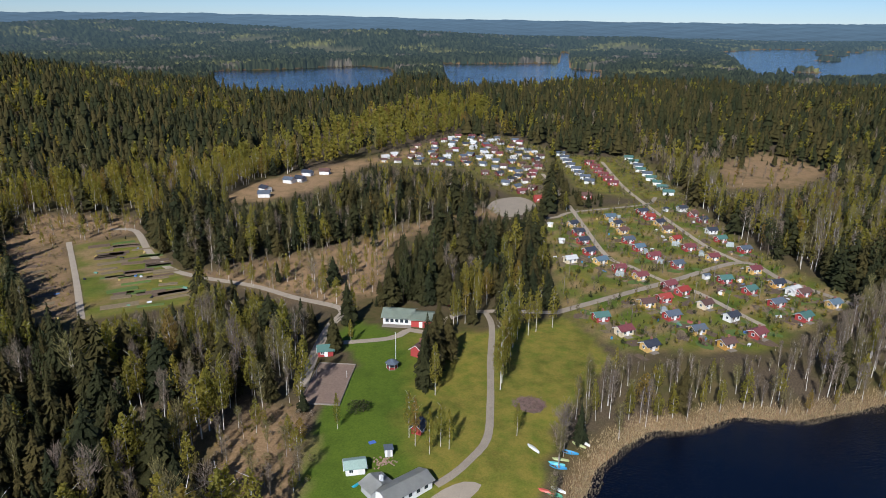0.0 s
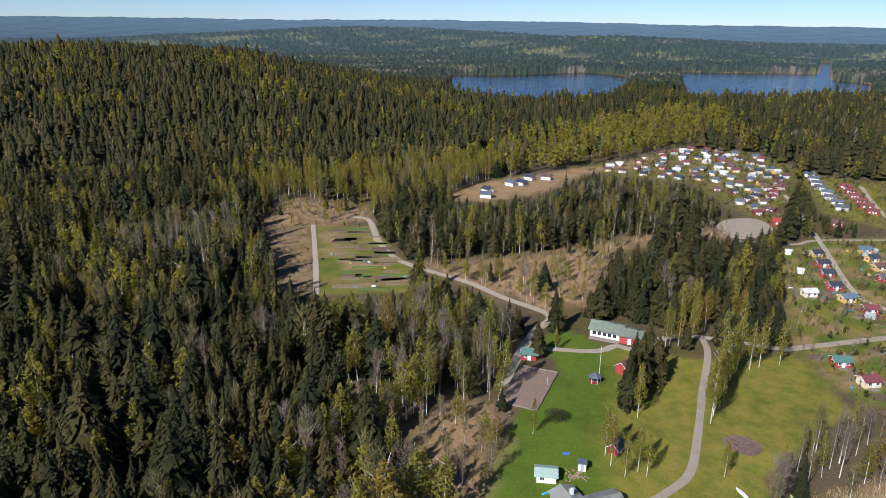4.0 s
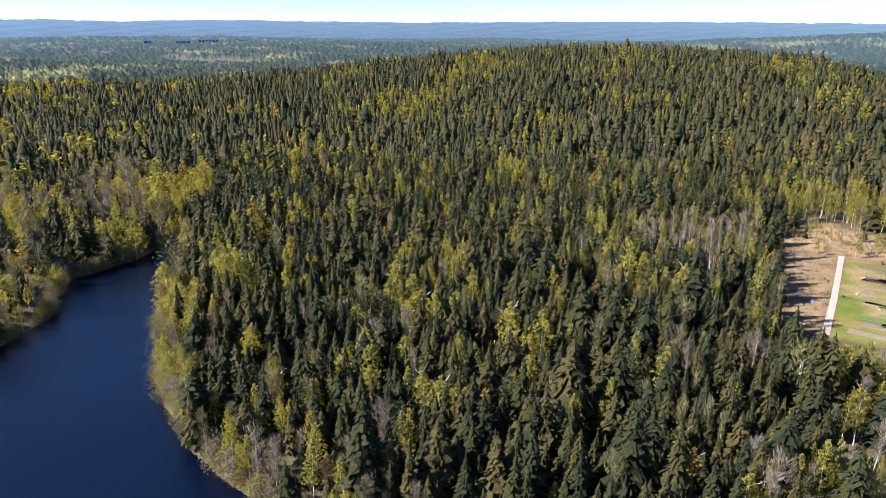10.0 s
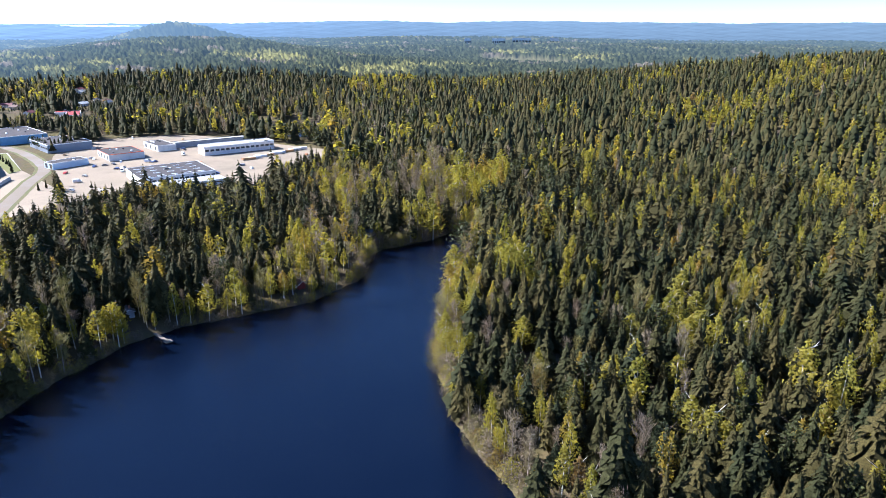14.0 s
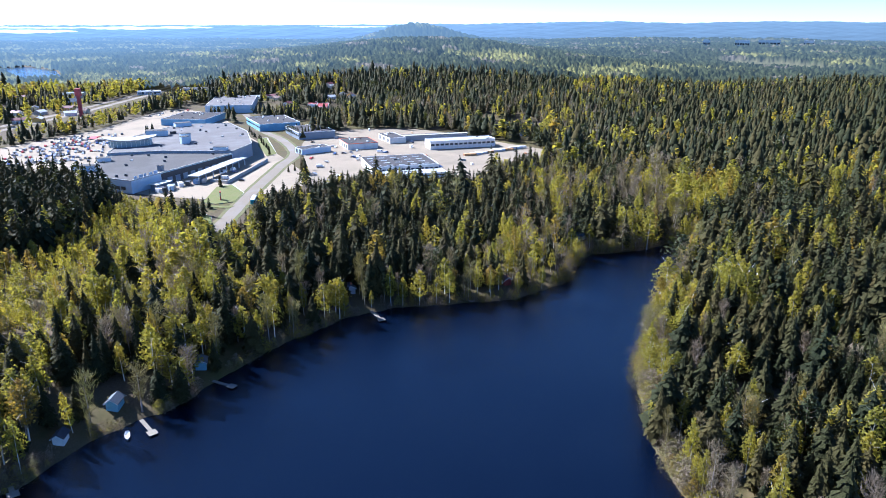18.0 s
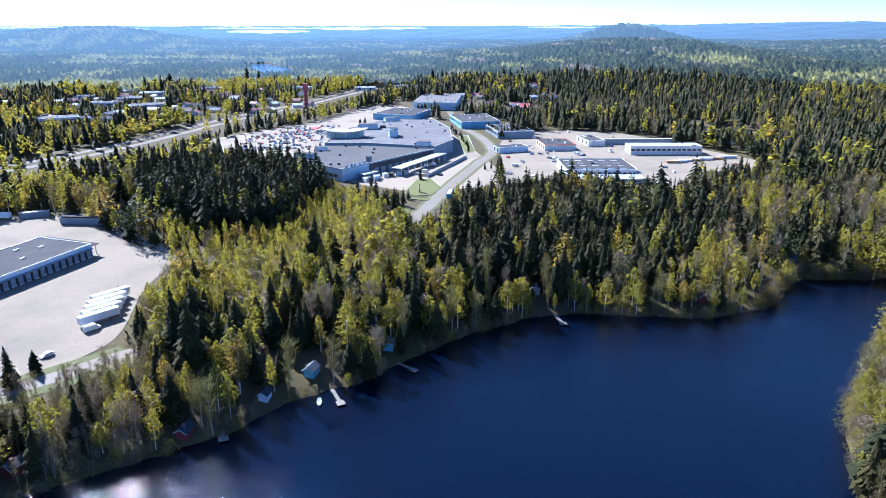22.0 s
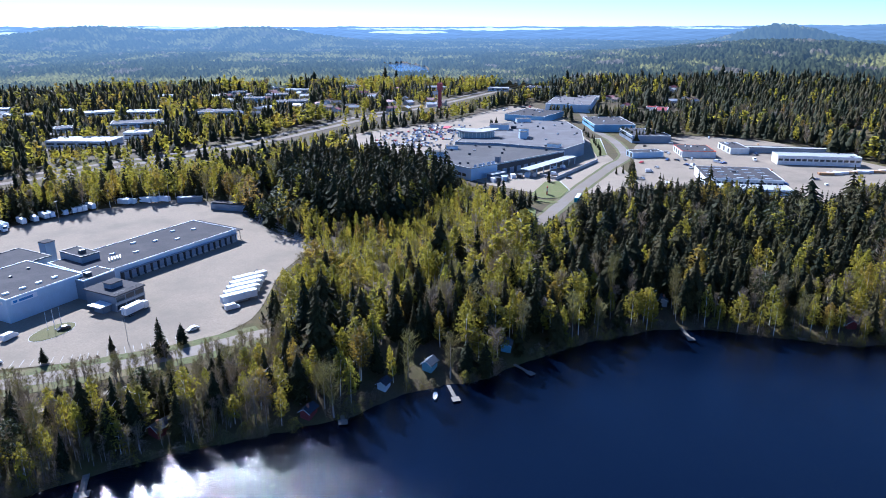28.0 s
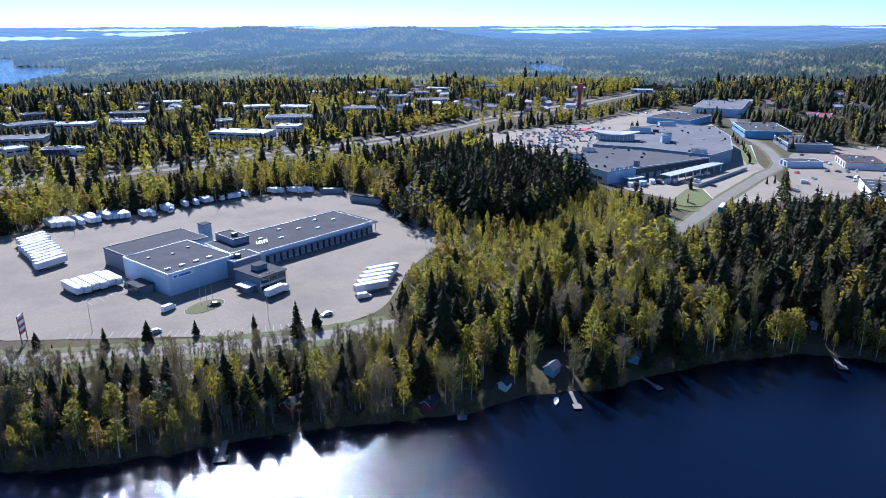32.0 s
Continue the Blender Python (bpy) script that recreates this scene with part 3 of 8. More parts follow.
def tri_fan(verts, faces, ring, tip):
    k = len(verts)
    verts += ring + [tip]
    n = len(ring)
    faces += [(k + i, k + (i + 1) % n, k + n) for i in range(n)]


def trunk_shape(h, r, sides, bend=0.0):
    v, f = [], []
    levels = [0.0, 0.5, 1.0]
    for l in levels:
        for i in range(sides):
            a = 2 * math.pi * i / sides
            q = r * (1 - 0.85 * l)
            v.append((q * math.cos(a) + bend * l * l, q * math.sin(a), h * l))
    for k in range(2):
        for i in range(sides):
            a, b = k * sides + i, k * sides + (i + 1) % sides
            f += [(a, b, b + sides), (a, b + sides, a + sides)]
    return v, f


def spruce_shape(level, slim=1.0):
    """A spruce one unit high: whorls of drooping boughs round a stem."""
    v, f = [], []
    base = 0.1 + 0.1 * rng.random()
    if level <= 1:
        whorls, boughs = ((27, 10), (14, 7))[level]
        R = (0.165 + 0.065 * rng.random()) * slim
        for i in range(whorls):
            u = i / (whorls - 1)
            z = base + (0.97 - base) * u
            r = R * ((1 - u) ** 0.8 * 0.95 + 0.05) * (0.8 + 0.4 * rng.random()) * (0.8 + 0.4 * min(1, u * 5))
            n = boughs if u < 0.75 else max(3, boughs - 3)
            a0 = rng.random() * 6.28
            for k in range(n):
                a = a0 + 6.283 * k / n + 0.4 * (rng.random() - 0.5)
                w = 2.9 / n * (0.6 + 0.6 * rng.random())
                q1, q2 = r * (0.6 + 0.6 * rng.random()), r * (0.6 + 0.6 * rng.random())
                d1, d2 = q1 * (0.3 + 0.6 * rng.random()), q2 * (0.3 + 0.6 * rng.random())
                j = len(v)
                v += [(0.0, 0.0, z + 0.045), (math.cos(a - w) * q1, math.sin(a - w) * q1, z - d1 + 0.02), (math.cos(a + w) * q2, math.sin(a + w) * q2, z - d2 + 0.02)]
                f.append((j, j + 1, j + 2))
        tri_fan(v, f, [(0.012 * math.cos(a), 0.012 * math.sin(a), 0.93) for a in (0, 2.1, 4.2)], (0, 0, 1.0))
    else:
        tiers, n = 5, 5
        R = (0.2 + 0.075 * rng.random()) * slim
        for i in range(tiers):
            u = i / tiers
            z, r = base + (1 - base) * u, R * (1 - u) ** 0.85
            a0 = rng.random() * 6
            top = min(1.0, z + (1 - base) / tiers * 1.9)
            ring = []
            for k in range(n):
                q = r * (0.6 + 0.7 * rng.random())
                ring.append((q * math.cos(a0 + 6.283 * k / n), q * math.sin(a0 + 6.283 * k / n), z + 0.07 * (rng.random() - 0.5)))
            tri_fan(v, f, ring, (0.02 * (rng.random() - 0.5), 0.02 * (rng.random() - 0.5), top))
    tv, tf = trunk_shape(0.55, 0.013, 4 if level < 2 else 3)
    return v, f, tv, (tf if level < 2 else [])


def leafy_shape(level, kind="birch"):
    """A deciduous crown one unit high: limbs set with many small leaf clumps."""
    v, f = [], []
    bare = kind == "bare"
    count, size = ((430, 0.032), (190, 0.046), (44, 0.105))[level]
    if kind == "scrub" and level == 1:
        count, size = 220, 0.037
    if bare:
        count = (420, 150, 40)[level]
    low = (0.19 if kind == "birch" else 0.28) + 0.12 * rng.random()
    width = (0.172 if kind == "birch" else 0.095 if kind == "bare" else 0.24) * (0.8 + 0.4 * rng.random())
    limbs = []
    for i in range(16):
        z = low + (0.98 - low) * (i / 16.0) ** 0.9
        a = i * 2.4 + rng.random()
        r = width * math.sin(math.pi * min(0.97, 0.12 + 0.86 * (1 - (z - low) / (1 - low)) ** 0.8)) * (0.8 + 0.5 * rng.random())
        limbs.append((z, a, r))
    if kind == "scrub":
        low, width = 0.04, 0.3 + 0.12 * rng.random()
    lobe, ph = 0.18 + 0.15 * rng.random(), rng.random() * 6.283
    for i in range(count):
        if bare:
            z, a, r = limbs[int(rng.integers(16))]
            u = rng.random() ** 0.6
            x, y = math.cos(a) * r * u + 0.03 * rng.normal(), math.sin(a) * r * u + 0.03 * rng.normal()
            zz = min(1.0, z + r * u * 0.75 - 0.02 + 0.025 * rng.normal())
        else:
            t = rng.beta(1.25, 1.5)
            a = rng.random() * 6.283
            r = width * math.sin(math.pi * (0.07 + 0.92 * t ** 0.72)) ** 0.8 * (1.08 - 0.34 * t) * (1 + lobe * math.sin(3 * a + ph + 9 * t) + 0.12 * rng.normal())
            r *= rng.random() ** 0.38
            x, y, zz = math.cos(a) * r, math.sin(a) * r, low + (1 - low) * t + 0.012 * rng.normal()
        d1, d2 = rng.normal(size=3), rng.normal(size=3)
        d1 /= np.linalg.norm(d1)
        if level > 1:
            d1[2] = abs(d1[2]) + 0.4
        if bare:
            d1 = np.array([math.cos(a) * 0.6, math.sin(a) * 0.6, 1.0]) + 0.5 * d1
            d1 /= np.linalg.norm(d1)
            s1, s2 = (0.075, 0.0065) if level == 0 else (0.09, 0.01) if level == 1 else (size * 1.6, size * 0.22)
        else:
            s1, s2 = size * (0.6 + 0.8 * rng.random()), size * 0.9
        outward = np.array([x, y, 0.25 * (zz - (low + 1) / 2)]) / width + 0.55 * rng.normal(size=3)
        if not bare:
            d1 = np.cross(outward, d1)
            d1 /= np.linalg.norm(d1) + 1e-9
            d2 = outward
        d2 = np.cross(d1, d2)
        d2 /= np.linalg.norm(d2) + 1e-9
        c = np.array([x, y, zz])
        j = len(v)
        v += [tuple(c - d1 * s1 * 0.5 - d2 * s2 * 0.6), tuple(c - d1 * s1 * 0.4 + d2 * s2 * 0.6), tuple(c + d1 * s1)]
        f.append((j, j + 1, j + 2))
    tv, tf = trunk_shape(0.85, 0.011, 4 if level < 2 else 3, 0.03 * rng.normal())
    if level < 2:
        for z, a, r in limbs[::(2 if level == 0 else 4)]:
            j = len(tv)
            e = (math.cos(a) * r, math.sin(a) * r, z + r * 0.7)
            tv += [(0.005, 0, z - 0.02), (-0.004, 0.004, z - 0.02), e]
            tf += [(j, j + 1, j + 2)]
    return v, f, tv, (tf if level < 2 else [])


SHAPES = {}
for lev, nvar in ((0, 5), (1, 7), (2, 8)):
    SHAPES["spruce", lev] = [spruce_shape(lev) for _ in range(nvar)]
    SHAPES["birch", lev] = [leafy_shape(lev) for _ in range(nvar)]
    SHAPES["bare", lev] = [leafy_shape(lev, "bare") for _ in range(nvar)]
    SHAPES["pine", lev] = [leafy_shape(lev, "pine") for _ in range(nvar)]
    SHAPES["bush", lev] = [leafy_shape(lev, "scrub") for _ in range(nvar)]
    SHAPES["scrub", lev] = [leafy_shape(lev, "scrub") for _ in range(nvar)]
CROWN = {"scrub": TWIGS, "bush": LEAVES, "spruce": NEEDLES, "birch": LEAVES, "bare": TWIGS, "pine": PINE}
STEM = {"scrub": DARK_BARK, "bush": DARK_BARK, "spruce": DARK_BARK, "birch": BARK, "bare": GREY_BARK, "pine": DARK_BARK}


def wood(name, kind, level, x, y, z, h, label, stem=None):
    """Uncounted trees of one kind, joined."""
    if len(x) == 0:
        return
    which = rng.integers(len(SHAPES[kind, level]), size=len(x))
    turn, tone, wide = rng.random(len(x)) * 6.283, rng.random(len(x)), (0.8 + 0.5 * rng.random(len(x)) if kind == "spruce" else (0.8 + 1.0 * rng.random(len(x)) ** 1.6) * np.where((y > 100) & (h > 5), 0.66, 1.0))
    V, F, M, N, off = [], [], [], [], 0
    for k, (cv, cf, tv, tf) in enumerate(SHAPES[kind, level]):
        idx = np.where(which == k)[0]
        if not len(idx):
            continue
        pv = np.array(cv + (tv if tf else []), float)
        pf = np.array([tuple(q) for q in cf] + [tuple(i + len(cv) for i in q) for q in tf], int)
        mi = np.array([0] * len(cf) + [1] * len(tf), int)
        c, s = np.cos(turn[idx])[:, None], np.sin(turn[idx])[:, None]
        hh, ww = h[idx][:, None], (h * wide)[idx][:, None]
        lean = 0.03 * rng.normal(size=(len(idx), 2))
        px = (pv[:, 0] * c - pv[:, 1] * s) * ww + pv[:, 2] * hh * lean[:, :1] + x[idx][:, None]
        py = (pv[:, 0] * s + pv[:, 1] * c) * ww + pv[:, 2] * hh * lean[:, 1:] + y[idx][:, None]
        pz = pv[:, 2] * hh + z[idx][:, None] - 0.15
        V.append(np.stack([px, py, pz], -1).reshape(-1, 3))
        F.append((pf[None] + (np.arange(len(idx)) * len(pv))[:, None, None] + off).reshape(-1, 3))
        M.append(np.tile(mi, len(idx)))
        N.append(np.repeat(tone[idx], len(pv)))
        off += len(idx) * len(pv)
    V, F, M, N = np.concatenate(V), np.concatenate(F), np.concatenate(M), np.concatenate(N)
    me = bpy.data.meshes.new(name)
    me.vertices.add(len(V))
    me.vertices.foreach_set("co", V.astype(np.float32).ravel())
    me.loops.add(len(F) * 3)
    me.loops.foreach_set("vertex_index", F.astype(np.int32).ravel())
    me.polygons.add(len(F))
    me.polygons.foreach_set("loop_start", (np.arange(len(F)) * 3).astype(np.int32))
    me.polygons.foreach_set("material_index", M.astype(np.int32))
    me.update(calc_edges=True)
    me.attributes.new("tone", "FLOAT", "POINT").data.foreach_set("value", N.astype(np.float32))
    me.materials.append(CROWN[kind])
    me.materials.append(stem or STEM[kind])
    tagged(new(name, me), label, "trees", kind="stuff")


CABIN_SPOTS = [(-65.5, -160.5), (-98, -139.5), (-138.8, -131.5), (-122, -134.5), (-166, -122), (-234, -99.5), (-262, -42), (-330, -16)]
COURT = [(-38, 158), (-38, 192), (-22, 196), (-22, 158)]
POND = [(-232, -372), (-226, -343), (-208, -318), (-202, -330), (-215, -352)]
GLADE = [(-152, -128), (-146, -146), (-134, -150), (-131, -127)]
CLEAR = [(GLADE, 0), (POND, 2), ([(-36, 90), (-36, 126), (24, 126), (28, 106)], 0), (LAWN, 1), (PLOTS, 1), (PLOTS_B, 2), (ALLOT, 2), (UPPER, 3), (ROWS_AREA, 2), (SANDY, 2), (CROSSING, 1), (DEPOT, 1), (MALL_AREA, 2), (INDUSTRY, 2), (COURT, 0)]
CLUSTER = [(-244, -364), (-214, -307), (-207, -263), (-223, -244), (-252, -249), (-312, -271), (-332, -330), (-326, -386), (-290, -392)]
LOWBIRCH = [(-244, -400), (-214, -307), (-207, -263), (-223, -244), (-252, -249), (-312, -271), (-335, -262), (-262, -203), (-165, -180), (-160, -240), (-200, -300)]
OLIVE_EAST = [(160, 600), (339, 673), (437, 682), (230, 310), (150, 262), (146, 300), (148, 400), (152, 530)]
ALDERWOOD = [(-112, -140), (-116, -187), (-64, -206), (0, -240), (60, -285), (60, -205), (0, -176), (-50, -155)]
BIRCHWOOD = [(-245, 335), (-160, 352), (-115, 400), (-60, 480), (10, 620), (90, 800), (-10, 880), (-100, 640), (-170, 460), (-250, 385)]
BAREWOOD = [(24, 126), (28, 150), (40, 172), (55, 192), (105, 199), (160, 232), (200, 270), (190, 200), (130, 176), (69, 161), (47, 153), (36, 140)]
DARKWOOD = [(-228, -112), (-262, -150), (-330, -196), (-400, -185), (-440, -160), (-430, -100), (-484, -97), (-310, -50), (-270, -58), (-248, -84)]
SHADEWOOD = [(-183, 229), (-98, 213), (-74, 170), (-62, 120), (-110, 112)]
OLIVEWOOD = [(-117, 195), (-123, 219), (-94, 232), (-51, 218), (-38, 162), (-46, 138), (-65, 141), (-89, 161)]
MIDWOOD = [(-104, 262), (-130, 330), (-86, 397), (14, 464), (33, 372), (-9, 345), (-48, 300)]
GREYWOOD = [(-485, 5), (-480, 41), (-356, 32), (-374, -12)]
GREYWOOD_B = [(-240, 230), (-205, 285), (-175, 240), (-192, 200)]
YELLOWWOOD = [(-372, 30), (-410, 24), (-458, 72), (-391, 62)]
EASTBIRCH = [(-94, 196), (-42, 206), (-34, 150), (-50, 135), (-74, 147), (-93, 174)]
WESTWOOD = [(-470, -92), (-520, -60), (-500, 10), (-790, -60), (-770, -330), (-690, -330), (-650, -195), (-600, -110)]
FARHILL = [(-1500, -600), (-1500, -100), (-790, -60), (-770, -330)]
FARSPRUCE = [(90, 640), (300, 420), (900, 500), (1100, 1200), (0, 1000), (60, 760)]
BRIGHT = [(-187, -262), (-230, -330), (-250, -250), (-290, -210), (-270, -190), (-175, -165), (-125, -195), (-150, -222)]
BEHIND = [(30, -400), (-60, -410), (-150, -405), (-215, -360), (-250, -480), (-60, -500), (60, -500)]


OPEN = [PLOTS, PLOTS_B, ALLOT, UPPER, ROWS_AREA, DEPOT, MALL_AREA, SLOPE, CLEARING, SANDY, EAST_CUT, CROSSING]
OPEN_LINES = [([(-125.5, 215.9), (-171, 295.5)], 4.0), (ROADS["garden_road"][2][:8], 3.0), (ROADS["depot_street"][2][:6], 5.0), (ROADS["mall_street"][2][1:], 6.0), (ROADS["highway"][2], 9.5)]
TOWN_GAPS = [(x, y, L / 2, 18) for x, y, L, look_ in SUBURB] + [(x, y, 6.5, 10) for x, y in HOUSES] + [(-11.6, 218.6, 12, 14), (-634, -438, 30, 46), (-755, -465, 56, 60), (-632, -345, 34, 46), (-780, -362, 24, 30)]


def stand(step, r0, r1, seed):
    """Places for trees between two distances, with each one's kind and height."""
    g = np.random.default_rng(seed)
    n = int(2 * r1 / step) + 1
    a = (np.arange(n) - n / 2) * step
    x, y = [q.ravel() for q in np.meshgrid(a, a)]
    x, y = x + (g.random(len(x)) - 0.5) * step * 0.95, y + (g.random(len(y)) - 0.5) * step * 0.95
    r, t = np.hypot(x, y), np.degrees(np.arctan2(-x, y))
    k = (r > r0) & (r <= r1) & ((t > -41) | (t < -174))
    x, y = x[k], y[k]
    s = shore(x, y)
    k = s > 0.4
    x, y, s = x[k], y[k], s[k]
    dens = np.where(s < 6, 0.75, 0.92) * np.clip(1.0 + 0.5 * wave(x, y, 15, 3.0), 0, 1)
    p_birch = np.clip(0.05 + 1.3 * np.maximum(0, wave(x, y, 34, 1.3) - 0.12) + 0.1 * wave(x, y, 90, 4.4), 0.03, 0.75)
    p_bare = np.clip(0.03 + 0.12 * wave(x, y, 40, 6.1), 0.0, 0.25)
    lakeward = np.hypot(x, y)
    eastern = (y > 60) & (lakeward > 250)
    p_birch = np.where(eastern, np.clip(0.05 + 0.9 * np.maximum(0, wave(x, y, 38, 1.3) + 0.4 * wave(x, y, 110, 7.0) - 0.08) * np.clip((lakeward - 380) / 300, 0.35, 1), 0, 0.5), p_birch)
    p_bare = np.where(eastern, 0.02, p_bare)
    western = (y < 40) & (x < 0)
    patch = wave(x, y, np.where(lakeward > 600, 70, 26), 1.3) + 0.5 * wave(x, y, 160, 4.4)
    p_birch = np.where(western, np.clip(0.08 + 1.15 * np.maximum(0, patch - 0.06), 0.07, 0.8), p_birch)
    spit = (y > -25) & (x < -110) & (lakeward < 480)
    p_birch = np.where(spit, np.clip(0.1 + 0.7 * np.maximum(0, wave(x, y, 16, 3.3)), 0, 0.5), p_birch)
    p_bare = np.where(western, np.clip(0.06 + 0.3 * wave(x, y, 21, 6.1), 0.02, 0.3), p_bare)
    belt = line_distance(x, y, ROADS["highway"][2]) < 42
    p_birch, p_bare = np.where(belt, 0.62, p_birch), np.where(belt, 0.05, p_bare)
    hgt = 15.0 + 3.0 * wave(x, y, 70, 9.0) + 3.0 * g.normal(size=len(x))
    if r0 < 1200:
        for poly, margin in CLEAR:
            dens = np.where(inside_distance(x, y, poly) < margin, 0, dens)
        for _, width, pts in ROADS.values():
            dens = np.where(line_distance(x, y, pts) < width / 2 + 2.0, 0, dens)
        in_sparse = np.zeros(len(x), bool)
        for poly in SPARSE:
            in_sparse |= inside_distance(x, y, poly) < 0
        for poly in SPARSE:
            q = inside_distance(x, y, poly) < 0
            dens, p_birch, p_bare, hgt = np.where(q, 0.48, dens), np.where(q, 0.45, p_birch), np.where(q, 0.5, p_bare), np.where(q, hgt * 0.55, hgt)
        for poly, pb, pn in ((CLUSTER, 0.02, 0.0), (OLIVE_EAST, 0.42, 0.42), (BIRCHWOOD, 0.88, 0.06), (BAREWOOD, 0.16, 0.83), (DARKWOOD, 0.1, 0.04), (SHADEWOOD, 0.06, 0.12), (OLIVEWOOD, 0.6, 0.2), (MIDWOOD, 0.22, 0.24), (GREYWOOD, 0.2, 0.7), (GREYWOOD_B, 0.2, 0.65), (YELLOWWOOD, 0.95, 0.0), (EASTBIRCH, 0.42, 0.3), (FARHILL, 0.06, 0.02), (WESTWOOD, 0.14, 0.12), (FARSPRUCE, 0.1, 0.03), (BRIGHT, 0.72, 0.08), (BEHIND, 0.6, 0.12), (LOWBIRCH, 0.78, 0.08), (ALDERWOOD, 0.22, 0.34), (CLUSTER, 0.02, 0.0)):
            q = inside_distance(x, y, poly) < 0
            p_birch, p_bare = np.where(q, pb, p_birch), np.where(q, pn, p_bare)
        dens = np.where(inside_distance(x, y, BAREWOOD) < 0, dens * 0.9, dens)
        dens = np.where(line_distance(x, y, ROADS["mall_street"][2]) < np.where(x < -300, 14, 7), 0, dens)
        dark = inside_distance(x, y, DARKWOOD) < 0
        edge = (s < 8) & (r0 < 600)
        p_bare, p_birch, hgt = np.where(edge, np.where(western, 0.34, 0.6), p_bare), np.where(edge, np.where(western, 0.5, 0.3), p_birch), np.where(edge, hgt * np.where(western, 0.9, 0.72), hgt)
        west = (y < -20) & (s < 120) & (x < -20) & (s >= 8) & ~dark
        p_birch, p_bare = np.where(west, np.where(x > -215, np.maximum(p_birch, 0.34), p_birch), p_birch), np.where(west, np.maximum(p_bare, 0.2), p_bare)
        town = (y < -420) & (x < 100)
        p_birch = np.where(town, np.maximum(p_birch, 0.22), p_birch)
        east = (x > -75) & (y > 90) & (y < 190) & (x < -28)
        p_birch, p_bare = np.where(east, np.maximum(p_birch, 0.4), p_birch), np.where(east, np.maximum(p_bare, 0.3), p_bare)
        low = inside_distance(x, y, LOWBIRCH) < 0
        hgt = np.where(low, hgt * 0.62, hgt)
        alder = inside_distance(x, y, ALDERWOOD) < 0
        dens, hgt = np.where(alder, dens * 1.1, dens), np.where(alder, hgt * 0.85, hgt)
        # young growth on the lake side of open ground
        young = np.full(len(x), 99.0)
        for pts, width in OPEN_LINES:
            for grow in (1.0, 1.03) if width > 9 else (1.03, 1.06):
                dens = np.where(line_distance(x * grow, y * grow, pts) < width, 0, dens)
        for grow in (1.05, 1.1, 1.15, 1.2, 1.25, 1.3):
            q = np.zeros(len(x), bool)
            for poly in OPEN:
                q |= inside_distance(x * grow, y * grow, poly) < 0
            for pts, width in OPEN_LINES:
                q |= line_distance(x * grow, y * grow, pts) < width
            q &= ~in_sparse
            young = np.where(q, np.minimum(young, max(1.6, (105 * (1 - 1 / grow) - 4.75) * 1.08)), young)
        for grow, limit in ((1.03, 3.0), (1.06, 6.0), (1.09, 10.0), (1.12, 14.0)):
            young = np.where(inside_distance(x * grow, y * grow, INDUSTRY) < 0, np.minimum(young, limit), young)
        for bx, by, half, deep in TOWN_GAPS:
            br = math.hypot(bx, by)
            along, across = (x * bx + y * by) / br - br, abs(x * by - y * bx) / br
            dens = np.where((across < half + 4) & (along > -deep / 2 - 7) & (along < deep / 2 + 5), 0, dens)
            q = (across < half) & (along > -110) & (along < 0)
            young = np.where(q, np.minimum(young, 2.6 - 0.1 * along), young)
        dens = np.where(young < 4, dens * 0.45, dens)
        hgt = np.minimum(hgt, young * (0.8 + 0.4 * g.random(len(x))))
    for bx, by in CABIN_SPOTS:
        for grow in (1.0, 1.04, 1.08):
            dens = np.where(np.hypot(x * grow - bx, y * grow - by) < 3.6, 0, dens)
    if r0 < 1200:
        q = inside_distance(x, y, CLUSTER) < 0
        dens, hgt = np.where(q, 1.0, dens), np.where(q, 21.5 + 1.8 * g.normal(size=len(x)), hgt)
    k = g.random(len(x)) < dens
    x, y, s, p_birch, p_bare, hgt = x[k], y[k], s[k], p_birch[k], p_bare[k], np.clip(hgt[k], 1.3, 28)
    u = g.random(len(x))
    kind = np.where(u < p_birch, "birch", np.where(u < p_birch + p_bare, "bare", np.where(g.random(len(x)) < 0.06, "pine", "spruce")))
    hgt = np.where(kind == "spruce", hgt * (1.05 + 0.12 * g.normal(size=len(x))), hgt)
    return x, y, height(x, y, s), hgt, kind


FOREST_LABEL = {"spruce": "dense dark green spruce forest", "birch": "birch trees in fresh yellow-green spring leaf", "bare": "grey-brown leafless birches and alders", "pine": "scattered dark green pines"}
TREE_LABEL = {"spruce": "tall dark green spruce at the forest edge", "birch": "slender white-stemmed birch in fresh yellow-green leaf", "bare": "leafless grey-brown birch by the shore", "pine": "broad dark green pine"}
TREE_MESH = {}


def tree(kind, variant, x, y, z, h, turn, wide=1.0, label=""):
    """One tree that can be told apart: stem and crown."""
    if (kind, variant) not in TREE_MESH:
        cv, cf, tv, tf = SHAPES[kind, 0][variant]
        TREE_MESH[kind, variant] = (mesh_from("crown", cv, cf, [CROWN[kind]]), mesh_from("trunk", tv, tf, [STEM[kind]]))
    e = new(kind + "_tree")
    e.matrix_basis = pose(x, y, z - 0.15, 0, 0, turn) @ Matrix.Diagonal((h * wide, h * wide, h, 1))
    for nm, me in zip(("crown", "trunk"), TREE_MESH[kind, variant]):
        new(nm, me).parent = e
    return tagged(e, label or TREE_LABEL[kind], "tree", "single trees")


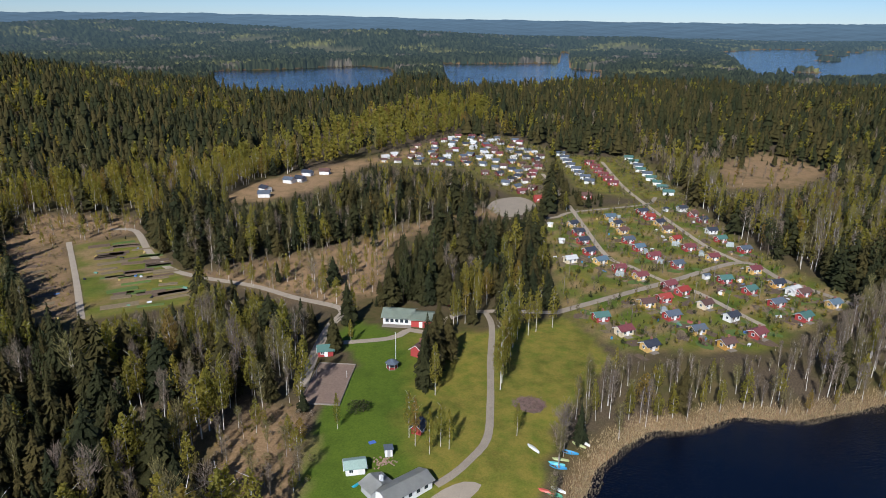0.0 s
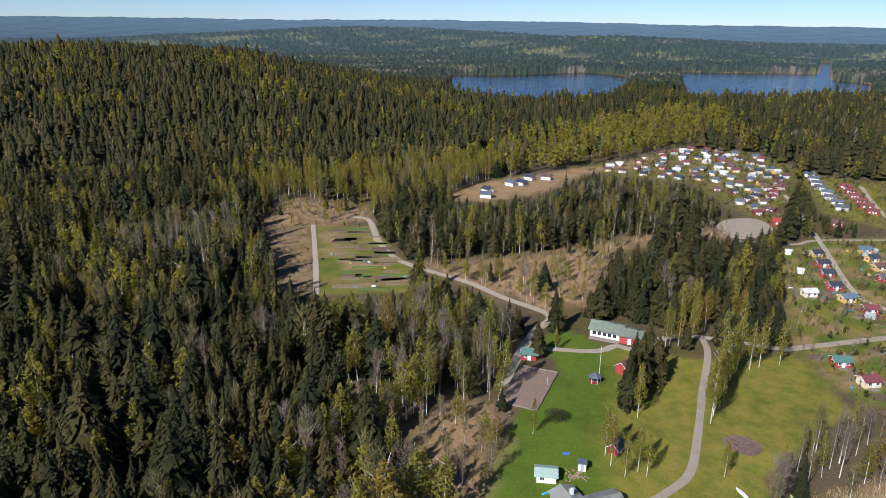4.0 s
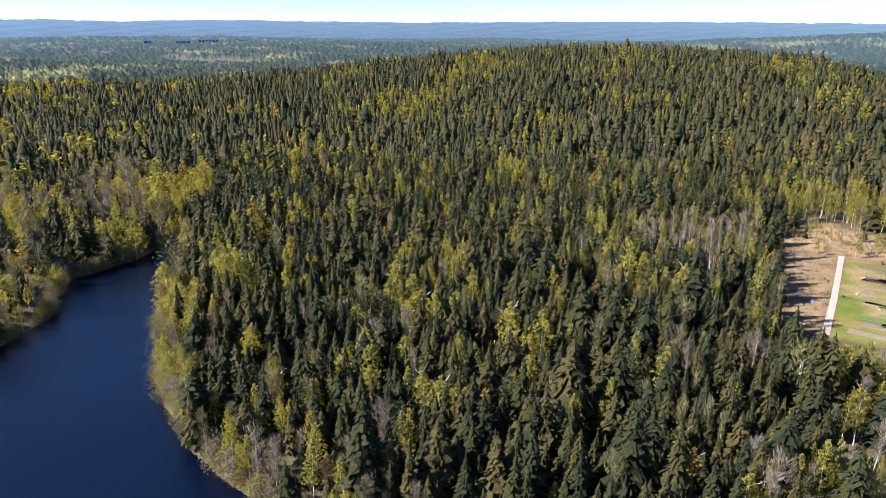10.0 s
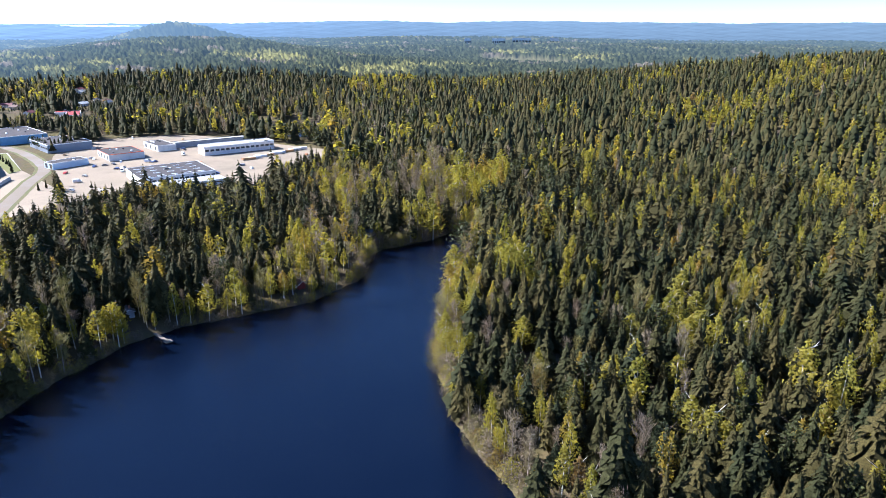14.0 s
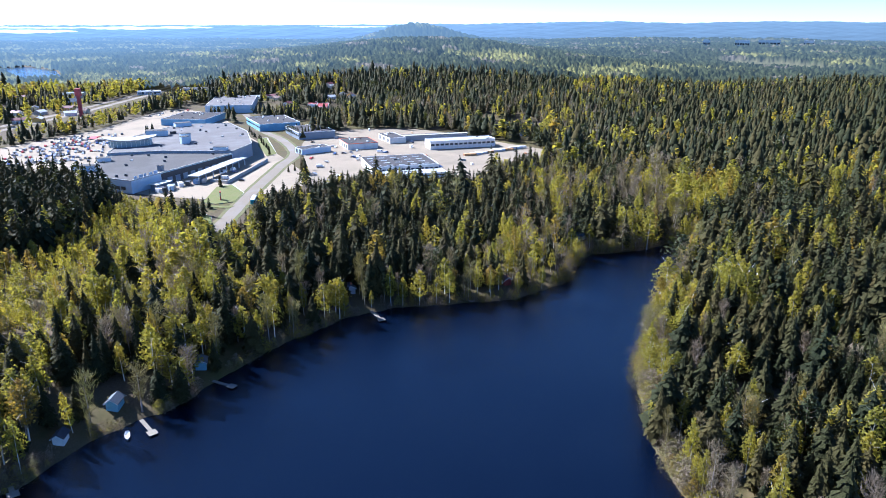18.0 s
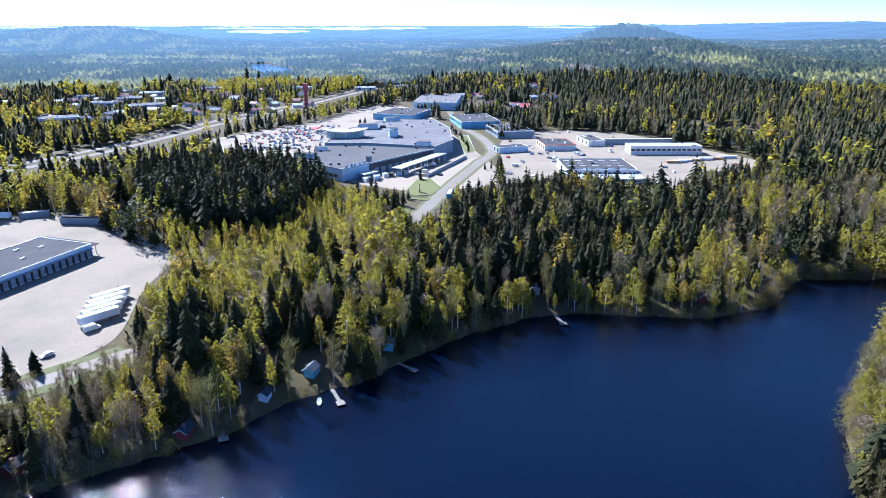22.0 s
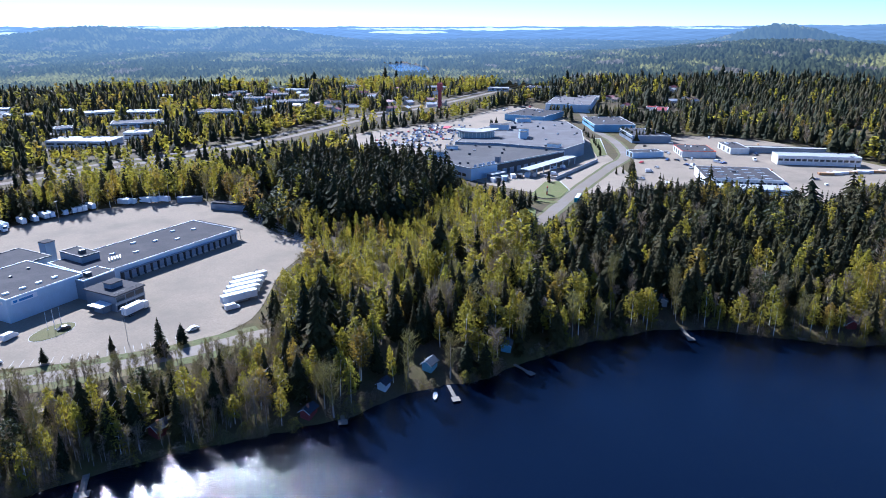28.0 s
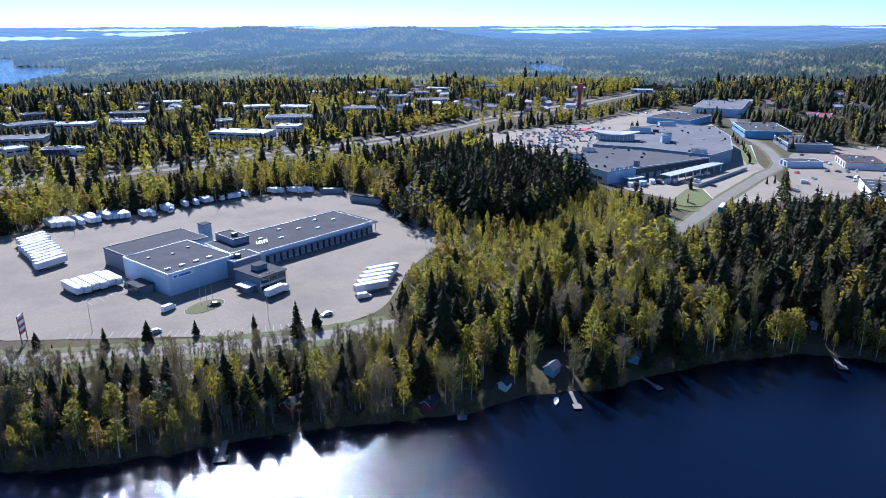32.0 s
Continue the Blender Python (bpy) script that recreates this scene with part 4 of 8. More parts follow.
for lev, (step, r0, r1) in enumerate(((4.3, 90, 270), (5.0, 270, 480), (7.2, 480, 1150))):
    tx, ty, tz, th, tk = stand(step, r0, r1, 20 + lev)
    near = np.zeros(len(tx), bool)
    if lev == 0:
        near[np.argsort(np.hypot(tx, ty) + 400 * (np.degrees(np.arctan2(-tx, ty)) < -36))[:250]] = True
        for i in np.where(near)[0]:
            tree(str(tk[i]), int(rng.integers(5)), tx[i], ty[i], tz[i], th[i], rng.random() * 360, 0.8 + 0.5 * rng.random())
    for kd in ("spruce", "birch", "bare", "pine"):
        q = (tk == kd) & ~near
        if kd == "bare":
            w = q & (ty > 60)
            wood("white_birch_wood", kd, lev, tx[w], ty[w], tz[w], th[w], "white-stemmed leafless birches along the clearings", BARK)
            q &= ty <= 60
        wood(kd + "_forest", kd, lev, tx[q], ty[q], tz[q], th[q], FOREST_LABEL[kd])
    print("level", lev, len(tx))
# trees standing free on the lawns
for kind, spots in (("birch", ((16.9, 172.2, 21), (18.4, 181, 20), (20.0, 188, 21), (21.7, 193, 20), (23, 199, 19), (25, 205, 20), (20.3, 204, 21), (17.6, 176, 20), (-1.7, 168.7, 17), (-6.3, 144.4, 14), (0, 144.5, 13), (-2.7, 141.2, 13), (-26.6, 151.4, 11), (-8.0, 148, 14), (2.1, 143.3, 12), (32, 211, 17), (38, 214, 16), (29, 208, 17), (19.5, 150, 10), (4, 216, 16), (8, 217, 17), (12, 219, 16), (-31, 216.5, 14), (-29.5, 200, 9))),
                    ("spruce", ((-5.0, 171.7, 19), (-3.6, 176, 18), (-2.5, 182, 19), (-4.4, 188, 17), (-32.5, 214, 17), (-1, 196, 18), (2, 190, 16))),
                    ("pine", ((-22.7, 158.5, 4.5), (-20.9, 159.5, 4), (149, 296, 17)))):
    for x, y, h in spots:
        tree(kind, int(rng.integers(5)), x, y, ground_at(x, y), h, rng.random() * 360, 0.62 if kind == "birch" else 1.0 if h > 6 else 2.2, {"pine": "dark green bushy conifer on the grass", "spruce": "tall spruce standing on the lawn", "birch": "tall white-stemmed birch on the lawn"}[kind])
for x, y, h in ((-12.4, -240.3, 6), (-30.2, -225.7, 8), (-42.6, -222.1, 8.5), (-57.1, -218.7, 6), (-28.9, -204.1, 9), (-83.8, -196, 14), (-92.8, -199.8, 8), (-75, -212, 6)):
    tree("spruce", int(rng.integers(5)), x, y, ground_at(x, y), h, rng.random() * 360, 1.1, "small dark spruce on the street verge")

# ---- building blocks for things ----
def part(name, bm, material, parent=None, label=""):
    me = bpy.data.meshes.new(name)
    bm.to_mesh(me)
    bm.free()
    me.materials.append(material)
    ob = new(name, me)
    ob.parent = parent
    if label:
        ob["label"] = label
    return ob


def shared(name, me, parent, label="", at=None):
    ob = new(name, me)
    ob.parent = parent
    if at is not None:
        ob.matrix_basis = at
    if label:
        ob["label"] = label
    return ob


def thing(name, x, y, turn=0.0, label="", category="", group="", z=None, lift=0.0):
    e = new(name)
    e.empty_display_size = 0.5
    e.matrix_basis = pose(x, y, (ground_at(x, y) if z is None else z) + lift, 0, 0, turn)
    return tagged(e, label, category, group)


def box(x0, x1, y0, y1, z0, z1, bm=None, edge=0.0):
    bm = bm or bmesh.new()
    vs = [bm.verts.new((x, y, z)) for z in (z0, z1) for x, y in ((x0, y0), (x1, y0), (x1, y1), (x0, y1))]
    fs = [bm.faces.new([vs[i] for i in f]) for f in ((3, 2, 1, 0), (4, 5, 6, 7), (0, 1, 5, 4), (1, 2, 6, 5), (2, 3, 7, 6), (3, 0, 4, 7))]
    if edge:
        es = {e for f in fs for e in f.edges}
        bmesh.ops.bevel(bm, geom=list(es), offset=edge, segments=1, affect="EDGES")
    return bm


def cyl(x, y, z0, z1, r0, r1=None, n=10, bm=None, axis="z"):
    bm = bm or bmesh.new()
    r1 = r0 if r1 is None else r1
    rings = []
    for z, r in ((z0, r0), (z1, r1)):
        ring = []
        for i in range(n):
            a = 2 * math.pi * i / n
            p = (x + r * math.cos(a), y + r * math.sin(a), z)
            if axis == "y":
                p = (x + r * math.cos(a), z, y + r * math.sin(a))
            ring.append(bm.verts.new(p))
        rings.append(ring)
    for i in range(n):
        bm.faces.new((rings[0][i], rings[0][(i + 1) % n], rings[1][(i + 1) % n], rings[1][i]))
    bm.faces.new(rings[0][::-1])
    bm.faces.new(rings[1])
    bmesh.ops.recalc_face_normals(bm, faces=bm.faces[:])
    return bm


def prism(profile, y0, y1, bm=None):
    """A closed outline in x and z, drawn out along y."""
    bm = bm or bmesh.new()
    a = [bm.verts.new((x, y0, z)) for x, z in profile]
    b = [bm.verts.new((x, y1, z)) for x, z in profile]
    n = len(profile)
    for i in range(n):
        bm.faces.new((a[i], a[(i + 1) % n], b[(i + 1) % n], b[i]))
    bm.faces.new(a[::-1])
    bm.faces.new(b)
    bmesh.ops.recalc_face_normals(bm, faces=bm.faces[:])
    return bm


def data(bm, name, material):
    me = bpy.data.meshes.new(name)
    bm.to_mesh(me)
    bm.free()
    me.materials.append(material)
    return me


ROOF = {"teal": surface("roof_teal", (0.07, 0.15, 0.13), 0.6, 0.15, 3), "maroon": surface("roof_maroon", (0.17, 0.05, 0.055), 0.7, 0.2, 3),
        "navy": surface("roof_charcoal", (0.035, 0.042, 0.06), 0.7, 0.2, 3), "brown": surface("roof_brown", (0.11, 0.06, 0.05), 0.8, 0.2, 3),
        "slate": surface("roof_slate", (0.09, 0.11, 0.14), 0.7, 0.2, 3), "red": surface("roof_red", (0.3, 0.045, 0.035), 0.6, 0.15, 3),
        "blue": surface("roof_grey_blue", (0.10, 0.15, 0.19), 0.6, 0.15, 3), "white": surface("roof_pale", (0.55, 0.55, 0.53), 0.6, 0.1, 3),
        "green": surface("roof_grey_green", (0.30, 0.40, 0.34), 0.6, 0.15, 3)}
WALL = {"red": surface("wall_red", (0.36, 0.05, 0.045), 0.8, 0.15, 4), "yellow": surface("wall_yellow", (0.62, 0.40, 0.12), 0.8, 0.12, 4),
        "cream": surface("wall_cream", (0.68, 0.58, 0.40), 0.8, 0.1, 4), "white": surface("wall_white", (0.72, 0.71, 0.68), 0.7, 0.08, 4),
        "ochre": surface("wall_ochre", (0.55, 0.30, 0.06), 0.8, 0.12, 4), "darkred": surface("wall_dark_red", (0.2, 0.04, 0.04), 0.8, 0.15, 4),
        "blue": surface("wall_blue", (0.22, 0.42, 0.52), 0.8, 0.12, 4), "grey": surface("wall_grey", (0.4, 0.4, 0.4), 0.8, 0.1, 4)}
COLOUR_WORD = {"teal": "teal green", "maroon": "maroon", "navy": "charcoal", "brown": "brown", "slate": "slate grey", "red": "red", "blue": "grey-blue", "white": "pale", "green": "grey-green",
               "yellow": "yellow", "cream": "cream", "ochre": "ochre", "darkred": "dark red", "grey": "grey"}
MESH = {}


def gable(name, x, y, turn, L, W, h, rise, roof, wall, label, category, group="", windows=3, porch=True, chimney=True, over=0.45, frames=True):
    """A gabled wooden house: ridge along its own x."""
    e = thing(name, x, y, turn, label, category, group)
    key = (round(L, 1), round(W, 1), round(h, 1), round(rise, 1), roof, wall)

    def get(part_name, make, mat):
        k = key + (part_name,)
        if k not in MESH:
            MESH[k] = data(make(), part_name, mat)
        return MESH[k]

    def body():
        bm = prism([(-W / 2, -0.5), (W / 2, -0.5), (W / 2, h), (0, h + rise), (-W / 2, h)], -L / 2, L / 2)
        bmesh.ops.rotate(bm, verts=bm.verts[:], cent=(0, 0, 0), matrix=Matrix.Rotation(radians(90), 3, "Z"))
        return bm

    def lid():
        k, t = rise / (W / 2), 0.16
        e0 = W / 2 + over
        z0 = h - over * k
        bm = prism([(-e0, z0), (0, h + rise), (e0, z0), (e0, z0 + t), (0, h + rise + t), (-e0, z0 + t)], -L / 2 - over, L / 2 + over)
        bmesh.ops.rotate(bm, verts=bm.verts[:], cent=(0, 0, 0), matrix=Matrix.Rotation(radians(90), 3, "Z"))
        return bm

    def boards(s):
        k = rise / (W / 2)
        e0, z0 = W / 2 + over, h - over * k
        bm = bmesh.new()
        prism([(-e0, z0 - 0.14), (0, h + rise - 0.14), (e0, z0 - 0.14), (e0, z0 + 0.02), (0, h + rise + 0.02), (-e0, z0 + 0.02)], s * (L / 2 + over) - 0.03 + 0.035 * s, s * (L / 2 + over) + 0.03 + 0.035 * s, bm)
        bmesh.ops.rotate(bm, verts=bm.verts[:], cent=(0, 0, 0), matrix=Matrix.Rotation(radians(90), 3, "Z"))
        return bm

    shared("wall", get("wall", body, WALL[wall]), e)
    shared("roof", get("roof", lid, ROOF[roof]), e, COLOUR_WORD[roof] + " pitched roof")
    if frames:
        for s in (-1, 1):
            shared("bargeboard", get("bargeboard%+d" % s, lambda: boards(s), WHITE), e, "white gable boards")
    spots = [(-L * 0.22, -W / 2, 0), (L * 0.25, -W / 2, 0), (-L / 2, 0, -90), (L / 2, 0, 90), (0.1, W / 2, 180)][:windows]
    for wx, wy, wt in spots:
        m = pose(wx, wy, h * 0.62, 0, 0, wt)
        if ("win",) not in MESH:
            MESH[("win",)] = data(box(-0.55, 0.55, -0.07, 0.03, -0.55, 0.55), "window", WHITE)
            MESH[("pane",)] = data(box(-0.43, -0.03, -0.085, -0.07, -0.43, 0.43, box(0.03, 0.43, -0.085, -0.07, -0.43, 0.43)), "pane", GLASS)
        w = shared("window", MESH[("win",)], e, "white-framed window", m)
        if frames:
            shared("pane", MESH[("pane",)], w)
    if ("door",) not in MESH:
        MESH[("door",)] = data(box(-0.5, 0.5, -0.09, 0.02, 0.0, 2.0), "door", WHITE)
    shared("door", MESH[("door",)], e, "white plank door", pose(L * 0.02, -W / 2, 0.05))
    if chimney:
        if ("chim",) not in MESH:
            MESH[("chim",)] = data(box(-0.33, 0.33, -0.33, 0.33, 0.72, 0.84, box(-0.28, 0.28, -0.28, 0.28, -0.9, 0.72)), "chimney", surface("chimney_brick", (0.3, 0.14, 0.1), 0.9))
        shared("chimney", MESH[("chim",)], e, "", pose(L * 0.18, 0.35, h + rise))
    if porch:
        k = key + ("deck",)
        if k not in MESH:
            bm = box(-1.3, 1.3, -W / 2 - 1.8, -W / 2 - 0.02, -0.3, 0.22)
            MESH[k] = data(bm, "deck", PLANK)
        shared("deck", MESH[k], e, "grey plank terrace", pose(L * 0.02 - 0.4, 0, 0))
    return e


def flat_hall(name, x, y, turn, L, W, h, wall_mat, label, category, group="", roof_mat=None, trim=WHITE, doors=0, vents=6, band=0, seed=1):
    """A low hall with a felt roof behind a parapet; x, y is the middle of its plan."""
    g = random.Random(seed)
    e = thing(name, x, y, turn, label, category, group)
    part("wall", box(-L / 2, L / 2, -W / 2, W / 2, -0.6, h - 0.35), wall_mat, e)
    part("roof", box(-L / 2 + 0.25, L / 2 - 0.25, -W / 2 + 0.25, W / 2 - 0.25, h - 0.349, h - 0.12), roof_mat or FELT, e, "dark felt roof")
    for n, (a, b, c, d) in enumerate(((-L / 2 - 0.05, L / 2 + 0.05, -W / 2 - 0.05, -W / 2 + 0.25), (-L / 2 - 0.05, L / 2 + 0.05, W / 2 - 0.25, W / 2 + 0.05), (-L / 2 - 0.05, -L / 2 + 0.25, -W / 2 + 0.252, W / 2 - 0.252), (L / 2 - 0.25, L / 2 + 0.05, -W / 2 + 0.252, W / 2 - 0.252))):
        part("parapet", box(a, b, c, d, h - 0.345, h + 0.12), trim, e, "metal-capped parapet")
    for i in range(vents):
        vx, vy = (g.random() - 0.5) * L * 0.85, (g.random() - 0.5) * W * 0.75
        s = 0.5 + 0.9 * g.random()
        part("roof_vent", box(vx - s, vx + s, vy - 0.5, vy + 0.5, h - 0.12, h + 0.35 + 0.6 * g.random()), WHITE if i % 2 else DARK, e)
    for i in range(doors):
        dx = -L / 2 + L * (i + 0.5) / doors
        part("dock_door", box(dx - 1.4, dx + 1.4, -W / 2 - 0.12, -W / 2 + 0.05, 0.9, 4.0), DARK, e, "dark loading door")
    if band:
        for i in range(band):
            bw = L / band
            part("window", box(-L / 2 + bw * (i + 0.12), -L / 2 + bw * (i + 0.88), -W / 2 - 0.06, -W / 2 + 0.03, h * 0.45, h * 0.68), GLASS, e, "dark strip window")
    return e


# ---- allotment cottages ----
COTTAGES = [(56.1, 221.1, 'teal', 'red'), (61.6, 210.0, 'maroon', 'cream'), (67.1, 198.8, 'navy', 'yellow'), (76.1, 234.1, 'brown', 'yellow'), (81.8, 223.1, 'slate', 'red'),
            (83.9, 238.9, 'red', 'red'), (93.2, 246.4, 'red', 'red'), (90.1, 252.7, 'maroon', 'darkred'), (97.6, 233.5, 'brown', 'cream'), (86.9, 211.3, 'slate', 'yellow'),
            (103.0, 222.5, 'navy', 'white'), (93.0, 201.1, 'brown', 'ochre'), (106.5, 209.1, 'maroon', 'red'), (129.3, 223.3, 'teal', 'red'), (125.1, 235.7, 'slate', 'red'),
            (120.4, 248.4, 'teal', 'red'), (115.0, 259.7, 'teal', 'red'), (132.1, 271.6, 'maroon', 'yellow'), (134.4, 255.7, 'navy', 'ochre'), (140.1, 246.2, 'brown', 'red'),
            (146.3, 235.5, 'blue', 'yellow'), (101.4, 277.4, 'slate', 'red'), (120.3, 287.2, 'maroon', 'yellow'), (114.2, 300.6, 'maroon', 'red'), (94.2, 288.1, 'maroon', 'red')]
COTTAGES += [(90.7, 299.7, 'blue', 'red'), (88.6, 310.9, 'slate', 'red'), (89.6, 325.9, 'brown', 'yellow'), (89.4, 338.1, 'navy', 'yellow'), (89.3, 351.2, 'blue', 'yellow'),
            (109.7, 363.2, 'navy', 'red'), (110.5, 352.1, 'red', 'red'), (112.6, 341.6, 'navy', 'yellow'), (112.9, 329.3, 'brown', 'yellow'), (112.0, 313.2, 'red', 'yellow'),
            (133.8, 370.2, 'navy', 'white'), (136.2, 358.8, 'brown', 'red'), (137.3, 347.9, 'navy', 'darkred'), (134.7, 327.8, 'navy', 'white'), (134.1, 314.1, 'teal', 'red'),
            (139.3, 298.8, 'slate', 'red'), (66.6, 337.1, 'navy', 'yellow'), (66.9, 322.6, 'navy', 'red'), (66.7, 309.2, 'navy', 'red'), (66.6, 293.6, 'navy', 'red'),
            (68.9, 280.9, 'blue', 'yellow'), (55.9, 281.9, 'white', 'cream'), (74.7, 271.3, 'maroon', 'red'), (81.4, 262.3, 'maroon', 'yellow'), (137.6, 248.4, 'white', 'white')]
SHEDS = [(124.4, 369.3, 'navy', 'white'), (56.5, 309.5, 'white', 'white'), (55.0, 336.1, 'white', 'cream'), (108.6, 246.8, 'brown', 'yellow'), (121.6, 260.8, 'brown', 'ochre'), (79.1, 265.8, 'maroon', 'ochre'), (108.9, 263.6, 'slate', 'white')]
cg = random.Random(5)
for x, y, rf, wl in COTTAGES:
    big = 1.0 + 0.12 * cg.random()
    gable("cottage", x, y, cg.choice((18, 26, 14, 22, 30)) + cg.uniform(-4, 4), 4.7 * big, 3.5 * big, 2.3, 1.0, rf, wl,
          "small %s wooden cottage with %s roof among garden plots" % (COLOUR_WORD[wl], COLOUR_WORD[rf]), "cottage", "allotment cottages", 3)
for x, y, rf, wl in SHEDS:
    gable("garden_shed", x, y, cg.uniform(-30, 30), 2.6, 2.0, 1.8, 0.6, rf, wl, "small %s wooden garden shed on grass" % COLOUR_WORD[wl], "shed", "garden sheds", 1, False, False, 0.25, False)

# dense older cottages on the rise
spot = []
tries = 0
while len(spot) < 84 and tries < 4000:
    tries += 1
    x, y = cg.uniform(-60, 85), cg.uniform(380, 608)
    if inside_distance(np.array([x]), np.array([y]), UPPER)[0] < -4 and all(math.hypot(x - a, y - b) > 8.6 for a, b in spot) and line_distance(np.array([x]), np.array([y]), ROADS["allotment_lane"][2])[0] > 6:
        spot.append((x, y))
for x, y in spot:
    wl, rf = cg.choice(("white", "white", "grey", "darkred", "cream", "yellow", "red")), cg.choice(("slate", "navy", "brown", "brown", "maroon", "slate", "white"))
    gable("cottage", x, y, cg.uniform(-40, 40), 5.2, 3.8, 2.1, 1.1, rf, wl, "small %s cottage with %s roof packed close to others" % (COLOUR_WORD[wl], COLOUR_WORD[rf]), "cottage", "hillside cottages", 2, False, cg.random() < 0.5, 0.4, False)
for (ax, ay), (bx, by), n, rf, wl in (((90, 527), (95, 436), 8, "slate", "white"), ((107.9, 497), (109.1, 432), 6, "maroon", "red"), ((140.6, 515), (138, 408), 9, "teal", "white")):
    for i in range(n):
        t = i / (n - 1)
        gable("cottage", ax + (bx - ax) * t + cg.uniform(-1, 1), ay + (by - ay) * t, -12 + cg.uniform(-5, 5), 6.4, 4.4, 2.2, 1.1, rf if cg.random() < 0.8 else "slate", wl, "%s cottage with %s roof in a straight row" % (COLOUR_WORD[wl], COLOUR_WORD[rf]), "cottage", "cottage rows", 2, False, False, 0.4, False)
for x, y, rf, wl in ((-108.6, 404, "navy", "white"), (-99.3, 428, "slate", "white"), (-91.7, 450, "navy", "white"), (-81, 455, "brown", "white"), (-106, 391, "slate", "white"), (-93, 432, "navy", "grey"), (84.9, 396, "brown", "red"), (56.3, 388, "red", "red")):
    gable("cottage", x, y, cg.uniform(-40, 20), 6.6, 4.8, 2.5, 1.4, rf, wl, "%s cottage with %s roof beside the forest edge" % (COLOUR_WORD[wl], COLOUR_WORD[rf]), "cottage", "hillside cottages", 2, False, True, 0.4, False)

# ---- lakeside clubhouse grounds ----
hall = thing("clubhouse", -11.6, 218.6, -6, "red and white clubhouse with grey-green metal roof", "house")
part("wall", box(-8.5, 1.5, -4, 4, -0.4, 3.0), WALL["white"], hall, "white boarded wall")
part("wall", box(1.503, 8.5, -5, 2.6, -0.4, 2.8), WALL["red"], hall, "red boarded wing")
PALE_GREEN = surface("pale_green_tin", (0.34, 0.39, 0.31), 0.5, 0.08, 2.0, 0.4, dirt=(0.25, 0.26, 0.2), soil=0.4)
bm = bmesh.new()
q = [bm.verts.new(v) for v in ((-9.2, -4.8, 2.75), (2.4, -4.8, 2.75), (2.4, 0, 4.6), (-9.2, 0, 4.6), (-9.2, 4.8, 2.75), (2.4, 4.8, 2.75))]
for f in ((0, 1, 2, 3), (3, 2, 5, 4)):
    bm.faces.new([q[i] for i in f])
bmesh.ops.solidify(bm, geom=bm.faces[:], thickness=0.15)
part("roof", bm, PALE_GREEN, hall, "grey-green sheet metal roof")
bm = bmesh.new()
q = [bm.verts.new(v) for v in ((1.0, -5.7, 2.7), (9.2, -5.7, 2.7), (9.2, -1.2, 4.1), (1.0, -1.2, 4.1), (1.0, 3.3, 2.7), (9.2, 3.3, 2.7))]
for f in ((0, 1, 2, 3), (3, 2, 5, 4)):
    bm.faces.new([q[i] for i in f])
bmesh.ops.solidify(bm, geom=bm.faces[:], thickness=0.15)
part("roof", bm, PALE_GREEN, hall, "grey-green roof of the lower wing")
for i in range(5):
    part("window", box(-7.6 + 1.7 * i, -6.5 + 1.7 * i, -4.07, -3.95, 1.0, 2.2), GLASS, hall)
part("door", box(4.2, 5.4, -5.08, -4.95, 0, 2.1), WHITE, hall, "white door")
part("terrace", box(-8.5, 1.5, -6.2, -4.003, -0.4, 0.2), PLANK, hall)

main = thing("lake_house", -8.0, 127.2, 40, "long white-walled house with pale grey tin roof", "house")
part("wall", box(-7.5, 7.5, -3.2, 3.2, -1.5, 2.6), WALL["white"], main)
part("wall", box(-9.0, -2.0, 3.203, 8.2, -1.5, 2.6), WALL["grey"], main, "grey side wing")
PALE_TIN = surface("pale_tin_roof", (0.43, 0.43, 0.39), 0.45, 0.08, 2.0, 0.5, spec=0.5)
for v in (((-8.2, -3.9, 2.4), (8.2, -3.9, 2.4), (8.2, 0, 3.7), (-8.2, 0, 3.7), (-8.2, 3.9, 2.4), (8.2, 3.9, 2.4)), ((-9.7, 8.9, 2.4), (-9.7, 2.4, 2.4), (-5.6, 2.4, 3.7), (-5.6, 8.9, 3.7), (-1.4, 2.4, 2.4), (-1.4, 8.9, 2.4))):
    bm = bmesh.new()
    q = [bm.verts.new(p) for p in v]
    bm.faces.new([q[i] for i in (0, 1, 2, 3)])
    bm.faces.new([q[i] for i in (3, 2, 4, 5)] if v[0][0] < -9 else [q[i] for i in (3, 2, 5, 4)])
    bmesh.ops.solidify(bm, geom=bm.faces[:], thickness=0.14)
    part("roof", bm, PALE_TIN, main, "pale grey ribbed tin roof")
part("chimney", box(-5.2, -4.3, 3.9, 4.8, 2.8, 4.8), WHITE, main, "white rendered chimney")
for i in range(5):
    part("window", box(-6.5 + 2.8 * i, -5.3 + 2.8 * i, -3.27, -3.15, 0.9, 2.0), GLASS, main)
part("door", box(7.45, 7.57, -0.6, 0.5, 0, 2.1), DARK, main)
main.matrix_basis = main.matrix_basis @ Matrix.Diagonal((0.8, 0.8, 0.95, 1))

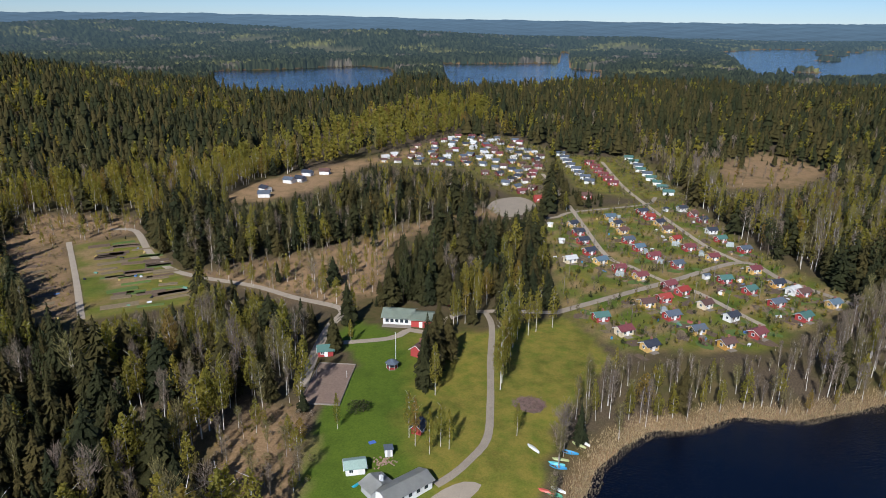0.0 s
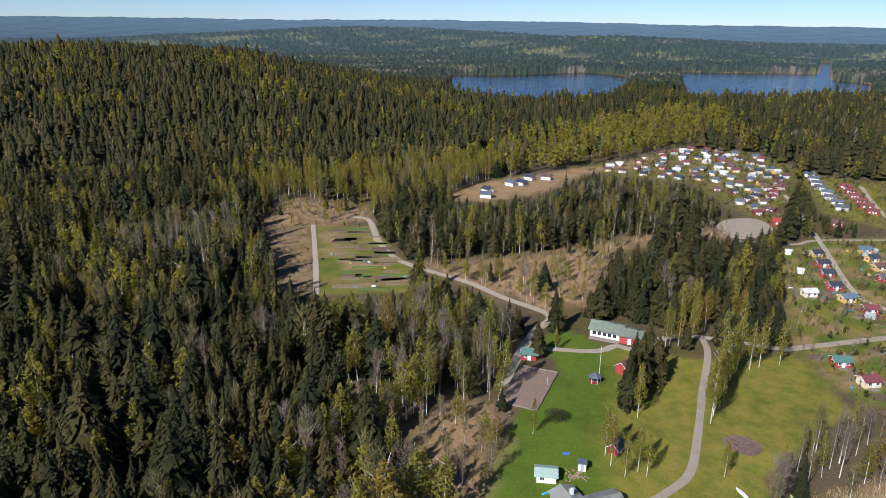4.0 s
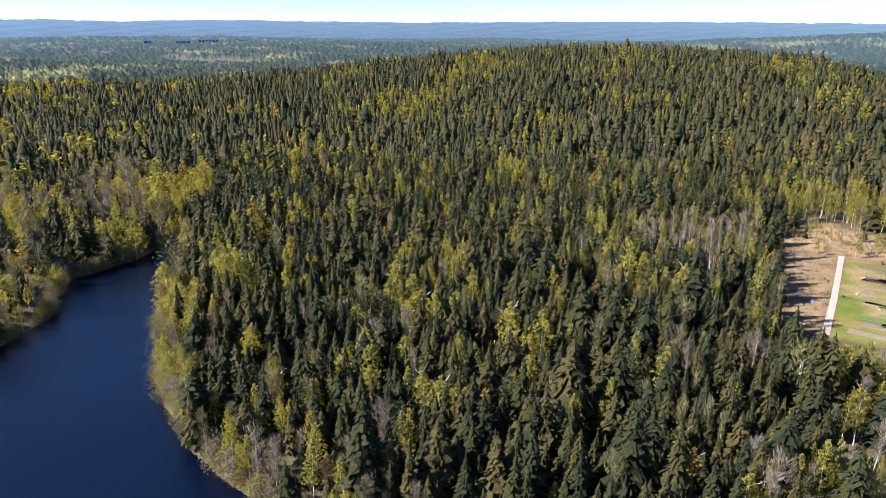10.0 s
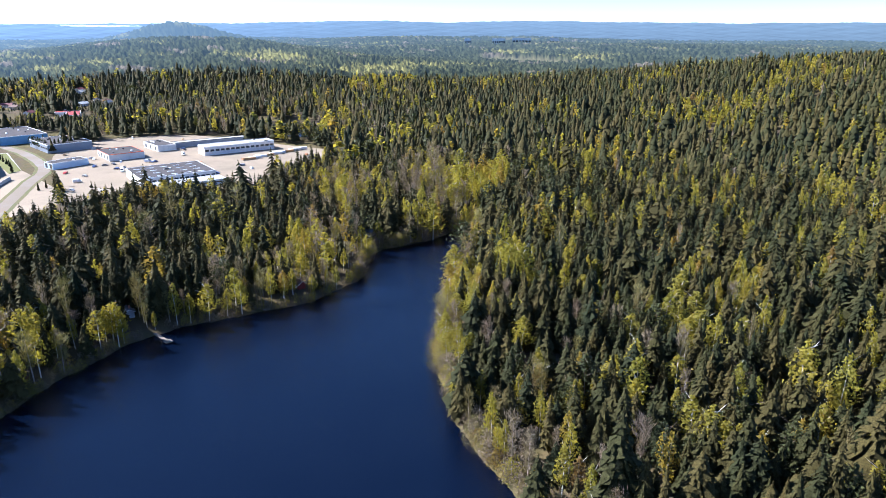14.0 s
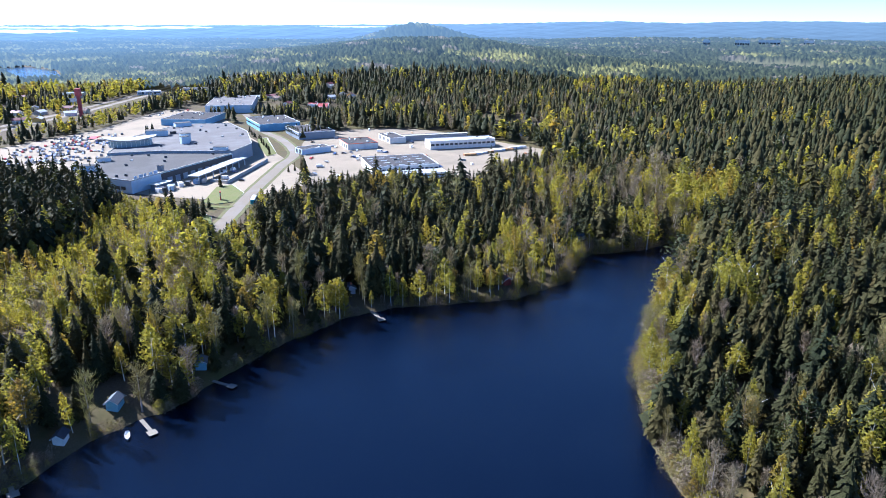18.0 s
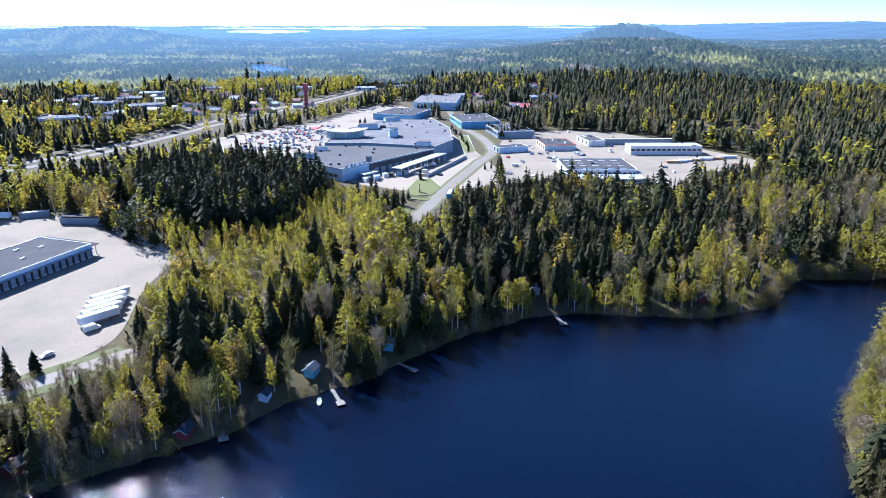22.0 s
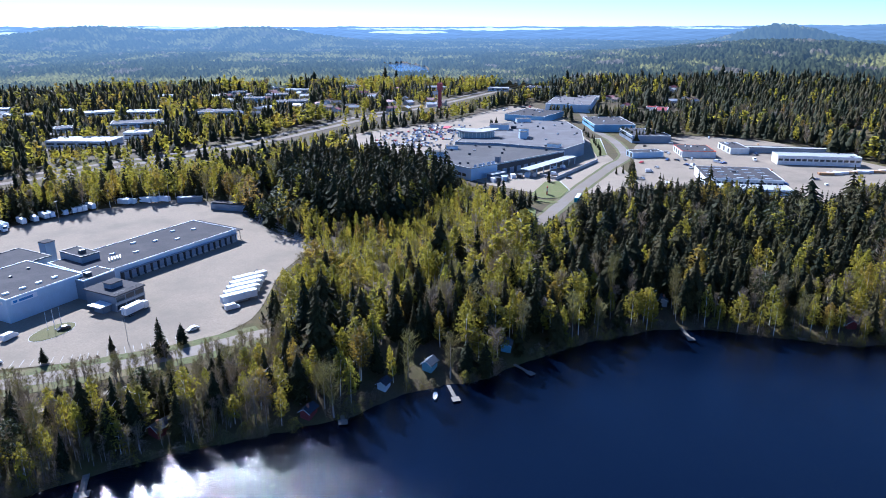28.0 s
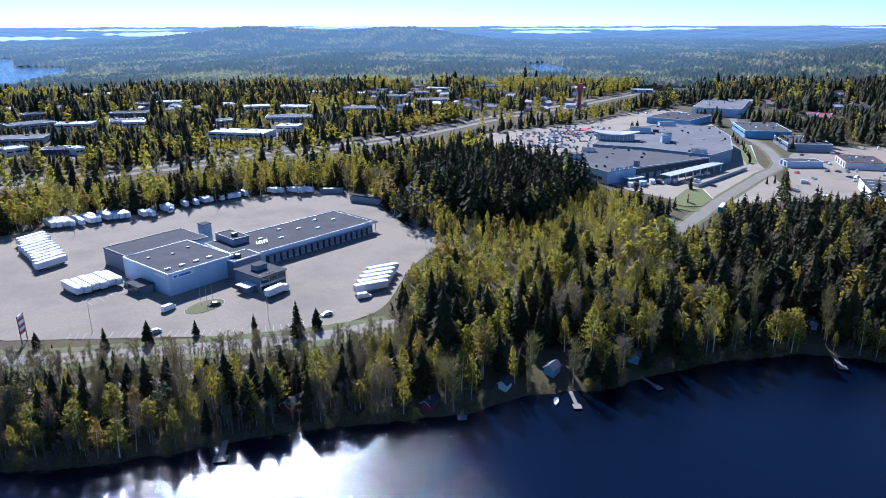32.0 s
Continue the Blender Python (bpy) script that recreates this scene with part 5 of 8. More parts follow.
gable("outbuilding", -20.0, 134.6, 12, 4.5, 3.7, 2.0, 0.7, "green", "white", "white shed with pale green roof on the lawn", "shed", "", 1, False, False)
gable("play_hut", -5.7, 151.0, 70, 3.4, 2.6, 2.0, 1.2, "navy", "red", "little red hut with dark roof under birches", "hut", "", 2, False, False)
gable("red_hut", -36.5, 192.6, 10, 4.6, 3.4, 2.2, 1.2, "teal", "red", "red hut with teal roof beside the track", "hut", "", 1, False, False)
gable("summer_cabin", -6.8, 193.5, 60, 5.0, 4.0, 2.6, 1.6, "brown", "red", "red cabin half hidden by spruces", "cabin", "", 2, False, True)
wb = thing("privy", -12.6, 140.8, 10, "white outdoor privy with grey lid roof", "shed")
part("wall", box(-0.9, 0.9, -0.9, 0.9, 0, 2.1, edge=0.02), WALL["white"], wb)
part("roof", box(-1.15, 1.15, -1.15, 1.15, 2.1, 2.25), ROOF["slate"], wb)
part("door", box(-0.35, 0.35, -0.95, -0.88, 0.05, 1.9), WALL["grey"], wb)

for i in range(70):
    if i == 0:
        rb = thing("rubble_heap", -13.6, 137.6, 20, "heap of brown bricks and rubble behind the shed", "rubble")
    part("brick", box(-0.22, 0.22, -0.13, 0.13, -0.08, 0.08), surface("rubble_brick", (0.3, 0.2, 0.15), 0.9, 0.4), rb).matrix_basis = pose(cg.gauss(0, 1.3), cg.gauss(0, 0.9), 0.05 + 0.25 * cg.random(), cg.uniform(-30, 30), cg.uniform(-30, 30), cg.uniform(0, 180))
for x, y, t, c, words in ((3.9, 232.6, 20, "red", "red car"), (5.8, 236.0, 30, "red", "red car")):
    e = thing("car", x, y, t, words + " parked behind the clubhouse", "car", "parked cars", lift=0.1)
    part("body", prism([(-2.15, 0.3), (2.1, 0.3), (2.15, 0.65), (1.3, 0.9), (0.6, 1.42), (-1.1, 1.45), (-1.9, 0.98), (-2.2, 0.9)], -0.87, 0.87), surface("bright_red_car", (0.55, 0.03, 0.04), 0.3, 0.05), e)
    part("windows", prism([(1.12, 0.97), (0.55, 1.36), (-1.05, 1.38), (-1.65, 0.99)], -0.885, 0.885), GLASS, e)
    for wx in (-1.35, 1.35):
        for s in (-0.78, 0.78):
            part("wheel", cyl(wx, 0.32, s - 0.1, s + 0.1, 0.32, n=8), DARK, e).matrix_basis = Matrix.Rotation(radians(90), 4, "X") @ Matrix.Diagonal((1, 1, -1, 1))
tt = thing("party_tent", 9.1, 239.2, 15, "white party tent on the gravel", "tent")
part("canopy", cyl(0, 0, 2.0, 3.0, 2.0, 0.1, 4), WHITE, tt)
for x in (-1.2, 1.2):
    for y in (-1.2, 1.2):
        part("pole", cyl(x, y, 0, 2.05, 0.04, n=5), WHITE, tt)
tp = thing("tarpaulin", -17.1, 145.7, 30, "crumpled blue tarpaulin on the lawn", "tarpaulin")
part("sheet", box(-0.9, 0.9, -0.6, 0.6, 0.0, 0.18, edge=0.06), surface("blue_tarp", (0.08, 0.14, 0.4), 0.5), tp)
kk = thing("kayak", -18.9, 129.4, 50, "turquoise kayak lying beside the shed", "kayak")
part("hull", prism([(-1.4, 0.25), (-0.9, 0.02), (0.9, 0.02), (1.4, 0.25), (0.9, 0.32), (-0.9, 0.32)], -0.3, 0.3), surface("kayak_turquoise", (0.05, 0.4, 0.5), 0.4), kk)

gz = thing("gazebo", -15.0, 184.2, 5, "red and white hexagonal garden gazebo with slate roof", "gazebo")
for i in range(6):
    a0, a1 = math.pi / 3 * i, math.pi / 3 * (i + 1)
    x0, y0, x1, y1 = 2 * math.cos(a0), 2 * math.sin(a0), 2 * math.cos(a1), 2 * math.sin(a1)
    part("post", cyl(x0, y0, 0, 2.3, 0.09, n=6), WHITE, gz)
    bm = bmesh.new()
    vs = [bm.verts.new(p) for p in ((x0, y0, 0), (x1, y1, 0), (x1, y1, 0.95), (x0, y0, 0.95))]
    bm.faces.new(vs)
    bmesh.ops.solidify(bm, geom=bm.faces[:], thickness=0.06)
    part("panel", bm, WALL["red"], gz, "red boarded panel")
part("roof", cyl(0, 0, 2.3, 3.7, 2.7, 0.12, 6), ROOF["slate"], gz)
part("floor", cyl(0, 0, -0.1, 0.12, 2.1, n=6), PLANK, gz)

gz.matrix_basis = gz.matrix_basis @ Matrix.Diagonal((0.82, 0.82, 0.85, 1))

fp = thing("flagpole", -14.2, 188.8, 0, "tall white flagpole standing on the lawn", "flagpole")
part("pole", cyl(0, 0, 0, 9.6, 0.09, 0.04, 8), WHITE, fp)
part("finial", cyl(0, 0, 9.6, 9.8, 0.09, 0.02, 8), WHITE, fp)
part("foot", box(-0.25, 0.25, -0.25, 0.25, -0.1, 0.25, edge=0.03), CONCRETE, fp)

ct = thing("ball_court", -32.3, 178.0, -4, "worn gravel ball court with a low plank border", "court", lift=0.12)
part("surface", box(-5.5, 5.5, -15, 8, -0.2, 0.05), surface("court_gravel", (0.2, 0.14, 0.105), 0.95, 0.2, 1.5, 0.1), ct)
for a, b, c, d in ((-5.6, 5.6, 8.0, 8.15), (-5.6, 5.6, -15.15, -15.0), (5.5, 5.65, -14.99, 7.99), (-5.65, -5.5, -14.99, 7.99)):
    part("border", box(a, b, c, d, -0.2, 0.35), PLANK, ct)
for s in (-1, 1):
    part("net_post", cyl(s * 4.5, 0, 0, 2.4, 0.05, n=6), WHITE, ct)

bp = thing("brushwood_pile", 24.3, 164.5, 0, "round heap of brown cut branches on the grass", "brush pile")
bg = np.random.default_rng(3)
v, f = [], []
for i in range(900):
    r, a = 3.9 * math.sqrt(bg.random()), bg.random() * 6.283
    c = np.array([r * math.cos(a) * 1.15, r * math.sin(a), 0.1 + 0.75 * (1 - (r / 4.2) ** 2) * bg.random()])
    d = bg.normal(size=3) * np.array([1, 1, 0.25])
    d = d / np.linalg.norm(d) * (0.4 + 0.7 * bg.random())
    w = np.array([-d[1], d[0], 0.02]) * 0.06
    k = len(v)
    v += [tuple(c - d - w), tuple(c - d + w), tuple(c + d), tuple(c + np.array([0, 0, 0.06]))]
    f += [(k, k + 1, k + 3), (k + 1, k + 2, k + 3), (k + 2, k, k + 3)]
shared("brushwood", mesh_from("brushwood", v, f, [surface("cut_branches", (0.2, 0.13, 0.11), 0.9, 0.4, 3)]), bp)
part("core", cyl(0, 0, -0.2, 0.35, 4.2, 2.5, 18), SOIL, bp, "packed dark litter")


# ---- boats ----
def rowing_boat(x, y, turn, colour, label, z=None, roll=0):
    e = thing("rowing_boat", x, y, turn, label, "boat", "rowing boats", z)
    bm = bmesh.new()
    rows, n = [], 9
    for i in range(n):
        t = i / (n - 1)
        w = 0.72 * math.sin(math.pi * (0.12 + 0.86 * t)) ** 0.7 * (1 if t < 0.95 else 0.35)
        s = 2.1 * (2 * t - 1)
        lift = 0.18 * abs(2 * t - 1) ** 2
        rows.append([bm.verts.new((s, k * w, z0 + lift)) for k, z0 in ((-1, 0.5), (-0.75, 0.14), (0, 0.0), (0.75, 0.14), (1, 0.5))])
    for a, b in zip(rows[:-1], rows[1:]):
        for k in range(4):
            bm.faces.new((a[k], a[k + 1], b[k + 1], b[k]))
    bm.faces.new(rows[0])
    bmesh.ops.recalc_face_normals(bm, faces=bm.faces[:])
    if roll:
        bmesh.ops.rotate(bm, verts=bm.verts[:], cent=(0, 0, 0.28), matrix=Matrix.Rotation(radians(roll), 3, "X"))
    bmesh.ops.solidify(bm, geom=bm.faces[:], thickness=0.04)
    part("hull", bm, colour, e)
    zb = 0.2 if roll else 0.33
    for s in (-0.9, 0.3):
        part("thwart", box(s - 0.13, s + 0.13, -0.55, 0.55, zb, zb + 0.04), PLANK, e)
    return e


BOAT = {"blue": surface("boat_blue", (0.06, 0.28, 0.5), 0.4, 0.1), "red": surface("boat_red", (0.5, 0.1, 0.07), 0.4, 0.1), "green": surface("boat_green", (0.12, 0.4, 0.25), 0.4, 0.1),
        "white": surface("boat_white", (0.7, 0.7, 0.66), 0.4, 0.08), "olive": surface("boat_olive", (0.4, 0.42, 0.18), 0.4, 0.1), "turquoise": surface("boat_turquoise", (0.15, 0.5, 0.5), 0.4, 0.1)}
for x, y, a, c in ((28.6, 139.6, -20, "blue"), (28.4, 141.0, -18, "turquoise"), (29.6, 142.8, -12, "olive"), (35.4, 149.5, -40, "olive"), (36.8, 150.6, -45, "white"), (27.4, 132.5, -35, "white"), (24.4, 131.4, -25, "red"), (26.2, 130.6, -28, "green"), (23.3, 145.6, -55, "white"), (32.6, 145.8, -20, "blue")):
    rowing_boat(x, y, a, BOAT[c], "%s rowing boat pulled up on the grass" % c, roll=0 if c in ("blue", "green") else 165)


# ---- freight depot ----
dep = thing("freight_warehouse", -70.0, -281.0, 0, "large freight warehouse with pale blue front hall and dark roofs", "warehouse")


def yard_box(cx, cy, turn, L, W, z0, z1):
    m = Matrix.Translation((cx + 70.0, cy + 281.0, 0)) @ Matrix.Rotation(radians(turn), 4, "Z")
    bm = box(-L / 2, L / 2, -W / 2, W / 2, z0, z1)
    bm.transform(m)
    return bm


AX = 15.5          # the warehouse's long axis
GREY_CLAD = surface("grey_blue_cladding", (0.20, 0.23, 0.27), 0.5, 0.06, 2.0, 0.15, soil=0.15)


def slide(cx, cy, turn, u, v):
    c, s = math.cos(radians(turn)), math.sin(radians(turn))
    return cx + u * c - v * s, cy + u * s + v * c


def block(cx, cy, L, W, h, mat, roof_label="dark felt roof", turn=AX, z0=-0.6, cap=WHITE):
    part("wall", yard_box(cx, cy, turn, L, W, z0, h - 0.4), mat, dep)
    part("roof", yard_box(cx, cy, turn, L - 0.5, W - 0.5, h - 0.399, h - 0.15), FELT, dep, roof_label)
    for u, v, l, w in ((0, -W / 2 + 0.1, L + 0.2, 0.3), (0, W / 2 - 0.1, L + 0.2, 0.3), (-L / 2 + 0.1, 0, 0.3, W - 0.52), (L / 2 - 0.1, 0, 0.3, W - 0.52)):
        part("parapet", yard_box(*slide(cx, cy, turn, u, v), turn, l, w, h - 0.39, h + 0.1), cap, dep, "pale metal parapet cap")


STEEL_BLUE = surface("steel_blue_cladding", (0.24, 0.30, 0.37), 0.5, 0.06, 2.0, 0.15)
ZINC = surface("galvanised", (0.5, 0.5, 0.5), 0.4, 0.1, metal=0.6)
WING = (-126.5, -292.5, 12.0)
block(-69.8, -279.5, 29.6, 33.8, 9.2, BLUE_PANEL)
block(-69.0, -309.3, 37.5, 22.0, 7.8, GREY_CLAD, cap=DARK)
block(WING[0], WING[1], 75.0, 30.0, 6.3, BLUE_PANEL, turn=WING[2])
block(-98.6, -296.5, 8.0, 15.0, 9.0, GREY_CLAD, turn=12, cap=DARK)
block(-91.8, -268.2, 13.5, 10.0, 8.2, GREY_CLAD)
part("stair_tower", yard_box(-92.6, -316.0, AX, 4.4, 4.4, -0.6, 10.6), STEEL_BLUE, dep, "blue-grey roof tower")
part("tower_cap", yard_box(-92.6, -316.0, AX, 4.8, 4.8, 10.6, 10.9), FELT, dep)
part("dock_wall", yard_box(*slide(*WING, -5.6, 15.06), WING[2], 62.6, 0.14, -0.5, 4.1), DARK, dep, "dark recessed loading front")
part("dock_ledge", yard_box(*slide(*WING, -5.6, 15.6), WING[2], 62.8, 1.2, 4.1, 4.35), STEEL_BLUE, dep, "narrow canopy over the docks")
for i in range(18):
    u = -35.0 + 3.42 * i
    part("dock_door", yard_box(*slide(*WING, u, 15.2), WING[2], 2.5, 0.12, 0.9, 3.5), STEEL_BLUE, dep, "blue-grey loading dock door")
    part("dock_shelter", yard_box(*slide(*WING, u + 1.71, 15.55), WING[2], 0.5, 1.0, 0.2, 4.09), DARK, dep, "black dock shelter fin")
    part("dock_bumper", yard_box(*slide(*WING, u, 15.35), WING[2], 2.6, 0.44, 0.0, 0.85), CONCRETE, dep)
part("canopy", yard_box(*slide(*WING, -39.6, -0.5), WING[2], 4.2, 31.0, 4.9, 5.25), FELT, dep, "flat loading canopy")
for i in range(5):
    part("canopy_post", yard_box(*slide(*WING, -41.2, -14 + 6.8 * i), WING[2], 0.25, 0.25, -0.4, 4.9), ZINC, dep)
part("entrance_canopy", yard_box(-52.2, -272.4, AX, 6.6, 10.0, 3.3, 3.65), FELT, dep, "dark entrance canopy")
part("entrance_lobby", yard_box(-52.4, -272.4, AX, 5.8, 9.0, -0.5, 3.29), GREY_CLAD, dep)
for i in range(4):
    part("lobby_window", yard_box(*slide(-52.4, -272.4, AX, 2.92, -3.4 + 2.3 * i), AX, 0.1, 1.7, 0.6, 2.6), GLASS, dep)
for i in range(4):
    part("roof_vent", yard_box(*slide(-69.8, -279.5, AX, 11.5 - 6.2 * i, 11.5), AX, 2.2, 1.0, 9.0, 9.7), WHITE, dep, "white roof hatch")
for i in range(3):
    part("roof_vent", yard_box(*slide(-69.8, -279.5, AX, 9.0 - 9 * i, -7.0 + 3 * (i % 2)), AX, 1.0, 1.0, 9.0, 9.6), DARK, dep, "dark roof vent")
for i in range(8):
    part("roof_vent", yard_box(*slide(*WING, 24 - 7.2 * i, -2 + 6 * (i % 3 - 1)), WING[2], 2.4, 0.9, 6.1, 6.7), WHITE, dep, "white roof hatch")
for i in range(5):
    part("roof_duct", yard_box(*slide(*WING, 22.5 - 1.3 * i, 4.0), WING[2] + 60, 4.5, 0.45, 6.15, 6.9), ZINC, dep)
part("roof_unit", yard_box(*slide(-98.6, -296.5, 12, 0, 2), 12, 2.4, 2.0, 8.8, 10.2), DARK, dep, "dark ventilation unit")
part("roof_unit", yard_box(*slide(-91.8, -268.2, AX, 2, 1), AX, 2.2, 2.2, 8.0, 9.4), DARK, dep, "dark ventilation unit")
part("signboard", yard_box(*slide(-69.8, -279.5, AX, 8.6, 17.05), AX, 9.6, 0.2, 6.7, 8.4), WHITE, dep, "white signboard with blue bars")
for i, (u, w) in enumerate(((12.0, 1.4), (8.0, 5.0))):
    part("sign_bar", yard_box(*slide(-69.8, -279.5, AX, u, 17.2), AX, w, 0.12, 7.15, 8.0), surface("sign_blue", (0.05, 0.2, 0.45), 0.5), dep)
part("notice_board", yard_box(*slide(-69.8, -279.5, AX, 14.9, 11.0), AX, 0.2, 7.0, 7.0, 8.0), WHITE, dep, "white sign strip")

off = thing("office_block", -93.5, -251.2, AX, "two-storey dark office block with flat roof", "office")
part("wall", box(-6.3, 6.3, -8, 8, -0.5, 6.2), GREY_CLAD, off)
part("roof", box(-6.8, 6.8, -8.5, 8.5, 6.2, 6.6), FELT, off)
part("penthouse", box(-2.5, 2.5, -2.5, 1.5, 6.6, 8.6), GREY_CLAD, off, "dark plant room")
part("penthouse_roof", box(-2.8, 2.8, -2.8, 1.8, 8.6, 8.8), FELT, off)
part("entrance", box(6.303, 9.6, 0.0, 5.0, -0.4, 3.0), GREY_CLAD, off)
part("entrance_roof", box(6.303, 11.5, -0.8, 6.0, 3.0, 3.25), WHITE, off, "pale entrance roof")
for fl in (0.8, 3.9):
    for i in range(3):
        part("window", box(-5.9 + 4.1 * i, -2.4 + 4.1 * i, 7.97, 8.08, fl, fl + 1.7), GLASS, off)
    for i in range(4):
        part("window", box(-6.38, -6.27, -7.3 + 3.9 * i, -4.2 + 3.9 * i, fl, fl + 1.7), GLASS, off)
part("band", box(-6.45, 6.45, 8.003, 8.16, 2.75, 3.5), CONCRETE, off, "pale storey band")
for i in range(9):
    part("roof_rail", cyl(-6.3 + 1.57 * i, 8.1, 6.6, 7.5, 0.05, n=5), DARK, off)
part("rail_bar", box(-6.4, 6.4, 8.06, 8.14, 7.5, 7.57), DARK, off)

# trailers
TYRE = surface("tyre_rubber", (0.025, 0.025, 0.025), 0.9, 0.2)
RIM = surface("steel_rim", (0.4, 0.4, 0.4), 0.4, 0.1, metal=0.7)
TR_WHITE = surface("trailer_white", (0.74, 0.75, 0.76), 0.45, 0.04, 2, 0.4, soil=0.15)


def wheel(parent, x, y, r=0.5, w=0.32):
    k = ("wheel", r, w)
    if k not in MESH:
        MESH[k] = data(cyl(0, 0, -w / 2, w / 2, r, n=12, axis="y"), "tyre", TYRE)
        MESH[("rim", r, w)] = data(cyl(0, 0, -w / 2 - 0.015, w / 2 + 0.015, r * 0.55, n=8, axis="y"), "rim", RIM)
    t = shared("tyre", MESH[k], parent, "", pose(x, y, r))
    shared("rim", MESH[("rim", r, w)], t)


trl = thing("semi_trailer", -20, -366, 0, "white box semi-trailer parked in a row on asphalt", "trailer", "parked trailers")
part("box_body", box(-6.8, 6.8, -1.27, 1.27, 1.25, 3.95, edge=0.05), TR_WHITE, trl)
part("chassis", box(-6.5, 6.3, -0.5, 0.5, 0.95, 1.249), DARK, trl)
part("rear_door", box(-6.86, -6.802, -1.2, 1.2, 1.3, 3.85), surface("trailer_door", (0.6, 0.61, 0.63), 0.5, 0.05), trl)
part("cooling_unit", box(6.81, 7.25, -1.0, 1.0, 2.2, 3.7, edge=0.05), WHITE, trl)
part("underrun_guard", box(-3.0, 3.0, -1.25, -1.2, 0.55, 1.1), RIM, trl)
for s in (-0.5, 0.5):
    part("landing_leg", box(3.6, 3.8, s - 0.1, s + 0.1, 0.0, 0.95), DARK, trl)
for wx in (-5.2, -3.9, -2.6):
    for s in (-1.0, 1.0):
        wheel(trl, wx, s)


def put_trailer(x, y, turn):
    return copy_thing(trl, pose(x, y, ground_at(x, y) + 0.14, 0, 0, turn))


tg = random.Random(8)
for i in range(11):
    put_trailer(-25.6 - 0.25 * i + tg.uniform(-0.7, 0.7), -370.0 + 4.6 * i, 207 + tg.uniform(-1.5, 1.5))
for i in range(6):
    put_trailer(-30.2 - 3.05 * i + tg.uniform(-0.2, 0.2), -286.0 - 0.6 * i + 0.9 * (i % 2), 103 + tg.uniform(-1.5, 1.5))
for x, y in ((-37, -394), (-39.8, -393), (-42.6, -392.6), (-45.4, -391.5), (-50.0, -391.0), (-54.5, -391.5), (-57.7, -392), (-63, -393.5), (-66, -392.5), (-69.4, -391.8), (-72.4, -391.6)):
    put_trailer(x, y, 100 + tg.uniform(-3, 3))
swap = thing("swap_body", -84.5, -384.0, 100, "white swap body container on legs at the yard edge", "container", "swap bodies", lift=0.14)
part("body", box(-3.7, 3.7, -1.25, 1.25, 1.1, 3.8, edge=0.05), TR_WHITE, swap)
part("floor_frame", box(-3.6, 3.6, -0.5, 0.5, 0.85, 1.099), DARK, swap)
for s1 in (-1, 1):
    part("door", box(3.702, 3.76, -0.6 + 0.62 * s1 - 0.01, 0.58 + 0.62 * s1, 1.2, 3.7), TR_WHITE, swap)
    for s2 in (-2.8, 2.8):
        part("leg", box(s2 - 0.1, s2 + 0.1, s1 * 1.1 - 0.1, s1 * 1.1 + 0.1, 0, 1.099), DARK, swap)
for x, y in ((-81, -386), (-93.5, -391), (-96.6, -391.5), (-105.8, -394), (-111.6, -394.5), (-117.4, -396.5), (-120.4, -396.8), (-127, -396.5), (-132, -397.5), (-134.9, -397.7), (-137.8, -398), (-142.5, -398.5), (-159.6, -394.5), (-162.6, -393), (-170.2, -389), (-173.1, -387), (-178.2, -383.5)):
    copy_thing(swap, pose(x, y, ground_at(x, y) + 0.14, 0, 0, 96 + (20 if x < -150 else 0) + tg.uniform(-3, 3)))
dc = thing("storage_container", -189.5, -374.0, -35, "long dark storage container with pale roof", "container", lift=0.14)
part("body", box(-7, 7, -1.5, 1.5, 0.1, 3.0, edge=0.04), GREY_CLAD, dc)
part("lid", box(-7.2, 7.2, -1.7, 1.7, 3.0, 3.2), surface("container_lid", (0.42, 0.43, 0.44), 0.7), dc)
for i in range(4):
    put_trailer(-125.0 - 3.4 * i, -217.5 - 3.5 * i, 172 + tg.uniform(-3, 3))
trl.matrix_basis = pose(-139.0, -231.8, ground_at(-139.0, -231.8) + 0.14, 0, 0, 172)


def lorry(x, y, turn, label):
    e = thing("lorry", x, y, turn, label, "truck", lift=0.14)
    part("box_body", box(-5.2, 3.0, -1.27, 1.27, 1.05, 3.8, edge=0.05), TR_WHITE, e)
    part("cab", prism([(3.2, 0.6), (5.3, 0.6), (5.3, 1.9), (5.05, 3.1), (3.2, 3.2)], -1.2, 1.2), WHITE, e)
    part("windscreen", prism([(5.335, 1.85), (5.1, 2.95), (5.08, 2.95), (5.31, 1.85)], -1.05, 1.05), GLASS, e)
    part("chassis", box(-5.0, 5.0, -0.5, 0.5, 0.65, 1.049), DARK, e)
    for wx in (-3.6, -2.4, 4.2):
        for s in (-1.0, 1.0):
            wheel(e, wx, s)
    return e


lorry(-94.0, -236.5, 200, "white box lorry driving past the office block")
lorry(-94.5, -389.5, 100, "white box lorry among the parked trailers")


def van(x, y, turn, paint, label, group=""):
    e = thing("van", x, y, turn, label, "van", group, lift=0.14)
    part("body", prism([(-2.7, 0.4), (2.6, 0.4), (2.7, 1.1), (1.9, 1.4), (1.1, 2.3), (-2.6, 2.35), (-2.7, 2.2)], -0.98, 0.98), paint, e)
    part("windscreen", prism([(1.93, 1.43), (1.17, 2.25), (1.13, 2.25), (1.89, 1.43)], -0.85, 0.85), GLASS, e)
    for wx in (-1.7, 1.7):
        for s in (-0.85, 0.85):
            wheel(e, wx, s, 0.34, 0.24)
    return e


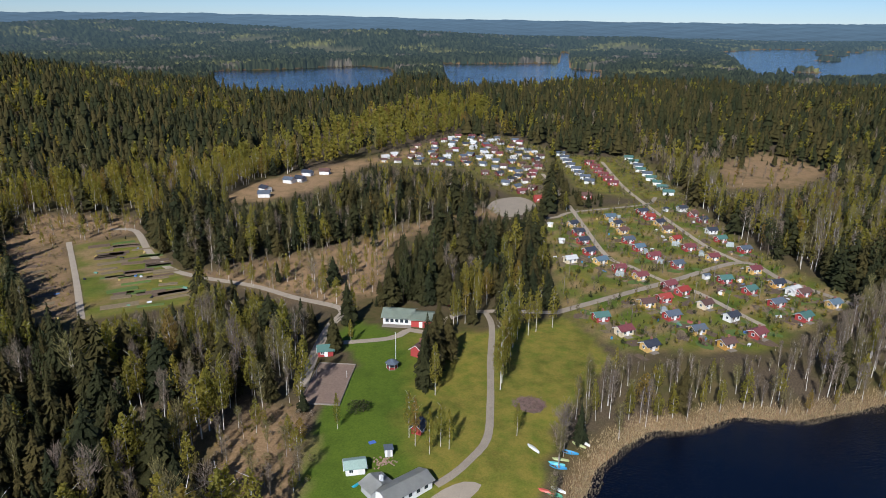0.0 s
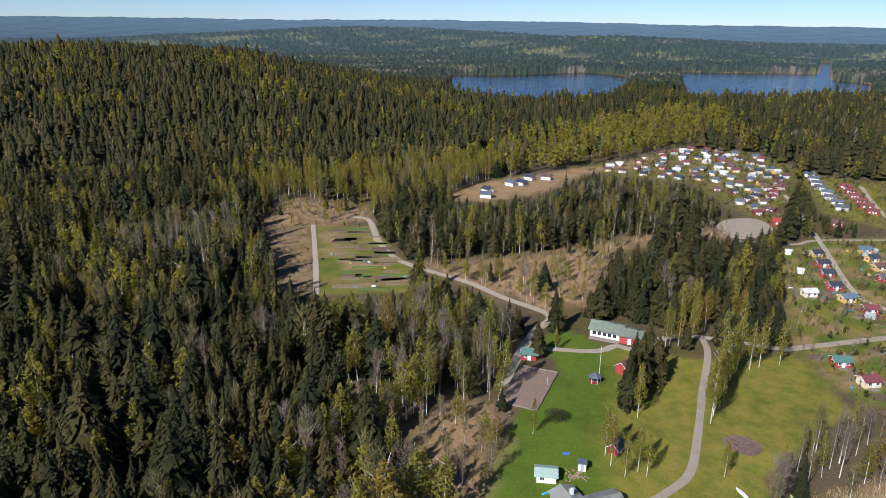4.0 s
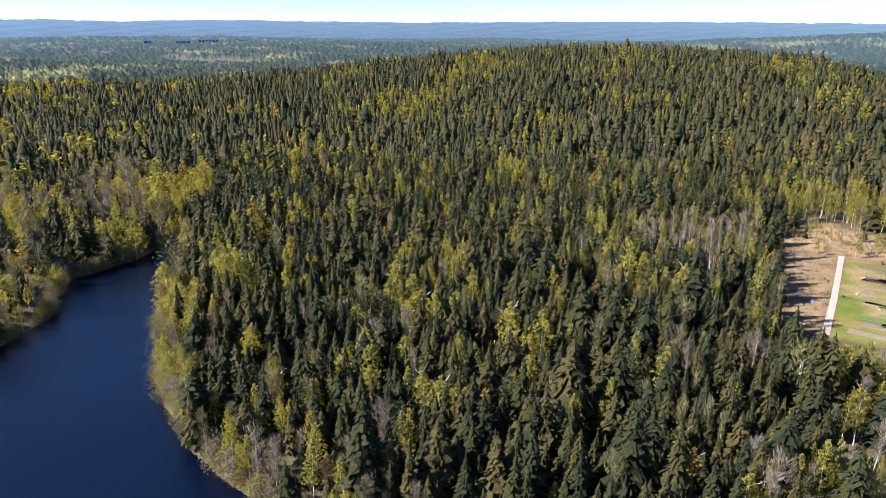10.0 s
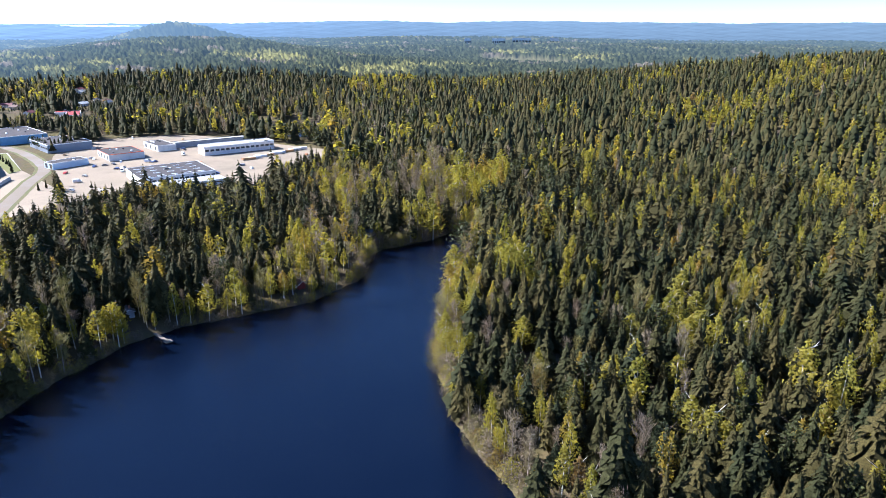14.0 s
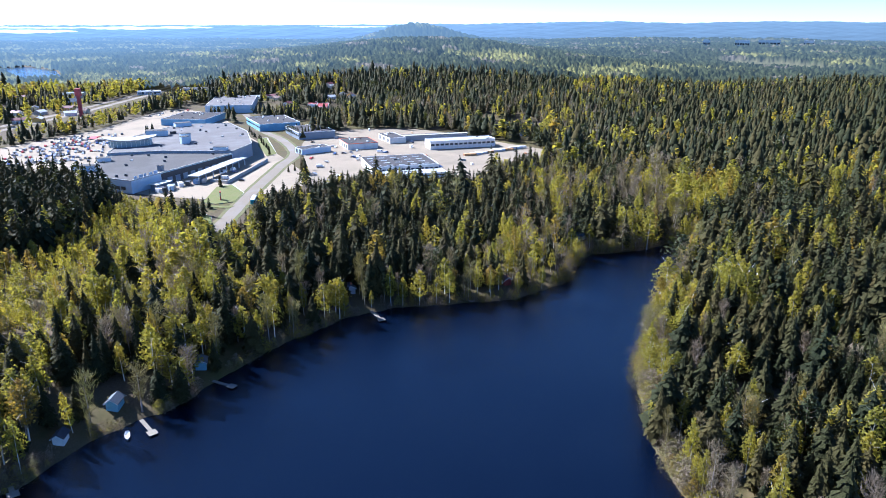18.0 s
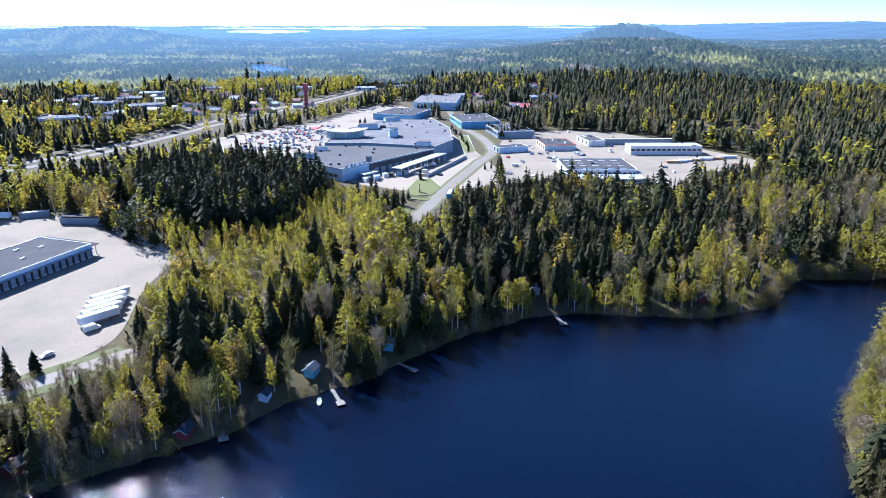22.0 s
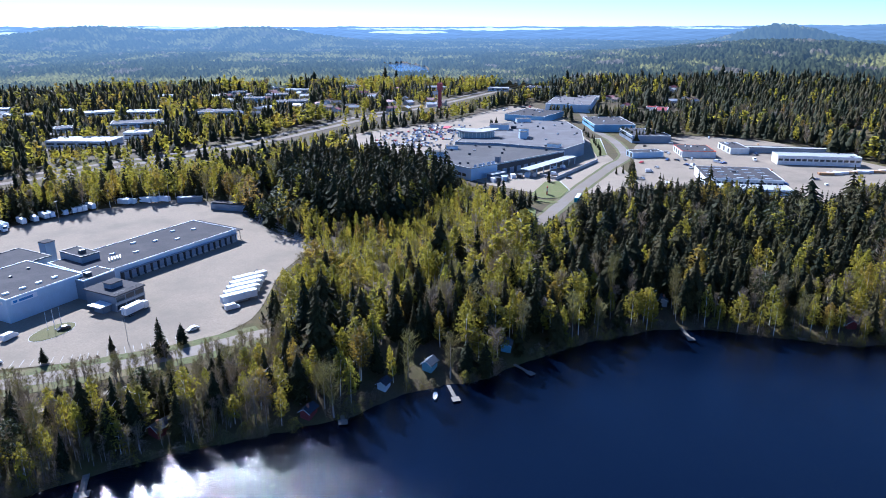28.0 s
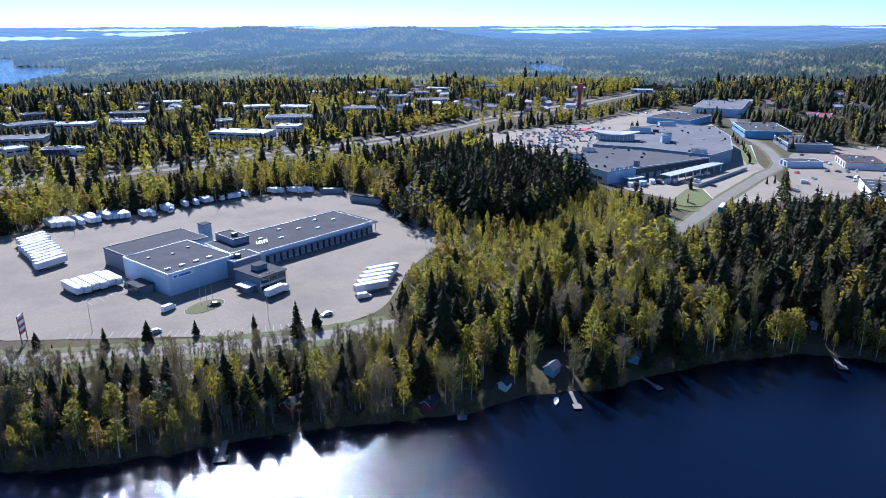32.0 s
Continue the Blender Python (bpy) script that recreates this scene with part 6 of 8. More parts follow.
van(-55.8, -246.1, 205, WHITE, "white delivery van standing by the grass island")
van(-119.5, -213.3, 172, WHITE, "white van parked beside the trailers")


def car_proto(paint, x, y):
    e = thing("car", x, y, 0, "parked car on pale asphalt", "car", "parked cars", lift=0.14)
    part("body", prism([(-2.15, 0.3), (2.1, 0.3), (2.15, 0.65), (1.3, 0.9), (0.6, 1.42), (-1.1, 1.45), (-1.9, 0.98), (-2.2, 0.9)], -0.87, 0.87), paint, e)
    part("windows", prism([(1.12, 0.97), (0.55, 1.36), (-1.05, 1.38), (-1.65, 0.99)], -0.885, 0.885), GLASS, e)
    for wx in (-1.35, 1.35):
        for s in (-0.78, 0.78):
            wheel(e, wx, s, 0.32, 0.2)
    return e


PAINT = [surface("car_" + n, c, 0.3, 0.05, 3, spec=0.6, soil=0.1) for n, c in (("white", (0.7, 0.7, 0.7)), ("silver", (0.4, 0.41, 0.42)), ("black", (0.02, 0.02, 0.025)), ("red", (0.4, 0.03, 0.03)), ("blue", (0.05, 0.1, 0.25)), ("grey", (0.15, 0.15, 0.16)))]
cars = [car_proto(p, x, y) for p, (x, y) in zip(PAINT, ((-100.4, -207.2), (-46.3, -228.8), (-70.7, -240.4), (-480, -232), (-503, -222), (-535, -238)))]
for c in cars:
    pn = c.children[0].data.materials[0].name[4:]
    c["label"] = "%s car parked on pale asphalt" % pn
WHEEL_MESH = data(cyl(0, 0, -0.1, 0.1, 0.32, n=8, axis="y"), "wheel", TYRE)


def lot_car(paint, x, y):
    e = thing("car", x, y, 0, "%s car in the crowded car park" % paint.name[4:], "car", "parked cars", lift=0.14)
    part("body", prism([(-2.15, 0.3), (2.1, 0.3), (2.15, 0.65), (1.3, 0.9), (0.6, 1.42), (-1.1, 1.45), (-1.9, 0.98), (-2.2, 0.9)], -0.87, 0.87), paint, e)
    part("windows", prism([(1.12, 0.97), (0.55, 1.36), (-1.05, 1.38), (-1.65, 0.99)], -0.885, 0.885), GLASS, e)
    for wx in (-1.35, 1.35):
        for s1 in (-0.78, 0.78):
            shared("wheel", WHEEL_MESH, e, "", pose(wx, s1, 0.32))
    return e


LOT = [(-391, -400), (-392, -440), (-440, -478), (-528, -494), (-560, -470), (-522, -436), (-486, -424), (-434, -386)]
LOT_U, LOT_V = Vector((-0.78, -0.62)), Vector((-0.62, 0.78))
spots = []
for row in range(-6, 16):
    for i in range(-30, 32):
        p = Vector((-440, -430)) + LOT_U * (row * 6.2 + (row % 2) * 2.2) + LOT_V * (i * 2.8)
        if inside_distance(np.array([p.x]), np.array([p.y]), LOT)[0] < 0 and tg.random() < 0.62 + 0.35 * wave(p.x, p.y, 14, 2.0):
            spots.append(p)
tg.shuffle(spots)
lot_protos = []
for k, p in enumerate(spots[:190]):
    if k < 6:
        lot_protos.append(lot_car(PAINT[k], p.x, p.y))
    else:
        copy_thing(lot_protos[tg.choice((0, 1, 1, 2, 2, 2, 4, 5, 5, 5, 5, 3))], pose(p.x, p.y, ground_at(p.x, p.y) + 0.14, 0, 0, 218 + tg.choice((0, 180)) + tg.uniform(-2, 2)))
for x, y in ((-507, -216), (-512, -212), (-531, -234), (-470, -215), (-428, -205), (-440, -120), (-448, -122), (-456, -118), (-476, -128), (-590, -195), (-575, -180), (-572, -178), (-498, -200), (-494, -203), (-520, -185), (-420, -262), (-396, -243), (-640, -300), (-655, -312), (-700, -500), (-707, -496), (-690, -506), (-672, -505), (-660, -500), (-650, -505)):
    copy_thing(lot_protos[tg.randrange(6)], pose(x, y, ground_at(x, y) + 0.14, 0, 0, tg.uniform(0, 360)))

gi = thing("grass_island", -67.5, -241.5, 20, "low grassed island with a kerb in the yard", "grass island", lift=0.1)
part("kerb", cyl(0, 0, -0.3, 0.1, 6.7, n=24), CONCRETE, gi)
part("turf", cyl(0, 0, 0.1, 0.22, 6.55, 6.3, 24), surface("turf", (0.115, 0.105, 0.035), 0.95, 0.3, 3), gi)
for o in gi.children:
    o.scale = (1.25, 0.75, 1)
for i in range(3):
    f3 = thing("flagpole", -66.8 - 1.9 * i, -243.8 + 1.2 * i, 0, "white flagpole on the grass island", "flagpole", "yard flagpoles", lift=0.35)
    part("pole", cyl(0, 0, 0, 9.0, 0.08, 0.04, 8), WHITE, f3)
    part("foot", box(-0.2, 0.2, -0.2, 0.2, -0.1, 0.15), CONCRETE, f3)

sg = thing("pylon_sign", -9.8, -247.5, 60, "tall billboard of red and white strips on two posts", "sign")
for s in (-1.9, 1.9):
    part("post", box(s - 0.12, s + 0.12, -0.12, 0.12, -0.3, 10.0), DARK, sg)
for i in range(6):
    part("strip", box(-1.77, 1.77, -0.1, 0.1, 3.4 + 1.1 * i, 4.35 + 1.1 * i), WHITE if i % 2 else surface("sign_red", (0.4, 0.06, 0.06), 0.5), sg, "plain coloured sign strip")


def lamp_post(x, y, h, turn, label, group):
    e = thing("street_lamp", x, y, turn, label, "street lamp", group)
    part("pole", cyl(0, 0, -0.2, h, 0.1, 0.05, 8), RIM, e)
    part("arm", box(-1.1, 1.1, -0.06, 0.06, h - 0.1, h), RIM, e)
    for s in (-0.9, 0.9):
        part("lamp_head", box(s - 0.35, s + 0.35, -0.2, 0.2, h, h + 0.16), DARK, e)


for x, y in ((-29.3, -242.4), (-81.4, -214.8), (-131, -214), (-45, -372), (-120, -382)):
    lamp_post(x, y, 12.0, 30, "tall yard floodlight mast on asphalt", "yard lamps")
ws = thing("storage_shed", -197.0, -341.0, -62, "long dark storage shed at the yard edge", "shed")
part("wall", box(-11, 11, -3.5, 3.5, -0.4, 3.6), GREY_CLAD, ws)
part("roof", prism([(-4.0, 3.6), (4.0, 4.3), (4.0, 4.5), (-4.0, 3.8)], -11.4, 11.4), FELT, ws).matrix_basis = Matrix.Rotation(radians(90), 4, "Z")
for i in range(6):
    part("door", box(-10.4 + 3.5 * i, -7.6 + 3.5 * i, -3.58, -3.45, 0, 3.0), DARK, ws)

# ---- shopping centre ----
mall = thing("shopping_centre", -430, -320, 0, "huge low shopping centre with grey felt roofs and pale blue front", "shopping centre")


def mall_box(cx, cy, turn, L, W, z0, z1):
    bm = box(-L / 2, L / 2, -W / 2, W / 2, z0, z1)
    bm.transform(Matrix.Translation((cx + 430, cy + 320, 0)) @ Matrix.Rotation(radians(turn), 4, "Z"))
    return bm


GREY_ROOF = surface("grey_roof_membrane", (0.14, 0.13, 0.125), 0.95, 0.1, 1.0, 0.06, spec=0.08, dirt=(0.205, 0.2, 0.195), soil=0.7)
MID_ROOF = surface("mid_grey_roof", (0.10, 0.094, 0.09), 0.95, 0.12, 1.0, 0.06, spec=0.08, dirt=(0.155, 0.15, 0.145), soil=0.6)
FRONT_HALL = [(-351, -331), (-412, -360.5), (-431, -330), (-445, -278.5), (-370, -285.7), (-345.5, -288)]
MAIN_HALL = [(-445.1, -278.4), (-480, -282.5), (-536, -319), (-576, -360), (-558, -401), (-476, -393), (-412.2, -360.8), (-431.1, -330)]


def slab(outline, z0, z1, x0=-430, y0=-320):
    """An upright block on a footprint."""
    bm = bmesh.new()
    lo = [bm.verts.new((x - x0, y - y0, z0)) for x, y in outline]
    hi = [bm.verts.new((x - x0, y - y0, z1)) for x, y in outline]
    n = len(outline)
    bm.faces.new(lo)
    bm.faces.new(hi[::-1])
    for i in range(n):
        bm.faces.new((lo[i], hi[i], hi[(i + 1) % n], lo[(i + 1) % n]))
    bmesh.ops.recalc_face_normals(bm, faces=bm.faces[:])
    return bm


def edge_box(p, q, w, z0, z1, out=0.0):
    (ax, ay), (bx, by) = p, q
    d = math.hypot(bx - ax, by - ay)
    nx, ny = (by - ay) / d, -(bx - ax) / d
    return mall_box((ax + bx) / 2 + nx * out, (ay + by) / 2 + ny * out, math.degrees(math.atan2(by - ay, bx - ax)), d, w, z0, z1)


for outline, top, roof, wall, words in ((FRONT_HALL, 8.0, MID_ROOF, BLUE_PANEL, "pale blue clad front hall"), (MAIN_HALL, 9.6, GREY_ROOF, STEEL_BLUE, "steel blue clad main hall")):
    part("wall", slab(outline, -0.6, top), wall, mall, words)
    part("roof", slab(outline, top + 0.003, top + 0.2), roof, mall, "grey membrane roof")
    for p, q in zip(outline, outline[1:] + outline[:1]):
        part("parapet", edge_box(p, q, 0.5, top + 0.203, top + 0.6), PALE_TIN, mall, "pale parapet cap")
part("loading_front", edge_box((-371, -285.3), (-444, -278.3), 0.5, -0.5, 7.6, -0.3), DARK, mall, "dark loading front under the eaves")
for i in range(9):
    part("loading_door", edge_box((-376 - 7.4 * i, -284.5 + 0.71 * i), (-380.5 - 7.4 * i, -284.1 + 0.71 * i), 0.2, 0.2, 4.2, -0.35), STEEL_BLUE, mall, "blue-grey loading door")
part("service_canopy", edge_box((-379, -268), (-446, -272), 8.0, 5.0, 5.5), PALE_TIN, mall, "pale loading canopy")
for i in range(8):
    part("canopy_post", mall_box(-380.5 - 9.1 * i, -264.8 - 0.54 * i, 4, 0.5, 0.5, -0.5, 4.99), WHITE, mall)
for i in range(8):
    part("window_strip", edge_box((-346.0 - 0.6 * i, -293.0 - 4.6 * i), (-346.4 - 0.6 * i, -296.4 - 4.6 * i), 0.2, 2.2, 4.2, -0.12), GLASS, mall)
part("shop_sign", edge_box((-346.5, -287.6), (-369, -285.5), 0.3, 8.6, 9.0, 0.0), WHITE, mall, "white rail under sign bars")
for i, w in enumerate((2.0, 3.0, 1.6, 2.4, 3.2)):
    part("sign_bar", edge_box((-348 - 4.2 * i, -287.4 + 0.36 * i), (-348 - 4.2 * i - w, -287.2 + 0.36 * i), 0.3, 9.0, 10.6), surface("sign_pale_blue", (0.35, 0.45, 0.6), 0.5), mall, "plain bar of the shop sign")
# glazed roof pavilion with upswept roof
PAV = pose(-446 + 430, -367 + 320, 0, 0, 0, 131.0)
oval = [(math.cos(2 * math.pi * i / 28), math.sin(2 * math.pi * i / 28)) for i in range(28)]
bm = slab([(15.5 * c, 8.0 * s1) for c, s1 in oval], 9.5, 14.2, 0, 0)
bm.transform(PAV)
part("pavilion_glazing", bm, surface("pavilion_glass", (0.28, 0.38, 0.4), 0.12, 0.1, spec=0.7), mall, "pale green glazed pavilion wall")
bm = slab([(19.5 * c, 9.6 * s1) for c, s1 in oval], 14.2, 15.0, 0, 0)
for v in bm.verts:
    v.co.z += 2.0 * (v.co.x / 19.5) ** 2
bm.transform(PAV)
part("pavilion_roof", bm, surface("pavilion_roof", (0.36, 0.35, 0.33), 0.7, 0.06), mall, "upswept pale oval roof")
for i in range(28):
    bm = box(15.5 * oval[i][0] - 0.12, 15.5 * oval[i][0] + 0.12, 8 * oval[i][1] - 0.12, 8 * oval[i][1] + 0.12, 9.5, 14.19)
    bm.transform(PAV)
    part("mullion", bm, WHITE, mall)
for x, y, t, L, W, z0, h, m in ((-494, -379, 125, 17, 9, 9.8, 4.5, BLUE_PANEL), (-466, -333, 142, 6, 5, 9.8, 5.5, BLUE_PANEL), (-474, -338, 142, 7, 6, 9.8, 6.5, BLUE_PANEL), (-394, -348, 130, 9, 5, 8.2, 2.6, WHITE), (-364, -337, 115, 15, 6, 8.2, 3.6, BLUE_PANEL), (-548, -392, 142, 14, 7, 9.8, 3.2, BLUE_PANEL), (-448, -290, 100, 10, 5, 9.8, 2.4, BLUE_PANEL), (-377, -290, 10, 3, 3, 8.2, 3.6, GREY_CLAD), (-506, -372, 125, 5, 4, 9.8, 2.0, DARK)):
    part("plant_room", mall_box(x, y, t, L, W, z0, z0 + h), m, mall, "pale plant room on the roof" if m is not DARK else "dark plant room on the roof")
    part("plant_roof", mall_box(x, y, t, L + 0.4, W + 0.4, z0 + h, z0 + h + 0.2), MID_ROOF, mall)
VENT = {True: data(box(-0.8, 0.8, -0.7, 0.7, 0, 1.3), "roof_vent", DARK), False: data(box(-0.9, 0.9, -0.5, 0.5, 0, 0.8), "roof_vent", ZINC)}
for i in range(46):
    big = i >= 18
    x, y = (tg.uniform(-570, -430), tg.uniform(-400, -285)) if big else (tg.uniform(-440, -350), tg.uniform(-355, -290))
    if inside_distance(np.array([x]), np.array([y]), MAIN_HALL if big else FRONT_HALL)[0] < -4 and math.hypot(x + 446, y + 367) > 21:
        shared("roof_vent", VENT[i % 3 > 0], mall, "", pose(x + 430, y + 320, 9.75 if big else 8.15, 0, 0, 142))
for i in range(8):
    part("service_bay", mall_box(-352 - 5 * i + tg.uniform(-2, 2), -276 + 1.2 * i + tg.uniform(-3, 3), tg.uniform(0, 90), 5, 3, -0.4, 2.5 + tg.random()), (WHITE, DARK, BLUE_PANEL, ZINC)[i % 4], mall, "stacked crates and bins in the service yard")
part("service_roof", mall_box(-362, -280, 175, 14, 7, 4.0, 4.3), PALE_TIN, mall, "pale roof over the service ramp")
part("service_post", mall_box(-362, -280, 175, 12, 5, -0.5, 3.99), GREY_CLAD, mall)
for i, (p, q) in enumerate((((-386, -247), (-462, -259.5)), ((-386, -247), (-389, -262)))):
    part("retaining_wall", edge_box(p, q, 0.5, -0.4, 2.4 - 0.3 * i), CONCRETE, mall, "pale concrete yard wall")
TURF = surface("verge_turf", (0.12, 0.13, 0.03), 0.95, 0.3, 2, 0.3, dirt=(0.17, 0.13, 0.06), soil=0.6)
for outline in ([(-338, -234.5), (-376, -249), (-384, -243), (-366, -224), (-345, -217.5), (-337, -225)], [(-328, -232), (-333, -226), (-336, -212), (-331, -213)], [(-480, -270), (-492, -268), (-560, -314), (-558, -322), (-520, -300)], [(-300, -204), (-312, -212), (-330, -240), (-322, -244), (-300, -225)]):
    gx, gy = outline[0]
    gs = thing("grass_verge", gx, gy, 0, "green lawn island between the access roads", "verge", "lawn islands", lift=0.12)
    part("turf", slab(outline, 0.1, 0.24, gx, gy), TURF, gs)
    part("kerb", slab([(x + 0.03 * (x - gx - 0), y) for x, y in outline], -0.3, 0.1, gx, gy), CONCRETE, gs)
for x, y, h in ((-376, -246, 8), (-379, -248.5, 7.5), (-540, -424, 11), (-543, -428, 10), (-547, -424, 12), (-486, -271, 6.5), (-497, -277, 6), (-506, -283, 6.5), (-514, -289, 6), (-524, -297, 6.5), (-533, -304, 6), (-545, -311, 6.5), (-430, -226, 6), (-436, -224, 6.5), (-442, -222, 6)):
    tree("spruce", int(rng.integers(5)), x, y, ground_at(x, y), h, rng.random() * 360, 0.85, "slim dark conifer planted beside the street")
rs = thing("market_stall", -505, -452, 20, "red market stall in the car park", "stall", lift=0.14)
part("roof", prism([(-7, 3), (0, 4.2), (7, 3), (7, 2.8), (-7, 2.8)], -3, 3), surface("stall_red", (0.55, 0.04, 0.06), 0.6), rs)
for x in (-6, 6):
    for y in (-2.5, 2.5):
        part("post", box(x - 0.08, x + 0.08, y - 0.08, y + 0.08, 0, 2.8), WHITE, rs)
sp = thing("pylon_sign", -347, -228, 30, "red and white pylon sign on the verge", "sign")
part("panel", box(-1.3, 1.3, -0.3, 0.3, 0.0, 5.5), surface("pylon_red", (0.5, 0.07, 0.05), 0.5), sp)
part("top_panel", box(-1.35, 1.35, -0.33, 0.33, 2.6, 4.4), WHITE, sp)
mt = thing("advertising_mast", -628, -575, 20, "tall red lattice advertising mast beside the highway", "mast")
part("shaft", box(-1.6, 1.6, -1.6, 1.6, -0.5, 22.0), surface("mast_red", (0.3, 0.05, 0.06), 0.5), mt)
part("head", box(-2.6, 2.6, -2.6, 2.6, 22.0, 30.0), surface("mast_head", (0.45, 0.08, 0.08), 0.5), mt)

# ---- industrial halls beyond the street ----
RED_TRIM = surface("orange_red_trim", (0.6, 0.12, 0.05), 0.5, 0.05)
flat_hall("industrial_hall", -463, -155, 122, 48, 40, 6.2, WALL["white"], "white industrial hall with dark shed roof", "hall", "", FELT, WHITE, 0, 2, 14, 11)
flat_hall("workshop", -437, -140, 122, 52, 14, 3.6, BLUE_PANEL, "low pale workshop annex with flat roof", "hall", "", surface("pale_roof", (0.42, 0.43, 0.44), 0.8, 0.08, 2, 0.1), WHITE, 0, 3, 5, 12)
flat_hall("paint_store", -543, -218, 37, 30, 26, 5.2, WALL["white"], "white shop hall with orange-red trim", "hall", "", FELT, RED_TRIM, 4, 6, 0, 13)
flat_hall("store_hall", -579, -200, 40, 30, 15, 5.0, WALL["white"], "white store hall with grey roof", "hall", "", FELT, WHITE, 3, 4, 0, 14)
flat_hall("timber_hall", -566, -134, 123, 58, 16, 7.0, WALL["white"], "long white timber hall with pale roof", "hall", "", PALE_TIN, WHITE, 0, 4, 14, 15)
flat_hall("open_shed", -600, -165, 123, 70, 8, 4.5, GREY_CLAD, "long dark open storage shed", "shed", "", PALE_TIN, DARK, 0, 0, 0, 16)
flat_hall("small_hall", -507, -243, 52, 12, 26, 4.6, BLUE_PANEL, "narrow pale blue hall beside the street", "hall", "", FELT, WHITE, 2, 2, 0, 17)
flat_hall("shop_hall", -588, -284, 42, 46, 34, 6.5, GREY_CLAD, "grey shop hall with felt roof", "hall", "", FELT, WHITE, 0, 7, 8, 18)
flat_hall("shop_hall", -630, -345, 42, 60, 40, 7.0, surface("sky_blue_cladding", (0.22, 0.42, 0.6), 0.5, 0.06), "blue-clad shop hall with felt roof", "hall", "", FELT, WHITE, 0, 8, 10, 19)
flat_hall("shop_hall", -634, -438, 12, 58, 46, 6.4, surface("sky_blue_cladding", (0.22, 0.42, 0.6), 0.5), "blue-fronted car showroom with flat roof", "hall", "", FELT, WHITE, 0, 6, 12, 20)
flat_hall("shop_hall", -755, -465, 26, 112, 52, 8.4, BLUE_PANEL, "long pale store hall behind the car showroom", "hall", "", GREY_ROOF, WHITE, 0, 14, 16, 21)
for i in range(9):
    p = thing("timber_stack", -527 - 5.4 * i + tg.uniform(-1, 1), -118 + 4.2 * i + tg.uniform(-2, 2), 120 + tg.uniform(-6, 6), "plastic-wrapped timber stack on the yard" if i % 3 else "stack of brown planks on the yard", "timber stack", "timber stacks", lift=0.12)
    part("wrapped_load", box(-5, 5, -1.2, 1.2, 0.15, 1.6 + 0.8 * tg.random(), edge=0.08), WHITE if i % 3 else surface("fresh_planks", (0.5, 0.3, 0.14), 0.8), p)
    for s in (-3, 3):
        part("bearer", box(s - 0.1, s + 0.1, -1.2, 1.2, 0, 0.149), PLANK, p)

flat_hall("distant_hall", -776, -356, 22, 40, 14, 5.0, WALL["white"], "low hall with bright red roof", "hall", "suburban halls", ROOF["red"], WHITE, 0, 1, 4, 31)
flat_hall("distant_hall", -792, -376, 22, 24, 12, 5.0, WALL["white"], "low hall with bright red roof", "hall", "suburban halls", ROOF["red"], WHITE, 0, 1, 4, 32)
# roof lights on the big hall and goods standing about the yards
for o in [q for q in bpy.data.objects if q.name == "industrial_hall"]:
    for i in range(4):
        for k in range(5):
            part("roof_light", box(-21 + 8.6 * k, -16.6 + 8.6 * k, -16.4 + 9.2 * i, -15.5 + 9.2 * i, 6.06, 6.3), surface("roof_light", (0.55, 0.6, 0.63), 0.3, 0.05), o, "pale roof light")
GOODS = [(surface("goods_grey", (0.35, 0.36, 0.38), 0.6), "grey"), (surface("goods_rust", (0.3, 0.13, 0.06), 0.7), "rust-red"), (surface("goods_blue", (0.1, 0.2, 0.38), 0.5), "blue"), (WHITE, "white"), (surface("goods_wood", (0.4, 0.27, 0.15), 0.8), "brown wooden")]
for i in range(46):
    x, y = tg.uniform(-640, -400), tg.uniform(-265, -60)
    q = np.array([x]), np.array([y])
    if inside_distance(*q, INDUSTRY)[0] > -4 or line_distance(*q, ROADS["mall_street"][2])[0] < 9 or any(math.hypot(x - a, y - b) < r for a, b, r in ((-463, -155, 34), (-437, -140, 30), (-543, -218, 22), (-579, -200, 20), (-566, -134, 32), (-600, -165, 36), (-507, -243, 16), (-588, -284, 30))):
        continue
    m, word = GOODS[tg.randrange(5)]
    e = thing("goods_stack", x, y, tg.choice((35, 122)) + tg.uniform(-8, 8), "%s stack of goods on the yard" % word, "goods", "yard goods", lift=0.12)
    L, W, H = tg.uniform(1.5, 5), tg.uniform(1, 2.2), tg.uniform(0.8, 2.4)
    part("pallet", box(-L / 2, L / 2, -W / 2, W / 2, 0, 0.15), PLANK, e)
    part("load", box(-L / 2 + 0.1, L / 2 - 0.1, -W / 2 + 0.1, W / 2 - 0.1, 0.151, H, edge=0.06), m, e)
for x, y, t in ((-420, -183, 30), (-452, -212, 120), (-486, -196, 20), (-520, -190, 75), (-548, -172, 30), (-414, -268, 5), (-424, -266, 185), (-398, -256, 100)):
    van(x, y, t, WHITE, "white van standing in the works yard", "works vans")
